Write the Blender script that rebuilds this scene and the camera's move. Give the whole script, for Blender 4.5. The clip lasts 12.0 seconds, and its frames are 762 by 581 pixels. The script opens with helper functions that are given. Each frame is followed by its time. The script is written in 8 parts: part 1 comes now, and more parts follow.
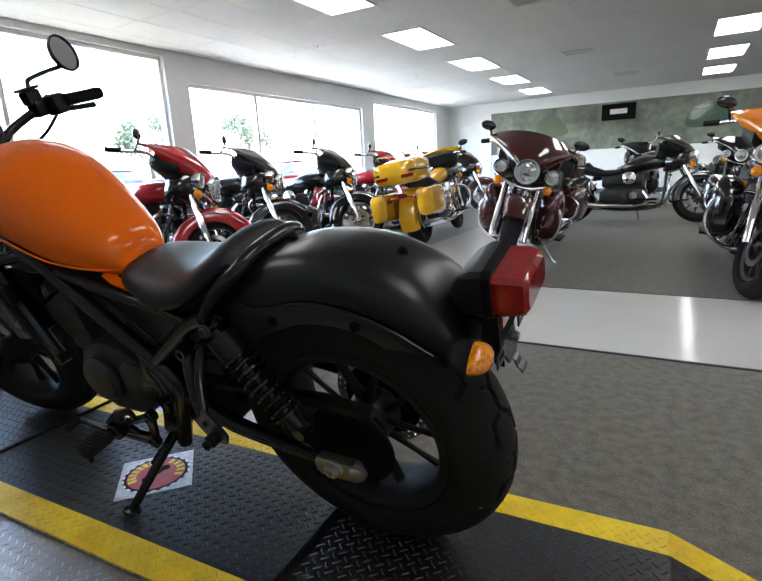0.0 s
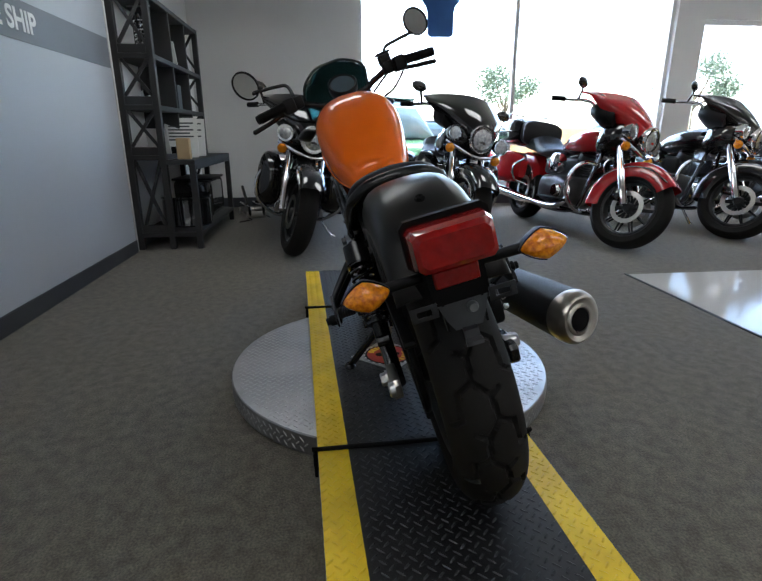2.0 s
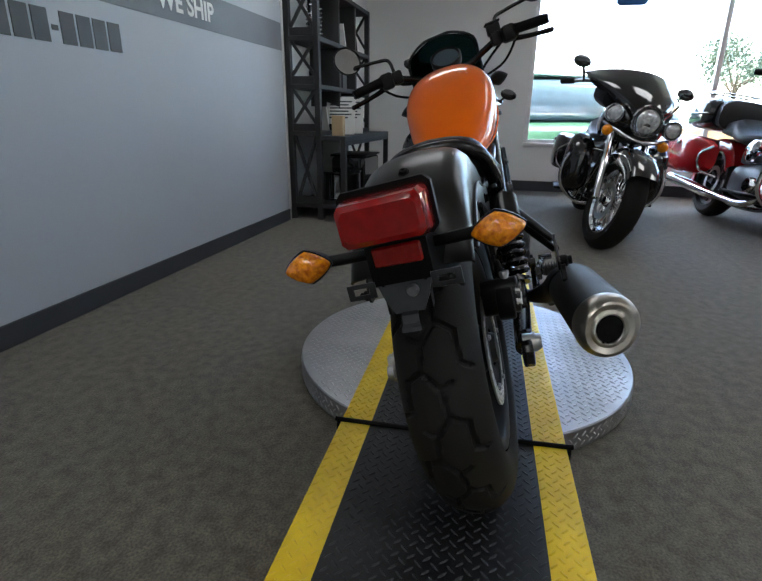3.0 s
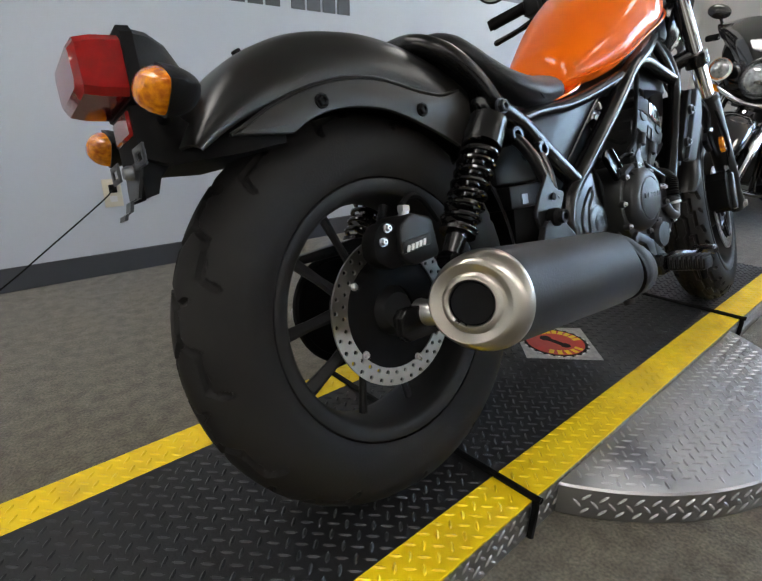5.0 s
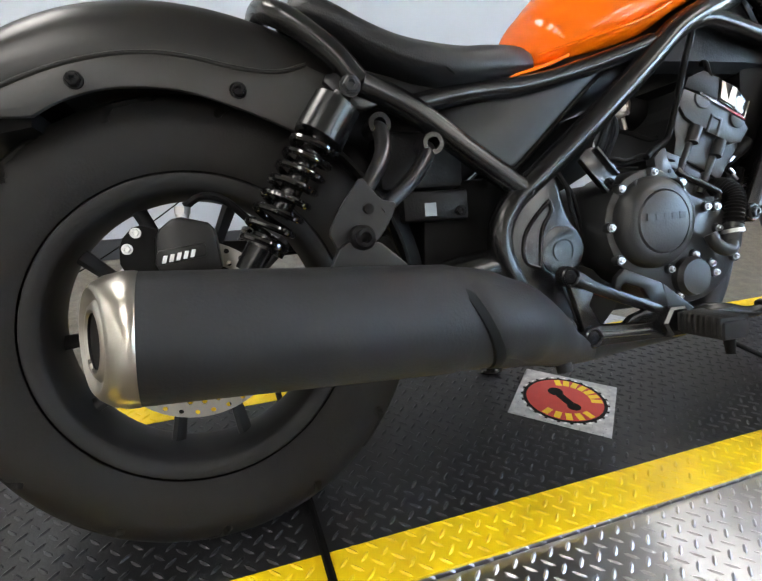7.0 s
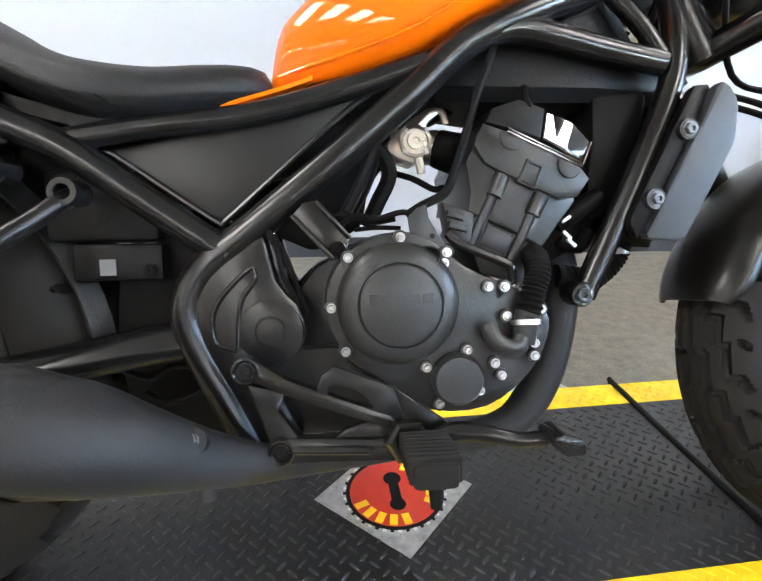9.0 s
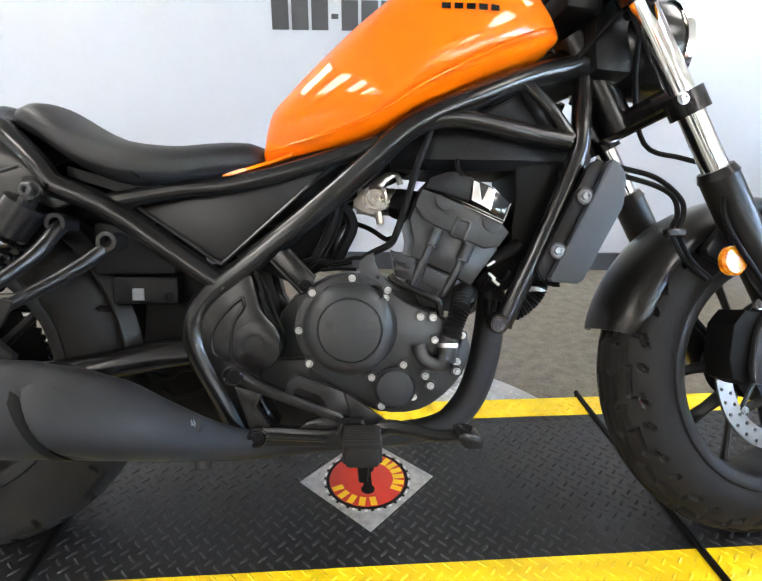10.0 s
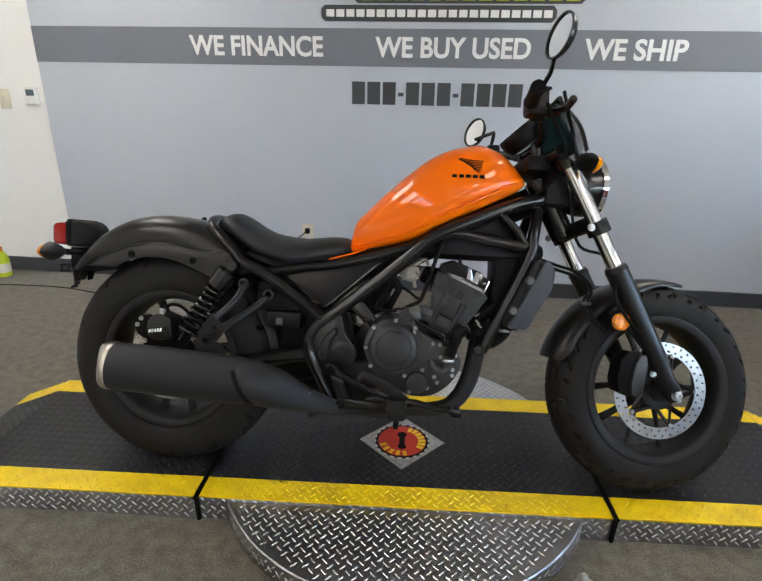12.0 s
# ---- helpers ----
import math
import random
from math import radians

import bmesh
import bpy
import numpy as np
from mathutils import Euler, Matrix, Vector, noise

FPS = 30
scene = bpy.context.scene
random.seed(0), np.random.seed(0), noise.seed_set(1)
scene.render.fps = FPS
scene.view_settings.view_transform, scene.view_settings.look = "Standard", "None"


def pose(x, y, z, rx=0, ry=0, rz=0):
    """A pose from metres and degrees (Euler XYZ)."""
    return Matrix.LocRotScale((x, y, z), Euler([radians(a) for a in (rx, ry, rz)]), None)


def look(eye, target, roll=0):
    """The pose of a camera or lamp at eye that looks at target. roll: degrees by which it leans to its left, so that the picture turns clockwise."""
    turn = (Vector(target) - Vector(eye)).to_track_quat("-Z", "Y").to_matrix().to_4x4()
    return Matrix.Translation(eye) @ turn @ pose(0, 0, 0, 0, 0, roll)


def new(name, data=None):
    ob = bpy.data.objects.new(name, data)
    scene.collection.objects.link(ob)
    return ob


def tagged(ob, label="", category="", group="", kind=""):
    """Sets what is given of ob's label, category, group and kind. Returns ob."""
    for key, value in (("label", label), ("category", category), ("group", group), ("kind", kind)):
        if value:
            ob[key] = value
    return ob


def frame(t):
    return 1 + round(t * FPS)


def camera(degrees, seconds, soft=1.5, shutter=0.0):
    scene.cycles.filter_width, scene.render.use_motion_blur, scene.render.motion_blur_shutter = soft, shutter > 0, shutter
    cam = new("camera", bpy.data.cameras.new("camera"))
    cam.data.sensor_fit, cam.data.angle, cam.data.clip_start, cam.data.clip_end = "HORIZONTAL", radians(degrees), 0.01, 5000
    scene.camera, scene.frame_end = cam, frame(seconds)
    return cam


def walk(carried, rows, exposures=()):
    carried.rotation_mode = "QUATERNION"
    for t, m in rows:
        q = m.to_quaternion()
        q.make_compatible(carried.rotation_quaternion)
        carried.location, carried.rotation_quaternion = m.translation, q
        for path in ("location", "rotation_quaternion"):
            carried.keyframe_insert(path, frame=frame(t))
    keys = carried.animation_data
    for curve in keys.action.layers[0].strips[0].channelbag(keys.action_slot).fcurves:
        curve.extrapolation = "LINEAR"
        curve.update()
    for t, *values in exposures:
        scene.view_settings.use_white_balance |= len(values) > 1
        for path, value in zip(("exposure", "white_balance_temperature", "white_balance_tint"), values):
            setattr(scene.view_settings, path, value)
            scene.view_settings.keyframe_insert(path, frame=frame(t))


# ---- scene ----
cam = camera(73.5, 12.0)
PATH = [
    (0, (-0.429, 0.872, 0.908), (0.463, -0.858, 0.447), -2.9),
    (0.5, (-0.63, 0.783, 0.907), (0.616, -0.699, 0.407), -2.4),
    (1, (-0.762, 0.607, 0.888), (0.799, -0.517, 0.342), -2.0),
    (1.5, (-0.87, 0.463, 0.897), (0.889, -0.307, 0.335), -1.4),
    (2, (-0.97, 0.306, 0.883), (0.918, 0.008, 0.294), -0.1),
    (2.5, (-0.963, 0.152, 0.87), (0.939, 0.198, 0.254), 0.4),
    (3, (-0.939, -0.04, 0.864), (0.916, 0.325, 0.211), 0.6),
    (3.2, (-0.934, -0.102, 0.87), (0.88, 0.409, 0.2), 0.4),
    (4.8, (-0.513, -0.579, 0.742), (0.812, 0.747, 0.045), 0.6),
    (5, (-0.448, -0.626, 0.71), (0.81, 0.766, 0.017), 0.4),
    (5.5, (-0.299, -0.684, 0.686), (0.77, 0.868, 0.017), 0.3),
    (6, (-0.148, -0.676, 0.702), (0.684, 1.014, 0.029), 0.1),
    (6.5, (-0.042, -0.703, 0.704), (0.651, 1.038, 0.005), -0.0),
    (7, (0.105, -0.753, 0.693), (0.714, 1.013, -0.022), -0.3),
    (7.2, (0.167, -0.767, 0.697), (0.726, 1.014, -0.021), -0.2),
    (8.8, (0.607, -0.694, 0.723), (0.893, 1.154, 0.012), 0.7),
    (9, (0.646, -0.695, 0.73), (0.924, 1.153, 0.019), 0.7),
    (9.5, (0.729, -0.739, 0.756), (0.951, 1.121, 0.054), 0.7),
    (10, (0.737, -0.863, 0.829), (0.882, 1.006, 0.132), 0.7),
    (10.5, (0.745, -1.048, 0.943), (0.789, 0.829, 0.254), 1.1),
    (11, (0.782, -1.213, 1.05), (0.741, 0.664, 0.362), 1.4),
    (11.5, (0.78, -1.359, 1.108), (0.674, 0.51, 0.404), 1.7),
    (12, (0.762, -1.414, 1.135), (0.68, 0.46, 0.443), 1.2),
]

walk(cam, [(t, look(eye, target, roll)) for t, eye, target, roll in PATH],
     exposures=[(0.0, 3.75, 6200, 10), (1.0, 3.5, 6150, 10), (2.0, 3.35, 6100, 9), (3.0, 3.35, 6100, 9), (4.8, 4.12, 6550, 11), (5.5, 4.38, 6600, 11), (6.5, 4.66, 6600, 11), (9.0, 5.5, 6550, 11), (9.7, 5.45, 6600, 11), (10.5, 5.02, 6650, 12), (12.0, 4.28, 6700, 12)])

# ---- world and light ----
ROOM = pose(0, 0, 0, 0, 0, -2.86)          # the room stands slightly askew to the display ramp
world = bpy.data.worlds.new("sky")
scene.world = world
world.use_nodes = True
wn = world.node_tree
sky = wn.nodes.new("ShaderNodeTexSky")
sky.sky_type = "NISHITA"
sky.sun_disc = False
sky.sun_elevation = radians(52)
sky.sun_rotation = radians(60)
wn.nodes["Background"].inputs[1].default_value = 0.15
wn.links.new(sky.outputs[0], wn.nodes["Background"].inputs[0])
sun_data = bpy.data.lights.new("sun", "SUN")
sun_data.energy, sun_data.angle, sun_data.color = 4.5, radians(0.6), (1.0, 0.96, 0.9)
sun = new("sun", sun_data)
sun.matrix_world = look((20, -20, 30), (24, -4, 0))

# ---- materials ----


def material(name, col, rough=0.5, metal=0.0, col2=None, scale=6.0, amount=0.5, fine=0.0, bump=0.0, bump_scale=120.0,
             coat=0.0, spec=0.5, rvar=0.1, trans=0.0, ior=1.45, emit=0.0, random_tint=0.0):
    """A surface with broad stains (scale), fine grain (fine) and relief (bump)."""
    m = bpy.data.materials.new(name)
    m.use_nodes = True
    nt = m.node_tree
    n, l = nt.nodes, nt.links
    p = n["Principled BSDF"]
    tc = n.new("ShaderNodeTexCoord")
    big = n.new("ShaderNodeTexNoise")
    big.inputs["Scale"].default_value, big.inputs["Detail"].default_value = scale, 5.0
    l.new(tc.outputs["Object"], big.inputs["Vector"])
    small = n.new("ShaderNodeTexNoise")
    small.inputs["Scale"].default_value, small.inputs["Detail"].default_value = bump_scale, 3.0
    l.new(tc.outputs["Object"], small.inputs["Vector"])
    c2 = col2 or tuple(c * 0.78 for c in col)
    ramp = n.new("ShaderNodeMapRange")
    ramp.inputs[1].default_value, ramp.inputs[2].default_value = 0.35, 0.68
    ramp.inputs[3].default_value, ramp.inputs[4].default_value = 0.0, amount
    l.new(big.outputs[0], ramp.inputs[0])
    mix = n.new("ShaderNodeMix")
    mix.data_type = "RGBA"
    mix.inputs[6].default_value, mix.inputs[7].default_value = (*col, 1), (*c2, 1)
    l.new(ramp.outputs[0], mix.inputs[0])
    out = mix.outputs[2]
    if fine:
        m2 = n.new("ShaderNodeMix")
        m2.data_type, m2.blend_type = "RGBA", "MULTIPLY"
        m2.inputs[0].default_value = fine
        g = n.new("ShaderNodeMapRange")
        g.inputs[1].default_value, g.inputs[2].default_value = 0.3, 0.7
        g.inputs[3].default_value, g.inputs[4].default_value = 0.35, 1.5
        l.new(small.outputs[0], g.inputs[0])
        l.new(out, m2.inputs[6])
        l.new(g.outputs[0], m2.inputs[7])
        out = m2.outputs[2]
    l.new(out, p.inputs["Base Color"])
    rr = n.new("ShaderNodeMapRange")
    rr.inputs[3].default_value, rr.inputs[4].default_value = max(rough - rvar, 0.02), min(rough + rvar, 1.0)
    l.new(big.outputs[0], rr.inputs[0])
    l.new(rr.outputs[0], p.inputs["Roughness"])
    p.inputs["Metallic"].default_value = metal
    p.inputs["Specular IOR Level"].default_value = spec
    p.inputs["Coat Weight"].default_value = coat
    p.inputs["Coat Roughness"].default_value = 0.04
    p.inputs["Transmission Weight"].default_value = trans
    p.inputs["IOR"].default_value = ior
    if emit:
        p.inputs["Emission Color"].default_value = (*col, 1)
        p.inputs["Emission Strength"].default_value = emit
    if bump:
        b = n.new("ShaderNodeBump")
        b.inputs["Strength"].default_value, b.inputs["Distance"].default_value = bump, 0.002
        l.new(small.outputs[0], b.inputs["Height"])
        l.new(b.outputs[0], p.inputs["Normal"])
    return m


M = {
    "wall_blue": material("painted_wall_blue_grey", (0.465, 0.498, 0.555), 0.5, col2=(0.435, 0.468, 0.525), scale=1.2, bump=0.12, bump_scale=260),
    "wall_band": material("painted_band_grey", (0.172, 0.184, 0.214), 0.5, scale=2, bump=0.1, bump_scale=260),
    "wall_white": material("painted_wall_white", (0.80, 0.80, 0.79), 0.6, col2=(0.74, 0.74, 0.73), scale=1.2, bump=0.12, bump_scale=240),
    "trim_white": material("white_trim", (0.78, 0.78, 0.77), 0.4, scale=3),
    "base": material("vinyl_baseboard", (0.05, 0.055, 0.065), 0.5, scale=4),
    "carpet": material("carpet", (0.143, 0.127, 0.095), 0.80, col2=(0.076, 0.067, 0.049), scale=26.0, amount=0.9, fine=0.70, bump=0.8, bump_scale=170, spec=0.45),
    "tile": material("polished_white_tile", (0.62, 0.61, 0.58), 0.14, col2=(0.56, 0.55, 0.52), scale=2.5, rvar=0.06),
    "ceil": material("ceiling_tile", (0.62, 0.62, 0.60), 0.9, col2=(0.56, 0.56, 0.54), scale=0.9, fine=0.12, bump=0.3, bump_scale=90),
    "ceil_bar": material("ceiling_grid_white", (0.55, 0.55, 0.54), 0.5),
    "panel_light": material("lamp_diffuser", (1.0, 0.98, 0.94), 0.6, emit=0.67),
    "black_vinyl": material("black_rubber_coated_plate", (0.0095, 0.0100, 0.0110), 0.44, col2=(0.0150, 0.0150, 0.0160), scale=5, bump=0.2, bump_scale=200),
    "yellow_tape": material("yellow_tape", (0.88, 0.62, 0.006), 0.38, col2=(0.72, 0.48, 0.008), scale=14, amount=0.9, bump=0.15),
    "lug_bright": material("polished_tread_ridges", (0.60, 0.60, 0.61), 0.34, 1.0, col2=(0.48, 0.48, 0.49), scale=9, rvar=0.06),
    "diamond": material("bright_aluminium_plate", (0.47, 0.47, 0.48), 0.36, 1.0, col2=(0.34, 0.34, 0.35), scale=7, amount=0.8, rvar=0.12, bump=0.1, bump_scale=60),
    "tyre": material("tyre_rubber", (0.0125, 0.0120, 0.0116), 0.66, col2=(0.0185, 0.0175, 0.0168), scale=9, amount=0.7, bump=0.15, bump_scale=260, spec=0.20),
    "wheel_paint": material("satin_black_wheel_paint", (0.0140, 0.0140, 0.0145), 0.52, col2=(0.0180, 0.0180, 0.0180), scale=7, rvar=0.05, spec=0.28),
    "matt_black": material("matt_black_paint", (0.0062, 0.0062, 0.0066), 0.32, col2=(0.0092, 0.0092, 0.0092), scale=7, rvar=0.06, spec=0.38),
    "satin_black": material("satin_black_frame", (0.0065, 0.0066, 0.007), 0.24, scale=9, rvar=0.02, amount=0.2),
    "gloss_spring": material("gloss_black_spring", (0.006, 0.006, 0.0065), 0.12, coat=0.6, rvar=0.02),
    "fender": material("satin_dark_grey_paint", (0.0130, 0.0124, 0.0120), 0.31, metal=0.3, col2=(0.0165, 0.0158, 0.0150), scale=5, rvar=0.05),
    "strut": material("satin_grey_strut", (0.0290, 0.0278, 0.0264), 0.40, metal=0.3, col2=(0.0300, 0.0288, 0.0275), scale=6, rvar=0.05),
    "bracket": material("zinc_grey_bracket", (0.20, 0.21, 0.22), 0.38, metal=0.7, col2=(0.14, 0.15, 0.16), scale=20, amount=0.8),
    "plate_metal": material("bare_dark_plate_metal", (0.060, 0.062, 0.067), 0.36, 0.8, col2=(0.036, 0.038, 0.041), scale=24, amount=0.8, rvar=0.06),
    "lug_black": material("worn_black_tread", (0.022, 0.024, 0.027), 0.40, col2=(0.016, 0.017, 0.019), scale=9, rvar=0.08, spec=0.40),
    "engine": material("engine_dark_paint", (0.0240, 0.0252, 0.0262), 0.36, metal=0.15, col2=(0.0300, 0.0312, 0.0322), scale=12, bump=0.15, bump_scale=300, spec=0.5),
    "muffler": material("muffler_matt_black", (0.0140, 0.0146, 0.0162), 0.55, metal=0.0, col2=(0.020, 0.020, 0.0215), scale=7, bump=0.15, bump_scale=300, spec=0.35),
    "steel": material("brushed_steel", (0.48, 0.45, 0.40), 0.30, 1.0, col2=(0.38, 0.35, 0.31), scale=14, rvar=0.08),
    "disc": material("brake_disc_steel", (0.40, 0.385, 0.36), 0.30, 1.0, col2=(0.34, 0.32, 0.30), scale=30, amount=0.3, rvar=0.04),
    "chrome": material("chrome", (0.85, 0.85, 0.86), 0.06, 1.0, rvar=0.03),
    "bolt": material("zinc_bolt", (0.52, 0.52, 0.52), 0.32, 1.0, scale=60),
    "orange": material("orange_candy_paint", (0.94, 0.156, 0.001), 0.42, col2=(0.90, 0.142, 0.002), scale=2, amount=0.3, coat=0.62, rvar=0.03, spec=0.08),
    "seat": material("seat_leatherette", (0.0100, 0.0104, 0.0118), 0.46, col2=(0.0145, 0.0150, 0.0165), scale=6, bump=0.35, bump_scale=420, spec=0.38),
    "plastic": material("black_plastic", (0.0045, 0.0045, 0.0050), 0.46, col2=(0.0075, 0.0075, 0.0080), scale=12, bump=0.2, bump_scale=300, spec=0.24),
    "rubber": material("black_rubber", (0.0042, 0.0042, 0.0044), 0.60, scale=15, spec=0.14),
    "red_lens": material("red_lens", (0.27, 0.004, 0.004), 0.10, col2=(0.16, 0.003, 0.003), scale=60, amount=0.6, coat=0.6),
    "amber": material("amber_lens", (0.98, 0.34, 0.002), 0.12, col2=(0.58, 0.115, 0.001), scale=120, amount=1.0, coat=0.8, bump=1.0, bump_scale=150),
    "white": material("white_print", (0.80, 0.80, 0.80), 0.5),
    "dark_print": material("dark_grey_print", (0.055, 0.058, 0.065), 0.5),
    "mirror": material("mirror_glass", (0.9, 0.9, 0.9), 0.02, 1.0, rvar=0.01),
    "rad": material("radiator_cover", (0.040, 0.046, 0.053), 0.5, metal=0.1, scale=9),
    "glass": material("window_glass", (0.97, 1.0, 0.99), 0.02, trans=1.0, ior=1.1, rvar=0.01),
    "tint_green": material("green_tinted_screen", (0.0007, 0.0048, 0.0046), 0.06, trans=0.9, ior=1.1, rvar=0.02),
    "tint": material("tinted_screen", (0.008, 0.016, 0.018), 0.06, trans=0.9, ior=1.1, rvar=0.02),
    "bk_black": material("gloss_black_paint", (0.008, 0.008, 0.009), 0.12, coat=1.0, rvar=0.03),
    "bk_red": material("gloss_red_paint", (0.42, 0.012, 0.016), 0.16, col2=(0.30, 0.01, 0.012), coat=1.0, rvar=0.03),
    "bk_maroon": material("gloss_maroon_paint", (0.055, 0.008, 0.008), 0.12, coat=1.0, rvar=0.03),
    "bk_yellow": material("gloss_yellow_paint", (0.80, 0.42, 0.01), 0.18, coat=1.0, rvar=0.03),
    "bk_orange": material("gloss_orange_paint", (0.62, 0.17, 0.01), 0.18, coat=1.0, rvar=0.03),
    "asphalt": material("outdoor_asphalt", (0.22, 0.22, 0.21), 0.9, scale=0.6, bump=0.4, bump_scale=60),
    "grass": material("lawn", (0.105, 0.125, 0.07), 0.95, scale=1.0, bump=0.8, bump_scale=40),
    "card": material("cardboard", (0.50, 0.33, 0.17), 0.8, scale=5),
    "shelf": material("shelf_black_wood", (0.022, 0.022, 0.023), 0.6, col2=(0.04, 0.04, 0.04), scale=6, bump=0.3, bump_scale=90),
    "clear_lens": material("headlamp_glass", (0.75, 0.77, 0.80), 0.08, metal=0.6, col2=(0.25, 0.26, 0.28), scale=45, amount=0.9, coat=1.0),
    "leaf": material("foliage", (0.105, 0.135, 0.085), 0.7, scale=3),
    "bark": material("bark", (0.12, 0.09, 0.06), 0.9, scale=6),
    "blue_cloth": material("blue_cloth", (0.04, 0.12, 0.34), 0.8, scale=6),
    "mural": material("mural_print", (0.22, 0.25, 0.20), 0.5, col2=(0.10, 0.11, 0.10), scale=1.4, amount=1.0, fine=0.4, bump_scale=6),
    "card_white": material("paper_white", (0.72, 0.72, 0.70), 0.6),
    "ivory": material("ivory_plastic", (0.68, 0.63, 0.50), 0.4),
    "decal_red": material("decal_red", (0.50, 0.03, 0.015), 0.35, scale=40, amount=0.4),
    "decal_silver": material("decal_silver", (0.50, 0.50, 0.50), 0.35, metal=0.6, col2=(0.3, 0.3, 0.31), scale=60, amount=0.9),
    "lime": material("lime_print", (0.50, 0.62, 0.02), 0.5),
    "wood": material("light_wood", (0.50, 0.36, 0.20), 0.6, scale=8),
    "green_van": material("green_car_paint", (0.035, 0.085, 0.048), 0.3, coat=1.0),
    "red_car": material("red_car_paint", (0.45, 0.02, 0.02), 0.2, coat=1.0),
    "dark_glass": material("dark_glass", (0.06, 0.09, 0.11), 0.05, coat=1.0),
    "silver_car": material("silver_car_paint", (0.45, 0.47, 0.5), 0.2, metal=0.6, coat=1.0),
}

M["carpet"].node_tree.nodes["Principled BSDF"].inputs["Sheen Weight"].default_value = 0.2

# ---- mesh tools ----


def mesh_of(name, bm, mat, smooth=38):
    bmesh.ops.recalc_face_normals(bm, faces=bm.faces)
    me = bpy.data.meshes.new(name)
    bm.to_mesh(me)
    bm.free()
    me.materials.append(M[mat])
    if smooth:
        for f in me.polygons:
            f.use_smooth = True
        me.set_sharp_from_angle(angle=radians(smooth))
    return me


def part(name, bm, mat, parent, label="", smooth=38):
    ob = new(name, mesh_of(name, bm, mat, smooth))
    ob.parent = parent
    return tagged(ob, label=label)


def thing(name, m, label, category, group="", kind=""):
    ob = new(name)
    ob.matrix_world = m
    return tagged(ob, label, category, group, kind)


def solid(name, bm, mat, label, category, kind="", m=None, group="", smooth=38):
    ob = new(name, mesh_of(name, bm, mat, smooth))
    ob.matrix_world = m if m is not None else Matrix()
    return tagged(ob, label, category, group, kind)


def box(x0, x1, y0, y1, z0, z1, bev=0.0, seg=1):
    bm = bmesh.new()
    bmesh.ops.create_cube(bm, size=1)
    for v in bm.verts:
        v.co = Vector(((x0 + x1) / 2 + v.co.x * (x1 - x0), (y0 + y1) / 2 + v.co.y * (y1 - y0), (z0 + z1) / 2 + v.co.z * (z1 - z0)))
    if bev:
        bmesh.ops.bevel(bm, geom=bm.edges[:], offset=bev, segments=seg, affect="EDGES", profile=0.5)
    return bm


def join(*bms):
    """One bmesh out of several."""
    out = bmesh.new()
    for b in bms:
        me = bpy.data.meshes.new("tmp")
        b.to_mesh(me)
        b.free()
        out.from_mesh(me)
        bpy.data.meshes.remove(me)
    return out


def moved(bm, m):
    bm.transform(m)
    return bm


def loft(rings, closed=True, caps=True):
    """Skin through rings of equally many points."""
    bm = bmesh.new()
    vs = [[bm.verts.new(p) for p in r] for r in rings]
    n = len(vs[0])
    for a, b in zip(vs, vs[1:]):
        for i in range(n if closed else n - 1):
            j = (i + 1) % n
            bm.faces.new((a[i], a[j], b[j], b[i]))
    if caps and closed:
        bm.faces.new(vs[0][::-1])
        bm.faces.new(vs[-1])
    return bm


def lathe(profile, n=32, axis="y"):
    """Turns (radius, along) round an axis; an open profile, closed to a loop by the caller where needed."""
    rings = []
    for r, a in profile:
        ring = []
        for i in range(n):
            t = 2 * math.pi * i / n
            c, s = max(r, 1e-5) * math.cos(t), max(r, 1e-5) * math.sin(t)
            ring.append({"y": (c, a, s), "x": (a, c, s), "z": (c, s, a)}[axis])
        rings.append(ring)
    return loft(rings)


def smooth_line(pts, k=6):
    """Points along a Catmull-Rom curve."""
    p = [Vector(q) for q in pts]
    if len(p) < 3 or k < 2:
        return p
    p = [2 * p[0] - p[1]] + p + [2 * p[-1] - p[-2]]
    out = []
    for a, b, c, d in zip(p, p[1:], p[2:], p[3:]):
        for i in range(k):
            t = i / k
            out.append(0.5 * ((2 * b) + (c - a) * t + (2 * a - 5 * b + 4 * c - d) * t * t + (3 * b - a - 3 * c + d) * t ** 3))
    out.append(p[-2])
    return out


def tube(pts, r, n=12, k=6, flat=1.0):
    """A round bar along points; r may be a list, one a point."""
    line = smooth_line(pts, k)
    rs = [r] * len(line) if isinstance(r, (int, float)) else [float(x) for x in np.interp(np.linspace(0, 1, len(line)), np.linspace(0, 1, len(r)), r)]
    rings, up = [], None
    for i, q in enumerate(line):
        d = (line[min(i + 1, len(line) - 1)] - line[max(i - 1, 0)]).normalized()
        if up is None:
            up = d.orthogonal().normalized()
        up = (up - d * up.dot(d)).normalized()
        side = d.cross(up)
        rings.append([q + rs[i] * (math.cos(2 * math.pi * j / n) * up + flat * math.sin(2 * math.pi * j / n) * side) for j in range(n)])
    return loft(rings)


def corrugated(pts, r, ridge=0.0016):
    """A hose with ribs round it."""
    line = smooth_line([Vector(p) for p in pts], 10)
    return tube(line, [r + (ridge if i % 2 else -ridge * 0.4) for i in range(len(line))], 16, 1)


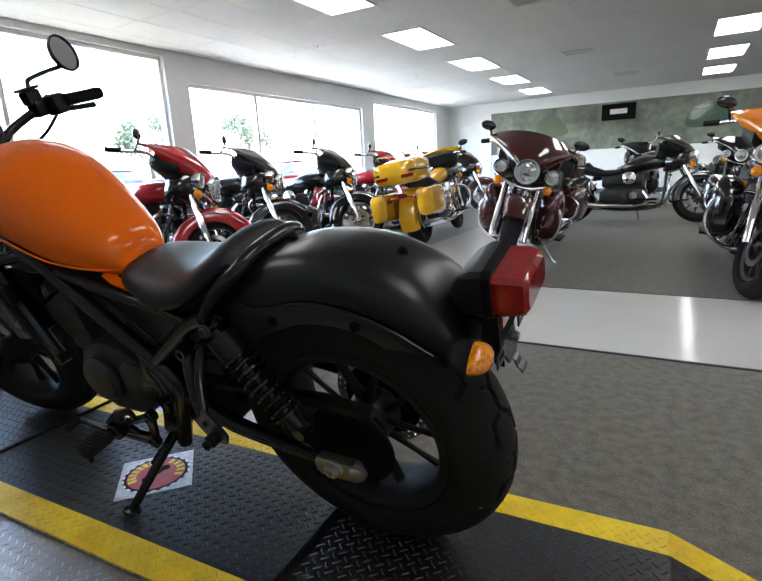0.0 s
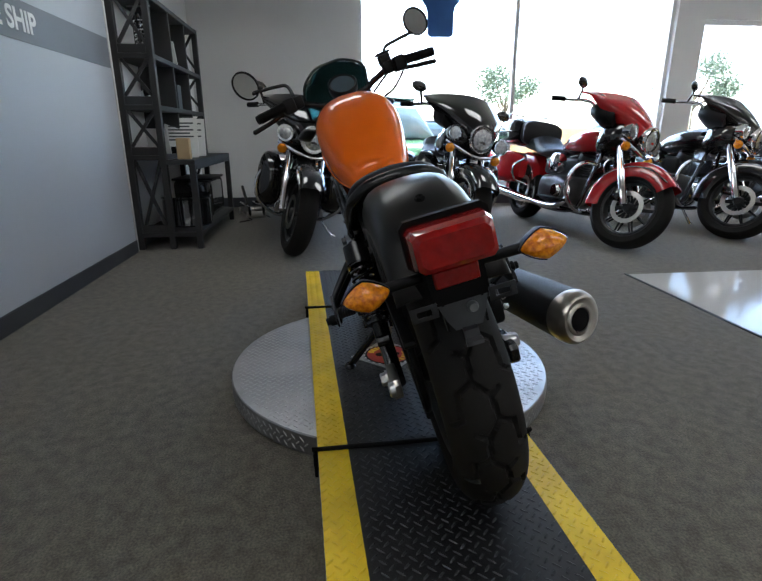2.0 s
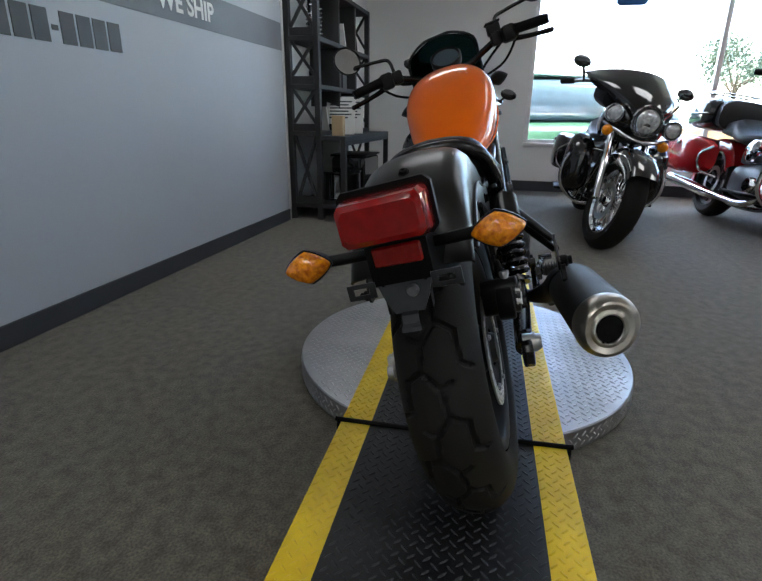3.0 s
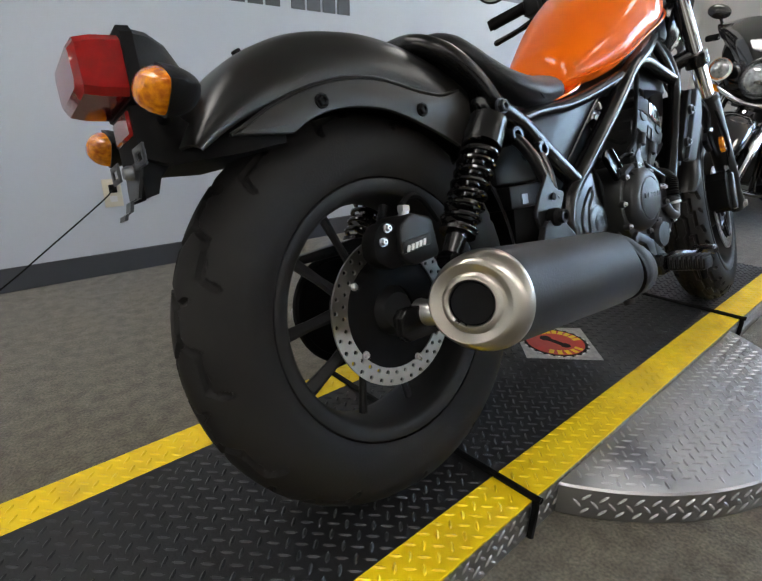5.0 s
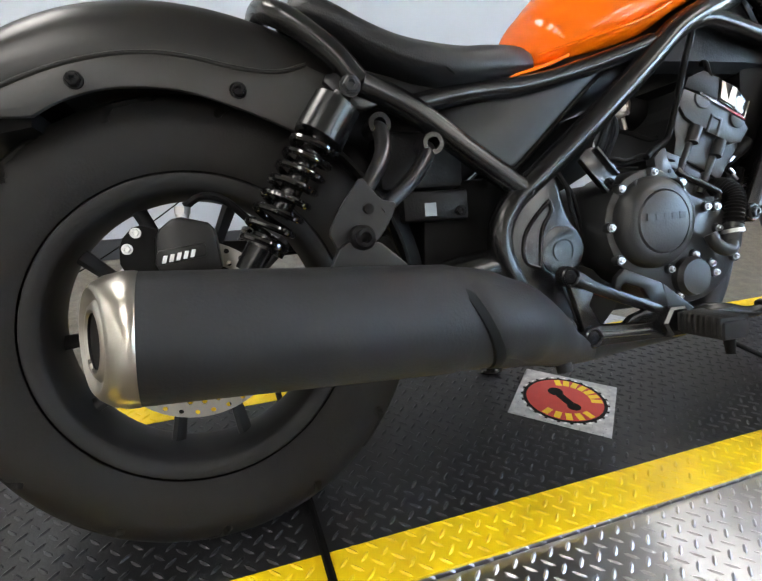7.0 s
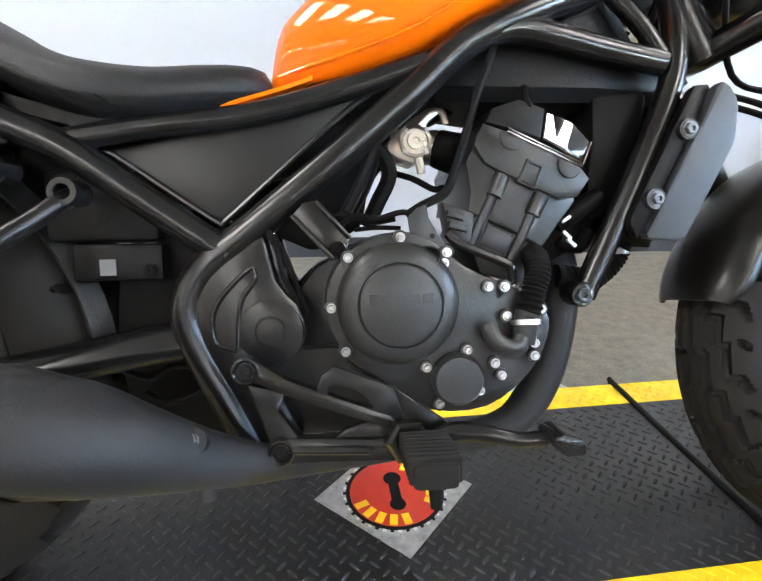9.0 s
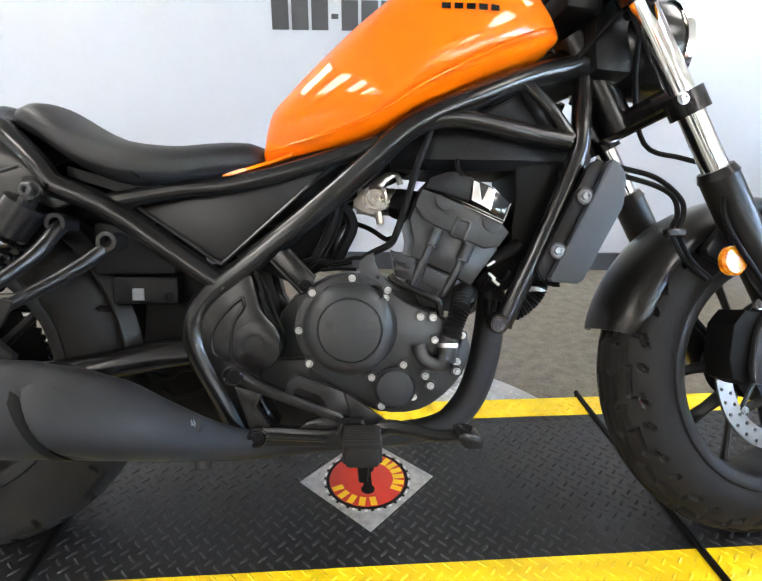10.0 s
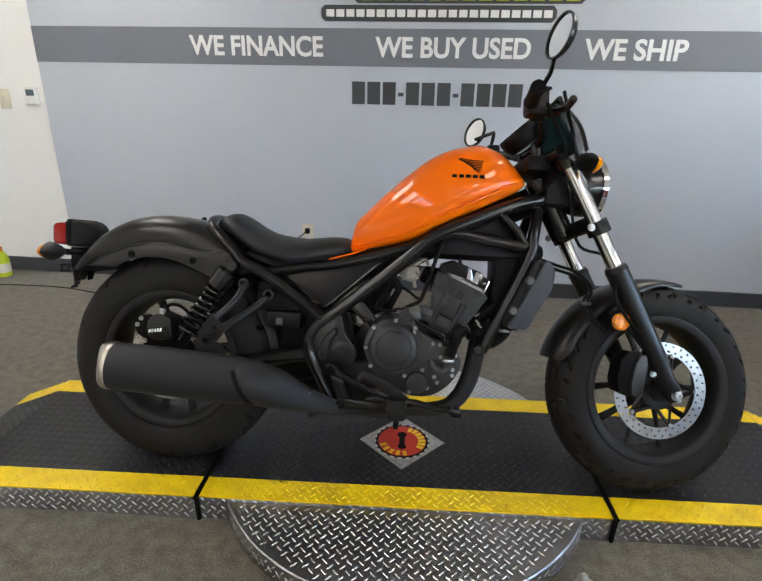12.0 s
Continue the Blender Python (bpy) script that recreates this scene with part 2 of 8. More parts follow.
def prism(poly, y0, y1, bev=0.0, seg=2):
    """A plate: an outline in x, z, from y0 to y1, with eased edges."""
    bm = bmesh.new()
    a = [bm.verts.new((x, y0, z)) for x, z in poly]
    b = [bm.verts.new((x, y1, z)) for x, z in poly]
    bm.faces.new(a)
    bm.faces.new(b[::-1])
    for i in range(len(poly)):
        j = (i + 1) % len(poly)
        bm.faces.new((a[i], b[i], b[j], a[j]))
    bmesh.ops.recalc_face_normals(bm, faces=bm.faces)
    if bev:
        es = [e for e in bm.edges if abs(e.verts[0].co.y - e.verts[1].co.y) < 1e-6]
        bmesh.ops.bevel(bm, geom=es, offset=bev, segments=seg, affect="EDGES", profile=0.5)
    return bm


def rounded(poly, k=4):
    """A closed smooth outline through the given corners."""
    p = [Vector((a, b, 0)) for a, b in poly]
    n = len(p)
    out = []
    for i in range(n):
        a, b, c, d = p[i - 1], p[i], p[(i + 1) % n], p[(i + 2) % n]
        for j in range(k):
            t = j / k
            q = 0.5 * ((2 * b) + (c - a) * t + (2 * a - 5 * b + 4 * c - d) * t * t + (3 * b - a - 3 * c + d) * t ** 3)
            out.append((q.x, q.y))
    return out


def chamfered(poly, r=0.01):
    """The outline with each corner cut in two."""
    out, n = [], len(poly)
    for i in range(n):
        p, a, b = (Vector(poly[j % n]) for j in (i, i - 1, i + 1))
        da, db = (a - p), (b - p)
        for d in (da, db):
            out.append(tuple(p + d.normalized() * min(r, d.length * 0.4)))
    return out


def pierced(outer, inner, y0, y1, bev=0.0015):
    """A plate with one opening: outer and inner outlines have the same count of corners."""
    bm = bmesh.new()
    k = len(outer)
    o0, o1 = [[bm.verts.new((x, y, z)) for x, z in outer] for y in (y0, y1)]
    i0, i1 = [[bm.verts.new((x, y, z)) for x, z in inner] for y in (y0, y1)]
    for a, b in ((o0, i0), (i1, o1), (o1, o0), (i0, i1)):
        for q in range(k):
            r = (q + 1) % k
            bm.faces.new((a[q], a[r], b[r], b[q]))
    bmesh.ops.recalc_face_normals(bm, faces=bm.faces)
    rim = [e for e in bm.edges if len(e.link_faces) == 2 and e.calc_face_angle(0) > 0.6]
    bmesh.ops.bevel(bm, geom=rim, offset=bev, segments=2, profile=0.5, affect="EDGES")
    return bm


def ball(cx, cy, cz, rx, ry, rz, u=16, v=10):
    bm = bmesh.new()
    bmesh.ops.create_uvsphere(bm, u_segments=u, v_segments=v, radius=1)
    bm.transform(Matrix.Translation((cx, cy, cz)) @ Matrix.Diagonal((rx, ry, rz, 1)))
    return bm


def bolt(x, y, z, r=0.006, h=0.006, side=-1):
    """A hexagon bolt head on a washer, facing to one side."""
    bm = join(lathe([(0, 0), (r * 1.25, 0), (r * 1.25, h * 0.3), (0, h * 0.3)], 14), lathe([(r, h * 0.3), (r, h * 0.85), (r * 0.82, h), (r * 0.45, h), (r * 0.4, h * 0.55), (0, h * 0.55)], 6))
    if side < 0:
        bm.transform(Matrix.Diagonal((1, -1, 1, 1)))
    bm.transform(Matrix.Translation((x, y, z)))
    return bm


def lettering(text, size, width_scale=1.0, thick=0.002, bold=0.0):
    """A flat word as mesh, in x and z, starting at the origin."""
    c = bpy.data.curves.new("word", "FONT")
    c.body, c.size, c.extrude, c.offset = text, size, thick / 2, bold
    ob = bpy.data.objects.new("word", c)
    scene.collection.objects.link(ob)
    dg = bpy.context.evaluated_depsgraph_get()
    me = bpy.data.meshes.new_from_object(ob.evaluated_get(dg))
    bpy.data.objects.remove(ob)
    bm = bmesh.new()
    bm.from_mesh(me)
    bpy.data.meshes.remove(me)
    bm.transform(Matrix.Rotation(radians(90), 4, "X") @ Matrix.Diagonal((width_scale, 1, 1, 1)))
    return bm


def width_of(bm):
    xs = [v.co.x for v in bm.verts]
    return min(xs), max(xs)


# ---- the room ----
CEIL = 2.60
WALL_V = 1.731       # face of the lettered wall
WIN_U = 5.60         # face of the window wall
FAR_V = -14.2
BACK_U = -6.5


def slab(name, b, mat, label, category="wall"):
    return solid(name, b, mat, label, category, "structure", ROOM)


floor = slab("floor", box(BACK_U - 0.2, WIN_U + 0.2, FAR_V - 0.2, WALL_V + 0.2, -0.12, 0.0), "carpet", "grey-brown low pile carpet with worn mottled patches", "floor")
slab("floor_tile_aisle", box(BACK_U, 2.03, -2.92, -1.68, 0.0, 0.004, 0.001), "tile", "polished pale tile aisle across the carpet", "floor")
slab("floor_tile_cross_aisle", box(0.95, 2.03, FAR_V, -2.92, 0.0, 0.004, 0.001), "tile", "polished pale tile aisle between the bike rows", "floor")
trim1 = slab("trim_aisle_edge", box(BACK_U, 2.045, -1.68, -1.665, 0.0, 0.007, 0.002), "base", "thin dark strip along carpet edge", "trim")
trim2 = slab("trim_aisle_edge", box(BACK_U, 0.95, -2.935, -2.92, 0.0, 0.007, 0.002), "base", "thin dark strip along carpet edge", "trim")

ceiling_bm = box(BACK_U - 0.2, WIN_U + 0.2, FAR_V - 0.2, WALL_V + 0.2, CEIL, CEIL + 0.1)
bars = []
v = WALL_V - 0.35
while v > FAR_V:
    bars.append(box(BACK_U, WIN_U, v - 0.012, v + 0.012, CEIL - 0.002, CEIL + 0.002))
    v -= 1.14
u = WIN_U - 0.32
while u > BACK_U:
    bars.append(box(u - 0.012, u + 0.012, FAR_V, WALL_V, CEIL - 0.0015, CEIL + 0.003))
    u -= 0.57
ceiling = slab("ceiling", join(ceiling_bm, *bars), "ceil", "white suspended ceiling of large tiles in a grid", "ceiling")

# lettered wall: painted part, band, plain ends
wall_n = slab("wall_north", box(-1.545, 3.10, WALL_V, WALL_V + 0.2, 0, CEIL), "wall_blue", "blue-grey painted wall with lettering band")
slab("wall_north_end", box(BACK_U, -1.545, WALL_V + 0.02, WALL_V + 0.2, 0, CEIL), "wall_white", "white painted wall beside the grey panel")
slab("wall_north_corner", box(3.10, WIN_U + 0.2, WALL_V + 0.02, WALL_V + 0.2, 0, CEIL), "wall_white", "white painted wall behind the shelf")
slab("trim_wall_edge", box(3.09, 3.115, WALL_V - 0.008, WALL_V - 0.001, 0.0, CEIL, 0.002), "trim_white", "pale corner strip at the end of the grey wall", "trim")
slab("wall_west", box(BACK_U - 0.2, BACK_U, FAR_V, WALL_V, 0, CEIL), "wall_white", "plain white wall closing the showroom")
slab("baseboard_north", box(BACK_U, 3.09, WALL_V - 0.012, WALL_V - 0.0005, 0, 0.095, 0.003), "base", "dark grey vinyl baseboard", "baseboard")
slab("baseboard_corner", box(3.12, WIN_U, WALL_V + 0.006, WALL_V + 0.0195, 0, 0.095, 0.003), "base", "dark grey vinyl baseboard", "baseboard")

part("band", box(-1.545, 3.085, WALL_V - 0.003, WALL_V + 0.01, 1.322, 1.514), "wall_band", wall_n, "darker grey painted band", 0)


def word(text, u0, u1, z0, z1, mat, parent, y):
    b = lettering(text, (z1 - z0) * 1.40, 1.0, 0.002, 0.0040)
    a, c = width_of(b)
    zs = [q.co.z for q in b.verts]
    lo, hi = min(zs), max(zs)
    b.transform(Matrix.Translation((u0, y, z0)) @ Matrix.Diagonal(((u1 - u0) / (c - a), 1, (z1 - z0) / (hi - lo), 1)) @ Matrix.Translation((-a, 0, -lo)))
    return part("lettering", b, mat, parent, "painted white capital letters" if mat == "white" else "", 0)


word("WE FINANCE", -0.590, 0.186, 1.368, 1.474, "white", wall_n, WALL_V - 0.005)
word("WE BUY USED", 0.480, 1.325, 1.368, 1.474, "white", wall_n, WALL_V - 0.005)
word("WE SHIP", 1.605, 2.135, 1.368, 1.474, "white", wall_n, WALL_V - 0.005)
# the number under the band: plain bars
x = 0.350
for i, w in enumerate((1, 1, 1, 0, 1, 1, 1, 0, 1, 1, 1, 1)):
    bw = 0.088 if w else 0.045
    z0, z1 = (1.122, 1.243) if w else (1.168, 1.188)
    part("number_bar", box(x, x + bw - 0.014, WALL_V - 0.003, WALL_V + 0.002, z0, z1), "dark_print", wall_n, "", 0)
    x += bw
# sign above the band
sign = part("sign_panel", prism(chamfered([(0.180, 1.548), (1.440, 1.548), (1.440, 1.628), (0.180, 1.628)], 0.02), WALL_V - 0.004, WALL_V + 0.002), "dark_print", wall_n, "black sign strip with pale bars", 0)
for i in range(22):
    part("sign_bar", box(0.208 + i * 0.0555, 0.208 + i * 0.0555 + 0.044, WALL_V - 0.007, WALL_V - 0.0045, 1.570, 1.606), "white", wall_n, "", 0)
part("sign_panel", prism(chamfered([(0.36, 1.636), (1.58, 1.636), (1.58, 1.72), (0.36, 1.72)], 0.02), WALL_V - 0.004, WALL_V + 0.002), "dark_print", wall_n, "black sign strip with lime bars", 0)
for i in range(13):
    part("sign_bar", box(0.40 + i * 0.09, 0.40 + i * 0.09 + 0.07, WALL_V - 0.007, WALL_V - 0.0045, 1.65, 1.70), "lime", wall_n, "", 0)

# window wall with three openings
WINS = [(-4.14, -0.18, 0.55, 2.52), (-9.19, -4.51, 0.55, 2.23), (-13.24, -9.70, 0.55, 2.42)]
pieces = [(-0.18, WALL_V + 0.02, 0, CEIL), (-4.51, -4.14, 0, CEIL), (-9.70, -9.19, 0, CEIL), (FAR_V, -13.24, 0, CEIL)]
for a, b, z0, z1 in WINS:
    pieces += [(a, b, 0, z0), (a, b, z1, CEIL)]
slab("wall_east", join(*[box(WIN_U, WIN_U + 0.22, a, b, z0, z1) for a, b, z0, z1 in pieces]), "wall_white", "white window wall with three wide openings")
slab("baseboard_east", box(WIN_U - 0.012, WIN_U - 0.0005, FAR_V, WALL_V, 0, 0.12, 0.003), "base", "dark grey vinyl baseboard below the windows", "baseboard")
MULL = [(-2.12,), (-5.92, -7.50), (-11.2,)]
for i, ((a, b, z0, z1), ms) in enumerate(zip(WINS, MULL)):
    w = thing("window_%d" % (i + 1), ROOM, "wide shop window in a pale metal frame", "window", kind="structure")
    fr = [box(WIN_U + 0.05, WIN_U + 0.12, a, a + 0.05, z0, z1, 0.004), box(WIN_U + 0.05, WIN_U + 0.12, b - 0.05, b, z0, z1, 0.004),
          box(WIN_U + 0.05, WIN_U + 0.12, a + 0.05, b - 0.05, z0, z0 + 0.05, 0.004), box(WIN_U + 0.05, WIN_U + 0.12, a + 0.05, b - 0.05, z1 - 0.05, z1, 0.004)]
    part("window_frame", join(*fr), "trim_white", w)
    part("window_sill", box(WIN_U - 0.03, WIN_U + 0.05, a, b, z0 - 0.025, z0 + 0.012, 0.005), "trim_white", w)
    edges = [a + 0.05, *sorted(ms), b - 0.05]
    for q in ms:
        part("mullion", box(WIN_U + 0.055, WIN_U + 0.115, q - 0.025, q + 0.025, z0 + 0.05, z1 - 0.05, 0.004), "trim_white", w)
    for p0, p1 in zip(edges, edges[1:]):
        g = part("pane", box(WIN_U + 0.082, WIN_U + 0.088, p0 + 0.027, p1 - 0.027, z0 + 0.05, z1 - 0.05), "glass", w, "", 0)
        g.visible_shadow = False

slab("wall_south", box(BACK_U, WIN_U + 0.2, FAR_V - 0.2, FAR_V, 0, CEIL), "wall_white", "far showroom wall with a printed mural")
slab("baseboard_south", box(BACK_U, WIN_U, FAR_V, FAR_V + 0.012, 0, 0.12, 0.003), "base", "dark grey vinyl baseboard", "baseboard")

# ---- ceiling fittings ----


def ceiling_light(u, v):
    t = thing("ceiling_light", ROOM @ pose(u, v, CEIL), "bright recessed fluorescent ceiling panel in a white frame", "ceiling light", "ceiling lights")
    hw, hl = 0.27, 0.56
    part("frame", join(box(-hw - 0.02, -hw, -hl - 0.02, hl + 0.02, -0.012, 0.004), box(hw, hw + 0.02, -hl - 0.02, hl + 0.02, -0.012, 0.004),
                       box(-hw, hw, -hl - 0.02, -hl, -0.012, 0.004), box(-hw, hw, hl, hl + 0.02, -0.012, 0.004)), "ceil_bar", t)
    part("diffuser", box(-hw, hw, -hl, hl, -0.009, -0.007), "panel_light", t, "glowing prismatic diffuser", 0)


for lv in (0.75, -1.5, -3.75, -6.0, -8.25, -10.45, -12.65):
    for lu in (2.70, -1.07, -4.8):
        ceiling_light(lu, lv)


def ceiling_vent(u, v):
    t = thing("ceiling_vent", ROOM @ pose(u, v, CEIL), "dull metal air vent with slats in the ceiling", "vent", "ceiling vents")
    part("frame", join(box(-0.24, 0.24, -0.16, -0.13, -0.012, -0.005), box(-0.24, 0.24, 0.13, 0.16, -0.012, -0.005), box(-0.24, -0.21, -0.13, 0.13, -0.012, -0.005), box(0.21, 0.24, -0.13, 0.13, -0.012, -0.005)), "ceil_bar", t)
    # No duct behind the slats: a dark sheet gives the shade inside.
    part("backing", box(-0.21, 0.21, -0.13, 0.13, -0.0065, -0.0055), "base", t, "dark sheet set for the shaded opening", 0)
    for i in range(6):
        part("slat", moved(box(-0.21, 0.21, -0.014, 0.014, -0.001, 0.001), Matrix.Translation((0, -0.11 + i * 0.044, -0.013)) @ Matrix.Rotation(radians(28), 4, "X")), "ceil_bar", t)


ceiling_vent(1.0, -5.2)
ceiling_vent(1.05, -8.5)
ceiling_vent(0.6, -11.5)


def sprinkler(u, v):
    t = thing("sprinkler_head", ROOM @ pose(u, v, CEIL), "small metal sprinkler head hanging from the ceiling", "sprinkler", "sprinklers")
    part("rosette", lathe([(0, -0.009), (0.03, -0.009), (0.024, -0.014), (0, -0.014)], 16, "z"), "ceil_bar", t)
    part("stem", lathe([(0.007, -0.012), (0.007, -0.04), (0.018, -0.043), (0.018, -0.046), (0, -0.046)], 12, "z"), "bolt", t)


for su, sv in ((3.9, -1.9), (3.9, -5.3), (3.9, -8.4), (1.6, -4.2)):
    sprinkler(su, sv)

# ---- display ramp and turntable ----
TOP = 0.08
RW = 0.29
X0, X1, X2, X3, XA, XB = -0.528, 0.205, 1.366, 2.050, -0.72, 2.24


def lug(cx, cy, ang, ln=0.0113, w=0.0031, h=0.0021):
    """One raised lozenge of the tread plate: base points and ridge."""
    c, s = math.cos(ang), math.sin(ang)
    loc = [(-ln, 0, 0), (-ln * .45, -w, 0), (ln * .45, -w, 0), (ln, 0, 0), (ln * .45, w, 0), (-ln * .45, w, 0), (-ln * .5, 0, h), (ln * .5, 0, h)]
    return [(cx + a * c - b * s, cy + a * s + b * c, z) for a, b, z in loc]


LUG_FACES = [(0, 1, 6), (1, 2, 7, 6), (2, 3, 7), (3, 4, 7), (4, 5, 6, 7), (5, 0, 6)]


def tread(keep, x0, x1, y0, y1, place, pitch=0.0302, **kw):
    """Lozenges over a rectangle, each pointing at the middle of its crosswise neighbour; place lifts plan points into space."""
    vs, fs = [], []
    nx, ny = int((x1 - x0) / pitch * 2), int((y1 - y0) / pitch * 2)
    for i in range(nx + 1):
        for j in range(ny + 1):
            if (i + j) % 2:
                continue
            cx, cy = x0 + (i + 0.5) * pitch / 2, y0 + (j + 0.5) * pitch / 2
            if not keep(cx, cy) or cx > x1 or cy > y1:
                continue
            b = len(vs)
            vs += [place(*q) for q in lug(cx, cy, radians(45 if i % 2 else -45), **kw)]
            fs += [tuple(b + k for k in f) for f in LUG_FACES]
    return vs, fs
def stuff(name, vs, fs, mat, parent, label):
    me = bpy.data.meshes.new(name)
    me.from_pydata(vs, [], fs)
    me.materials.append(M[mat])
    ob = new(name, me)
    ob.parent = parent
    return tagged(ob, label=label, kind="stuff")


def deck(x):
    """Height of the ramp's top."""
    if x < X0:
        return TOP * max(0.0, (x - XA) / (X0 - XA)) + 0.004 * (x < X0)
    if x > X3:
        return TOP * max(0.0, (XB - x) / (XB - X3)) + 0.004
    return TOP


def ramp_section(name, xs, label):
    t = thing(name, Matrix(), label, "ramp", "display ramp sections")
    g = 0.004
    prof = [(xs[0] + g, 0.0)] + [(x, deck(x)) for x in (xs[0] + g, *xs[1:-1], xs[-1] - g)] + [(xs[-1] - g, 0.0)]
    part("side_plate", prism(prof, -RW + 0.002, RW - 0.002), "diamond", t, "bright tread plate sides", 20)

    def strip(nm, y0, y1, mat, lift, lab):
        rings = []
        for x in (xs[0] + g, *xs[1:-1], xs[-1] - g):
            z = deck(x)
            rings.append([(x, y0, z + lift), (x, y1, z + lift), (x, y1, z - 0.003), (x, y0, z - 0.003)])
        part(nm, loft(rings), mat, t, lab, 0)

    strip("mat", -RW + 0.078, RW - 0.078, "black_vinyl", 0.001, "black rubbery tread mat")
    strip("tape", -RW, -RW + 0.080, "yellow_tape", 0.002, "yellow safety tape, scuffed")
    strip("tape", RW - 0.080, RW, "yellow_tape", 0.002, "yellow safety tape, scuffed")
    for nm, y0, y1, mat, lift in (("mat_tread", -RW + 0.084, RW - 0.084, "lug_black", 0.001), ("tape_tread", -RW + 0.004, -RW + 0.076, "yellow_tape", 0.002), ("tape_tread", RW - 0.076, RW - 0.004, "yellow_tape", 0.002)):
        vs, fs = tread(lambda a, b: xs[0] + 0.02 < a < xs[-1] - 0.02, xs[0], xs[-1], y0, y1, lambda a, b, z: (a, b, deck(a) + lift + z))
        stuff(nm, vs, fs, mat, t, "raised lozenges")
    for sgn in (-1, 1):
        vs, fs = tread(lambda a, b: deck(a) > b + 0.008, xs[0] + g, xs[-1] - g, 0.004, TOP, lambda a, b, z: (a, sgn * (RW - 0.002 + z), b))
        stuff("side_tread", vs, fs, "lug_bright", t, "raised lozenges")
    return t


ramp_section("rear_ramp", [XA, X0, X1], "low tread-plate ramp with black mat and yellow taped edges")
ramp_section("deck_plate", [X1, X2], "tread-plate deck with black mat and yellow edges on the turntable")
ramp_section("front_ramp", [X2, X3, XB], "low tread-plate ramp with black mat and yellow taped edges")
DC, DR, DZ = 0.786, 0.575, 0.068
for sx in (X1, X2):
    solid("rubber_seam", tube([(sx, -RW - 0.004, 0.004), (sx, -RW - 0.006, TOP), (sx, -RW + 0.01, TOP + 0.006), (sx, 0, TOP + 0.003), (sx, RW - 0.01, TOP + 0.006), (sx, RW + 0.006, TOP), (sx, RW + 0.004, 0.004)], 0.0065, 8, 4), "rubber", "black rubber cord in the joint of the ramp", "cord")

table = thing("turntable", pose(DC, 0, 0), "round bright aluminium tread-plate turntable under the ramp", "turntable")
half = []
for sgn in (-1, 1):
    a0 = math.asin((RW + 0.002) / DR)
    ang = [a0 + (math.pi - 2 * a0) * i / 60 for i in range(61)]
    rim = [(DR * math.cos(a), DR * math.sin(a)) for a in ang]
    bmh = bmesh.new()
    lo = [bmh.verts.new((p, q * sgn, 0.004)) for p, q in rim]
    md = [bmh.verts.new((p, q * sgn, DZ - 0.004)) for p, q in rim]
    hi = [bmh.verts.new((p * 0.994, q * sgn * 0.994, DZ)) for p, q in rim]
    for a, b in ((lo, md), (md, hi)):
        for i in range(60):
            bmh.faces.new((a[i], a[i + 1], b[i + 1], b[i]))
    bmh.faces.new(hi)
    bmh.faces.new(lo[::-1])
    bmh.faces.new((lo[0], md[0], hi[0], hi[-1], md[-1], lo[-1]))
    part("disc_half", bmh, "diamond", table, "bright tread plate", 30)
    vs, fs = tread(lambda a, b: a * a + b * b < (DR - 0.02) ** 2, -DR, DR, RW + 0.006, DR, lambda a, b, z: (a, sgn * b, DZ + z))
    stuff("plate_tread", vs, fs, "lug_bright", table, "raised lozenges")
    vs, fs = tread(lambda a, b: True, DR * a0 + 0.02, DR * (math.pi - a0) - 0.02, 0.010, DZ - 0.006,
                   lambda a, b, z: ((DR + z) * math.cos(a / DR), sgn * (DR + z) * math.sin(a / DR), b))
    stuff("rim_tread", vs, fs, "lug_bright", table, "raised lozenges")

# sticker in the middle of the deck
dec = thing("deck_sticker", pose(0.780, 0.004, TOP + 0.0018, 0, 0, 45), "square silver sticker with a round red badge", "sticker")
part("backing", box(-0.099, 0.099, -0.099, 0.099, 0.0, 0.0012), "decal_silver", dec, "", 0)
part("badge_rim", lathe([(0, 0.0012), (0.086, 0.0012), (0.086, 0.0018), (0, 0.0018)], 40, "z"), "rubber", dec, "black toothed rim", 0)
part("badge", lathe([(0, 0.0018), (0.079, 0.0018), (0.079, 0.0024), (0, 0.0024)], 40, "z"), "decal_red", dec, "red round badge", 0)
for k in range(12):
    a = radians(45 + (112 + k * 19 if k < 5 else 112 + 130 + (k - 5) * 15.5))
    part("yellow_bar", moved(box(-0.0115, 0.0115, -0.0065, 0.0065, 0.0024, 0.003, 0.0003), Matrix.Rotation(a, 4, "Z") @ Matrix.Translation((0.0655, 0, 0))), "yellow_tape", dec, "", 0)
for k in range(44):
    a = 2 * math.pi * k / 44
    part("rim_tooth", moved(box(-0.0025, 0.0025, -0.0030, 0.0030, 0.0012, 0.0017), Matrix.Rotation(a, 4, "Z") @ Matrix.Translation((0.088, 0, 0))), "white" if k % 2 else "rubber", dec, "", 0)
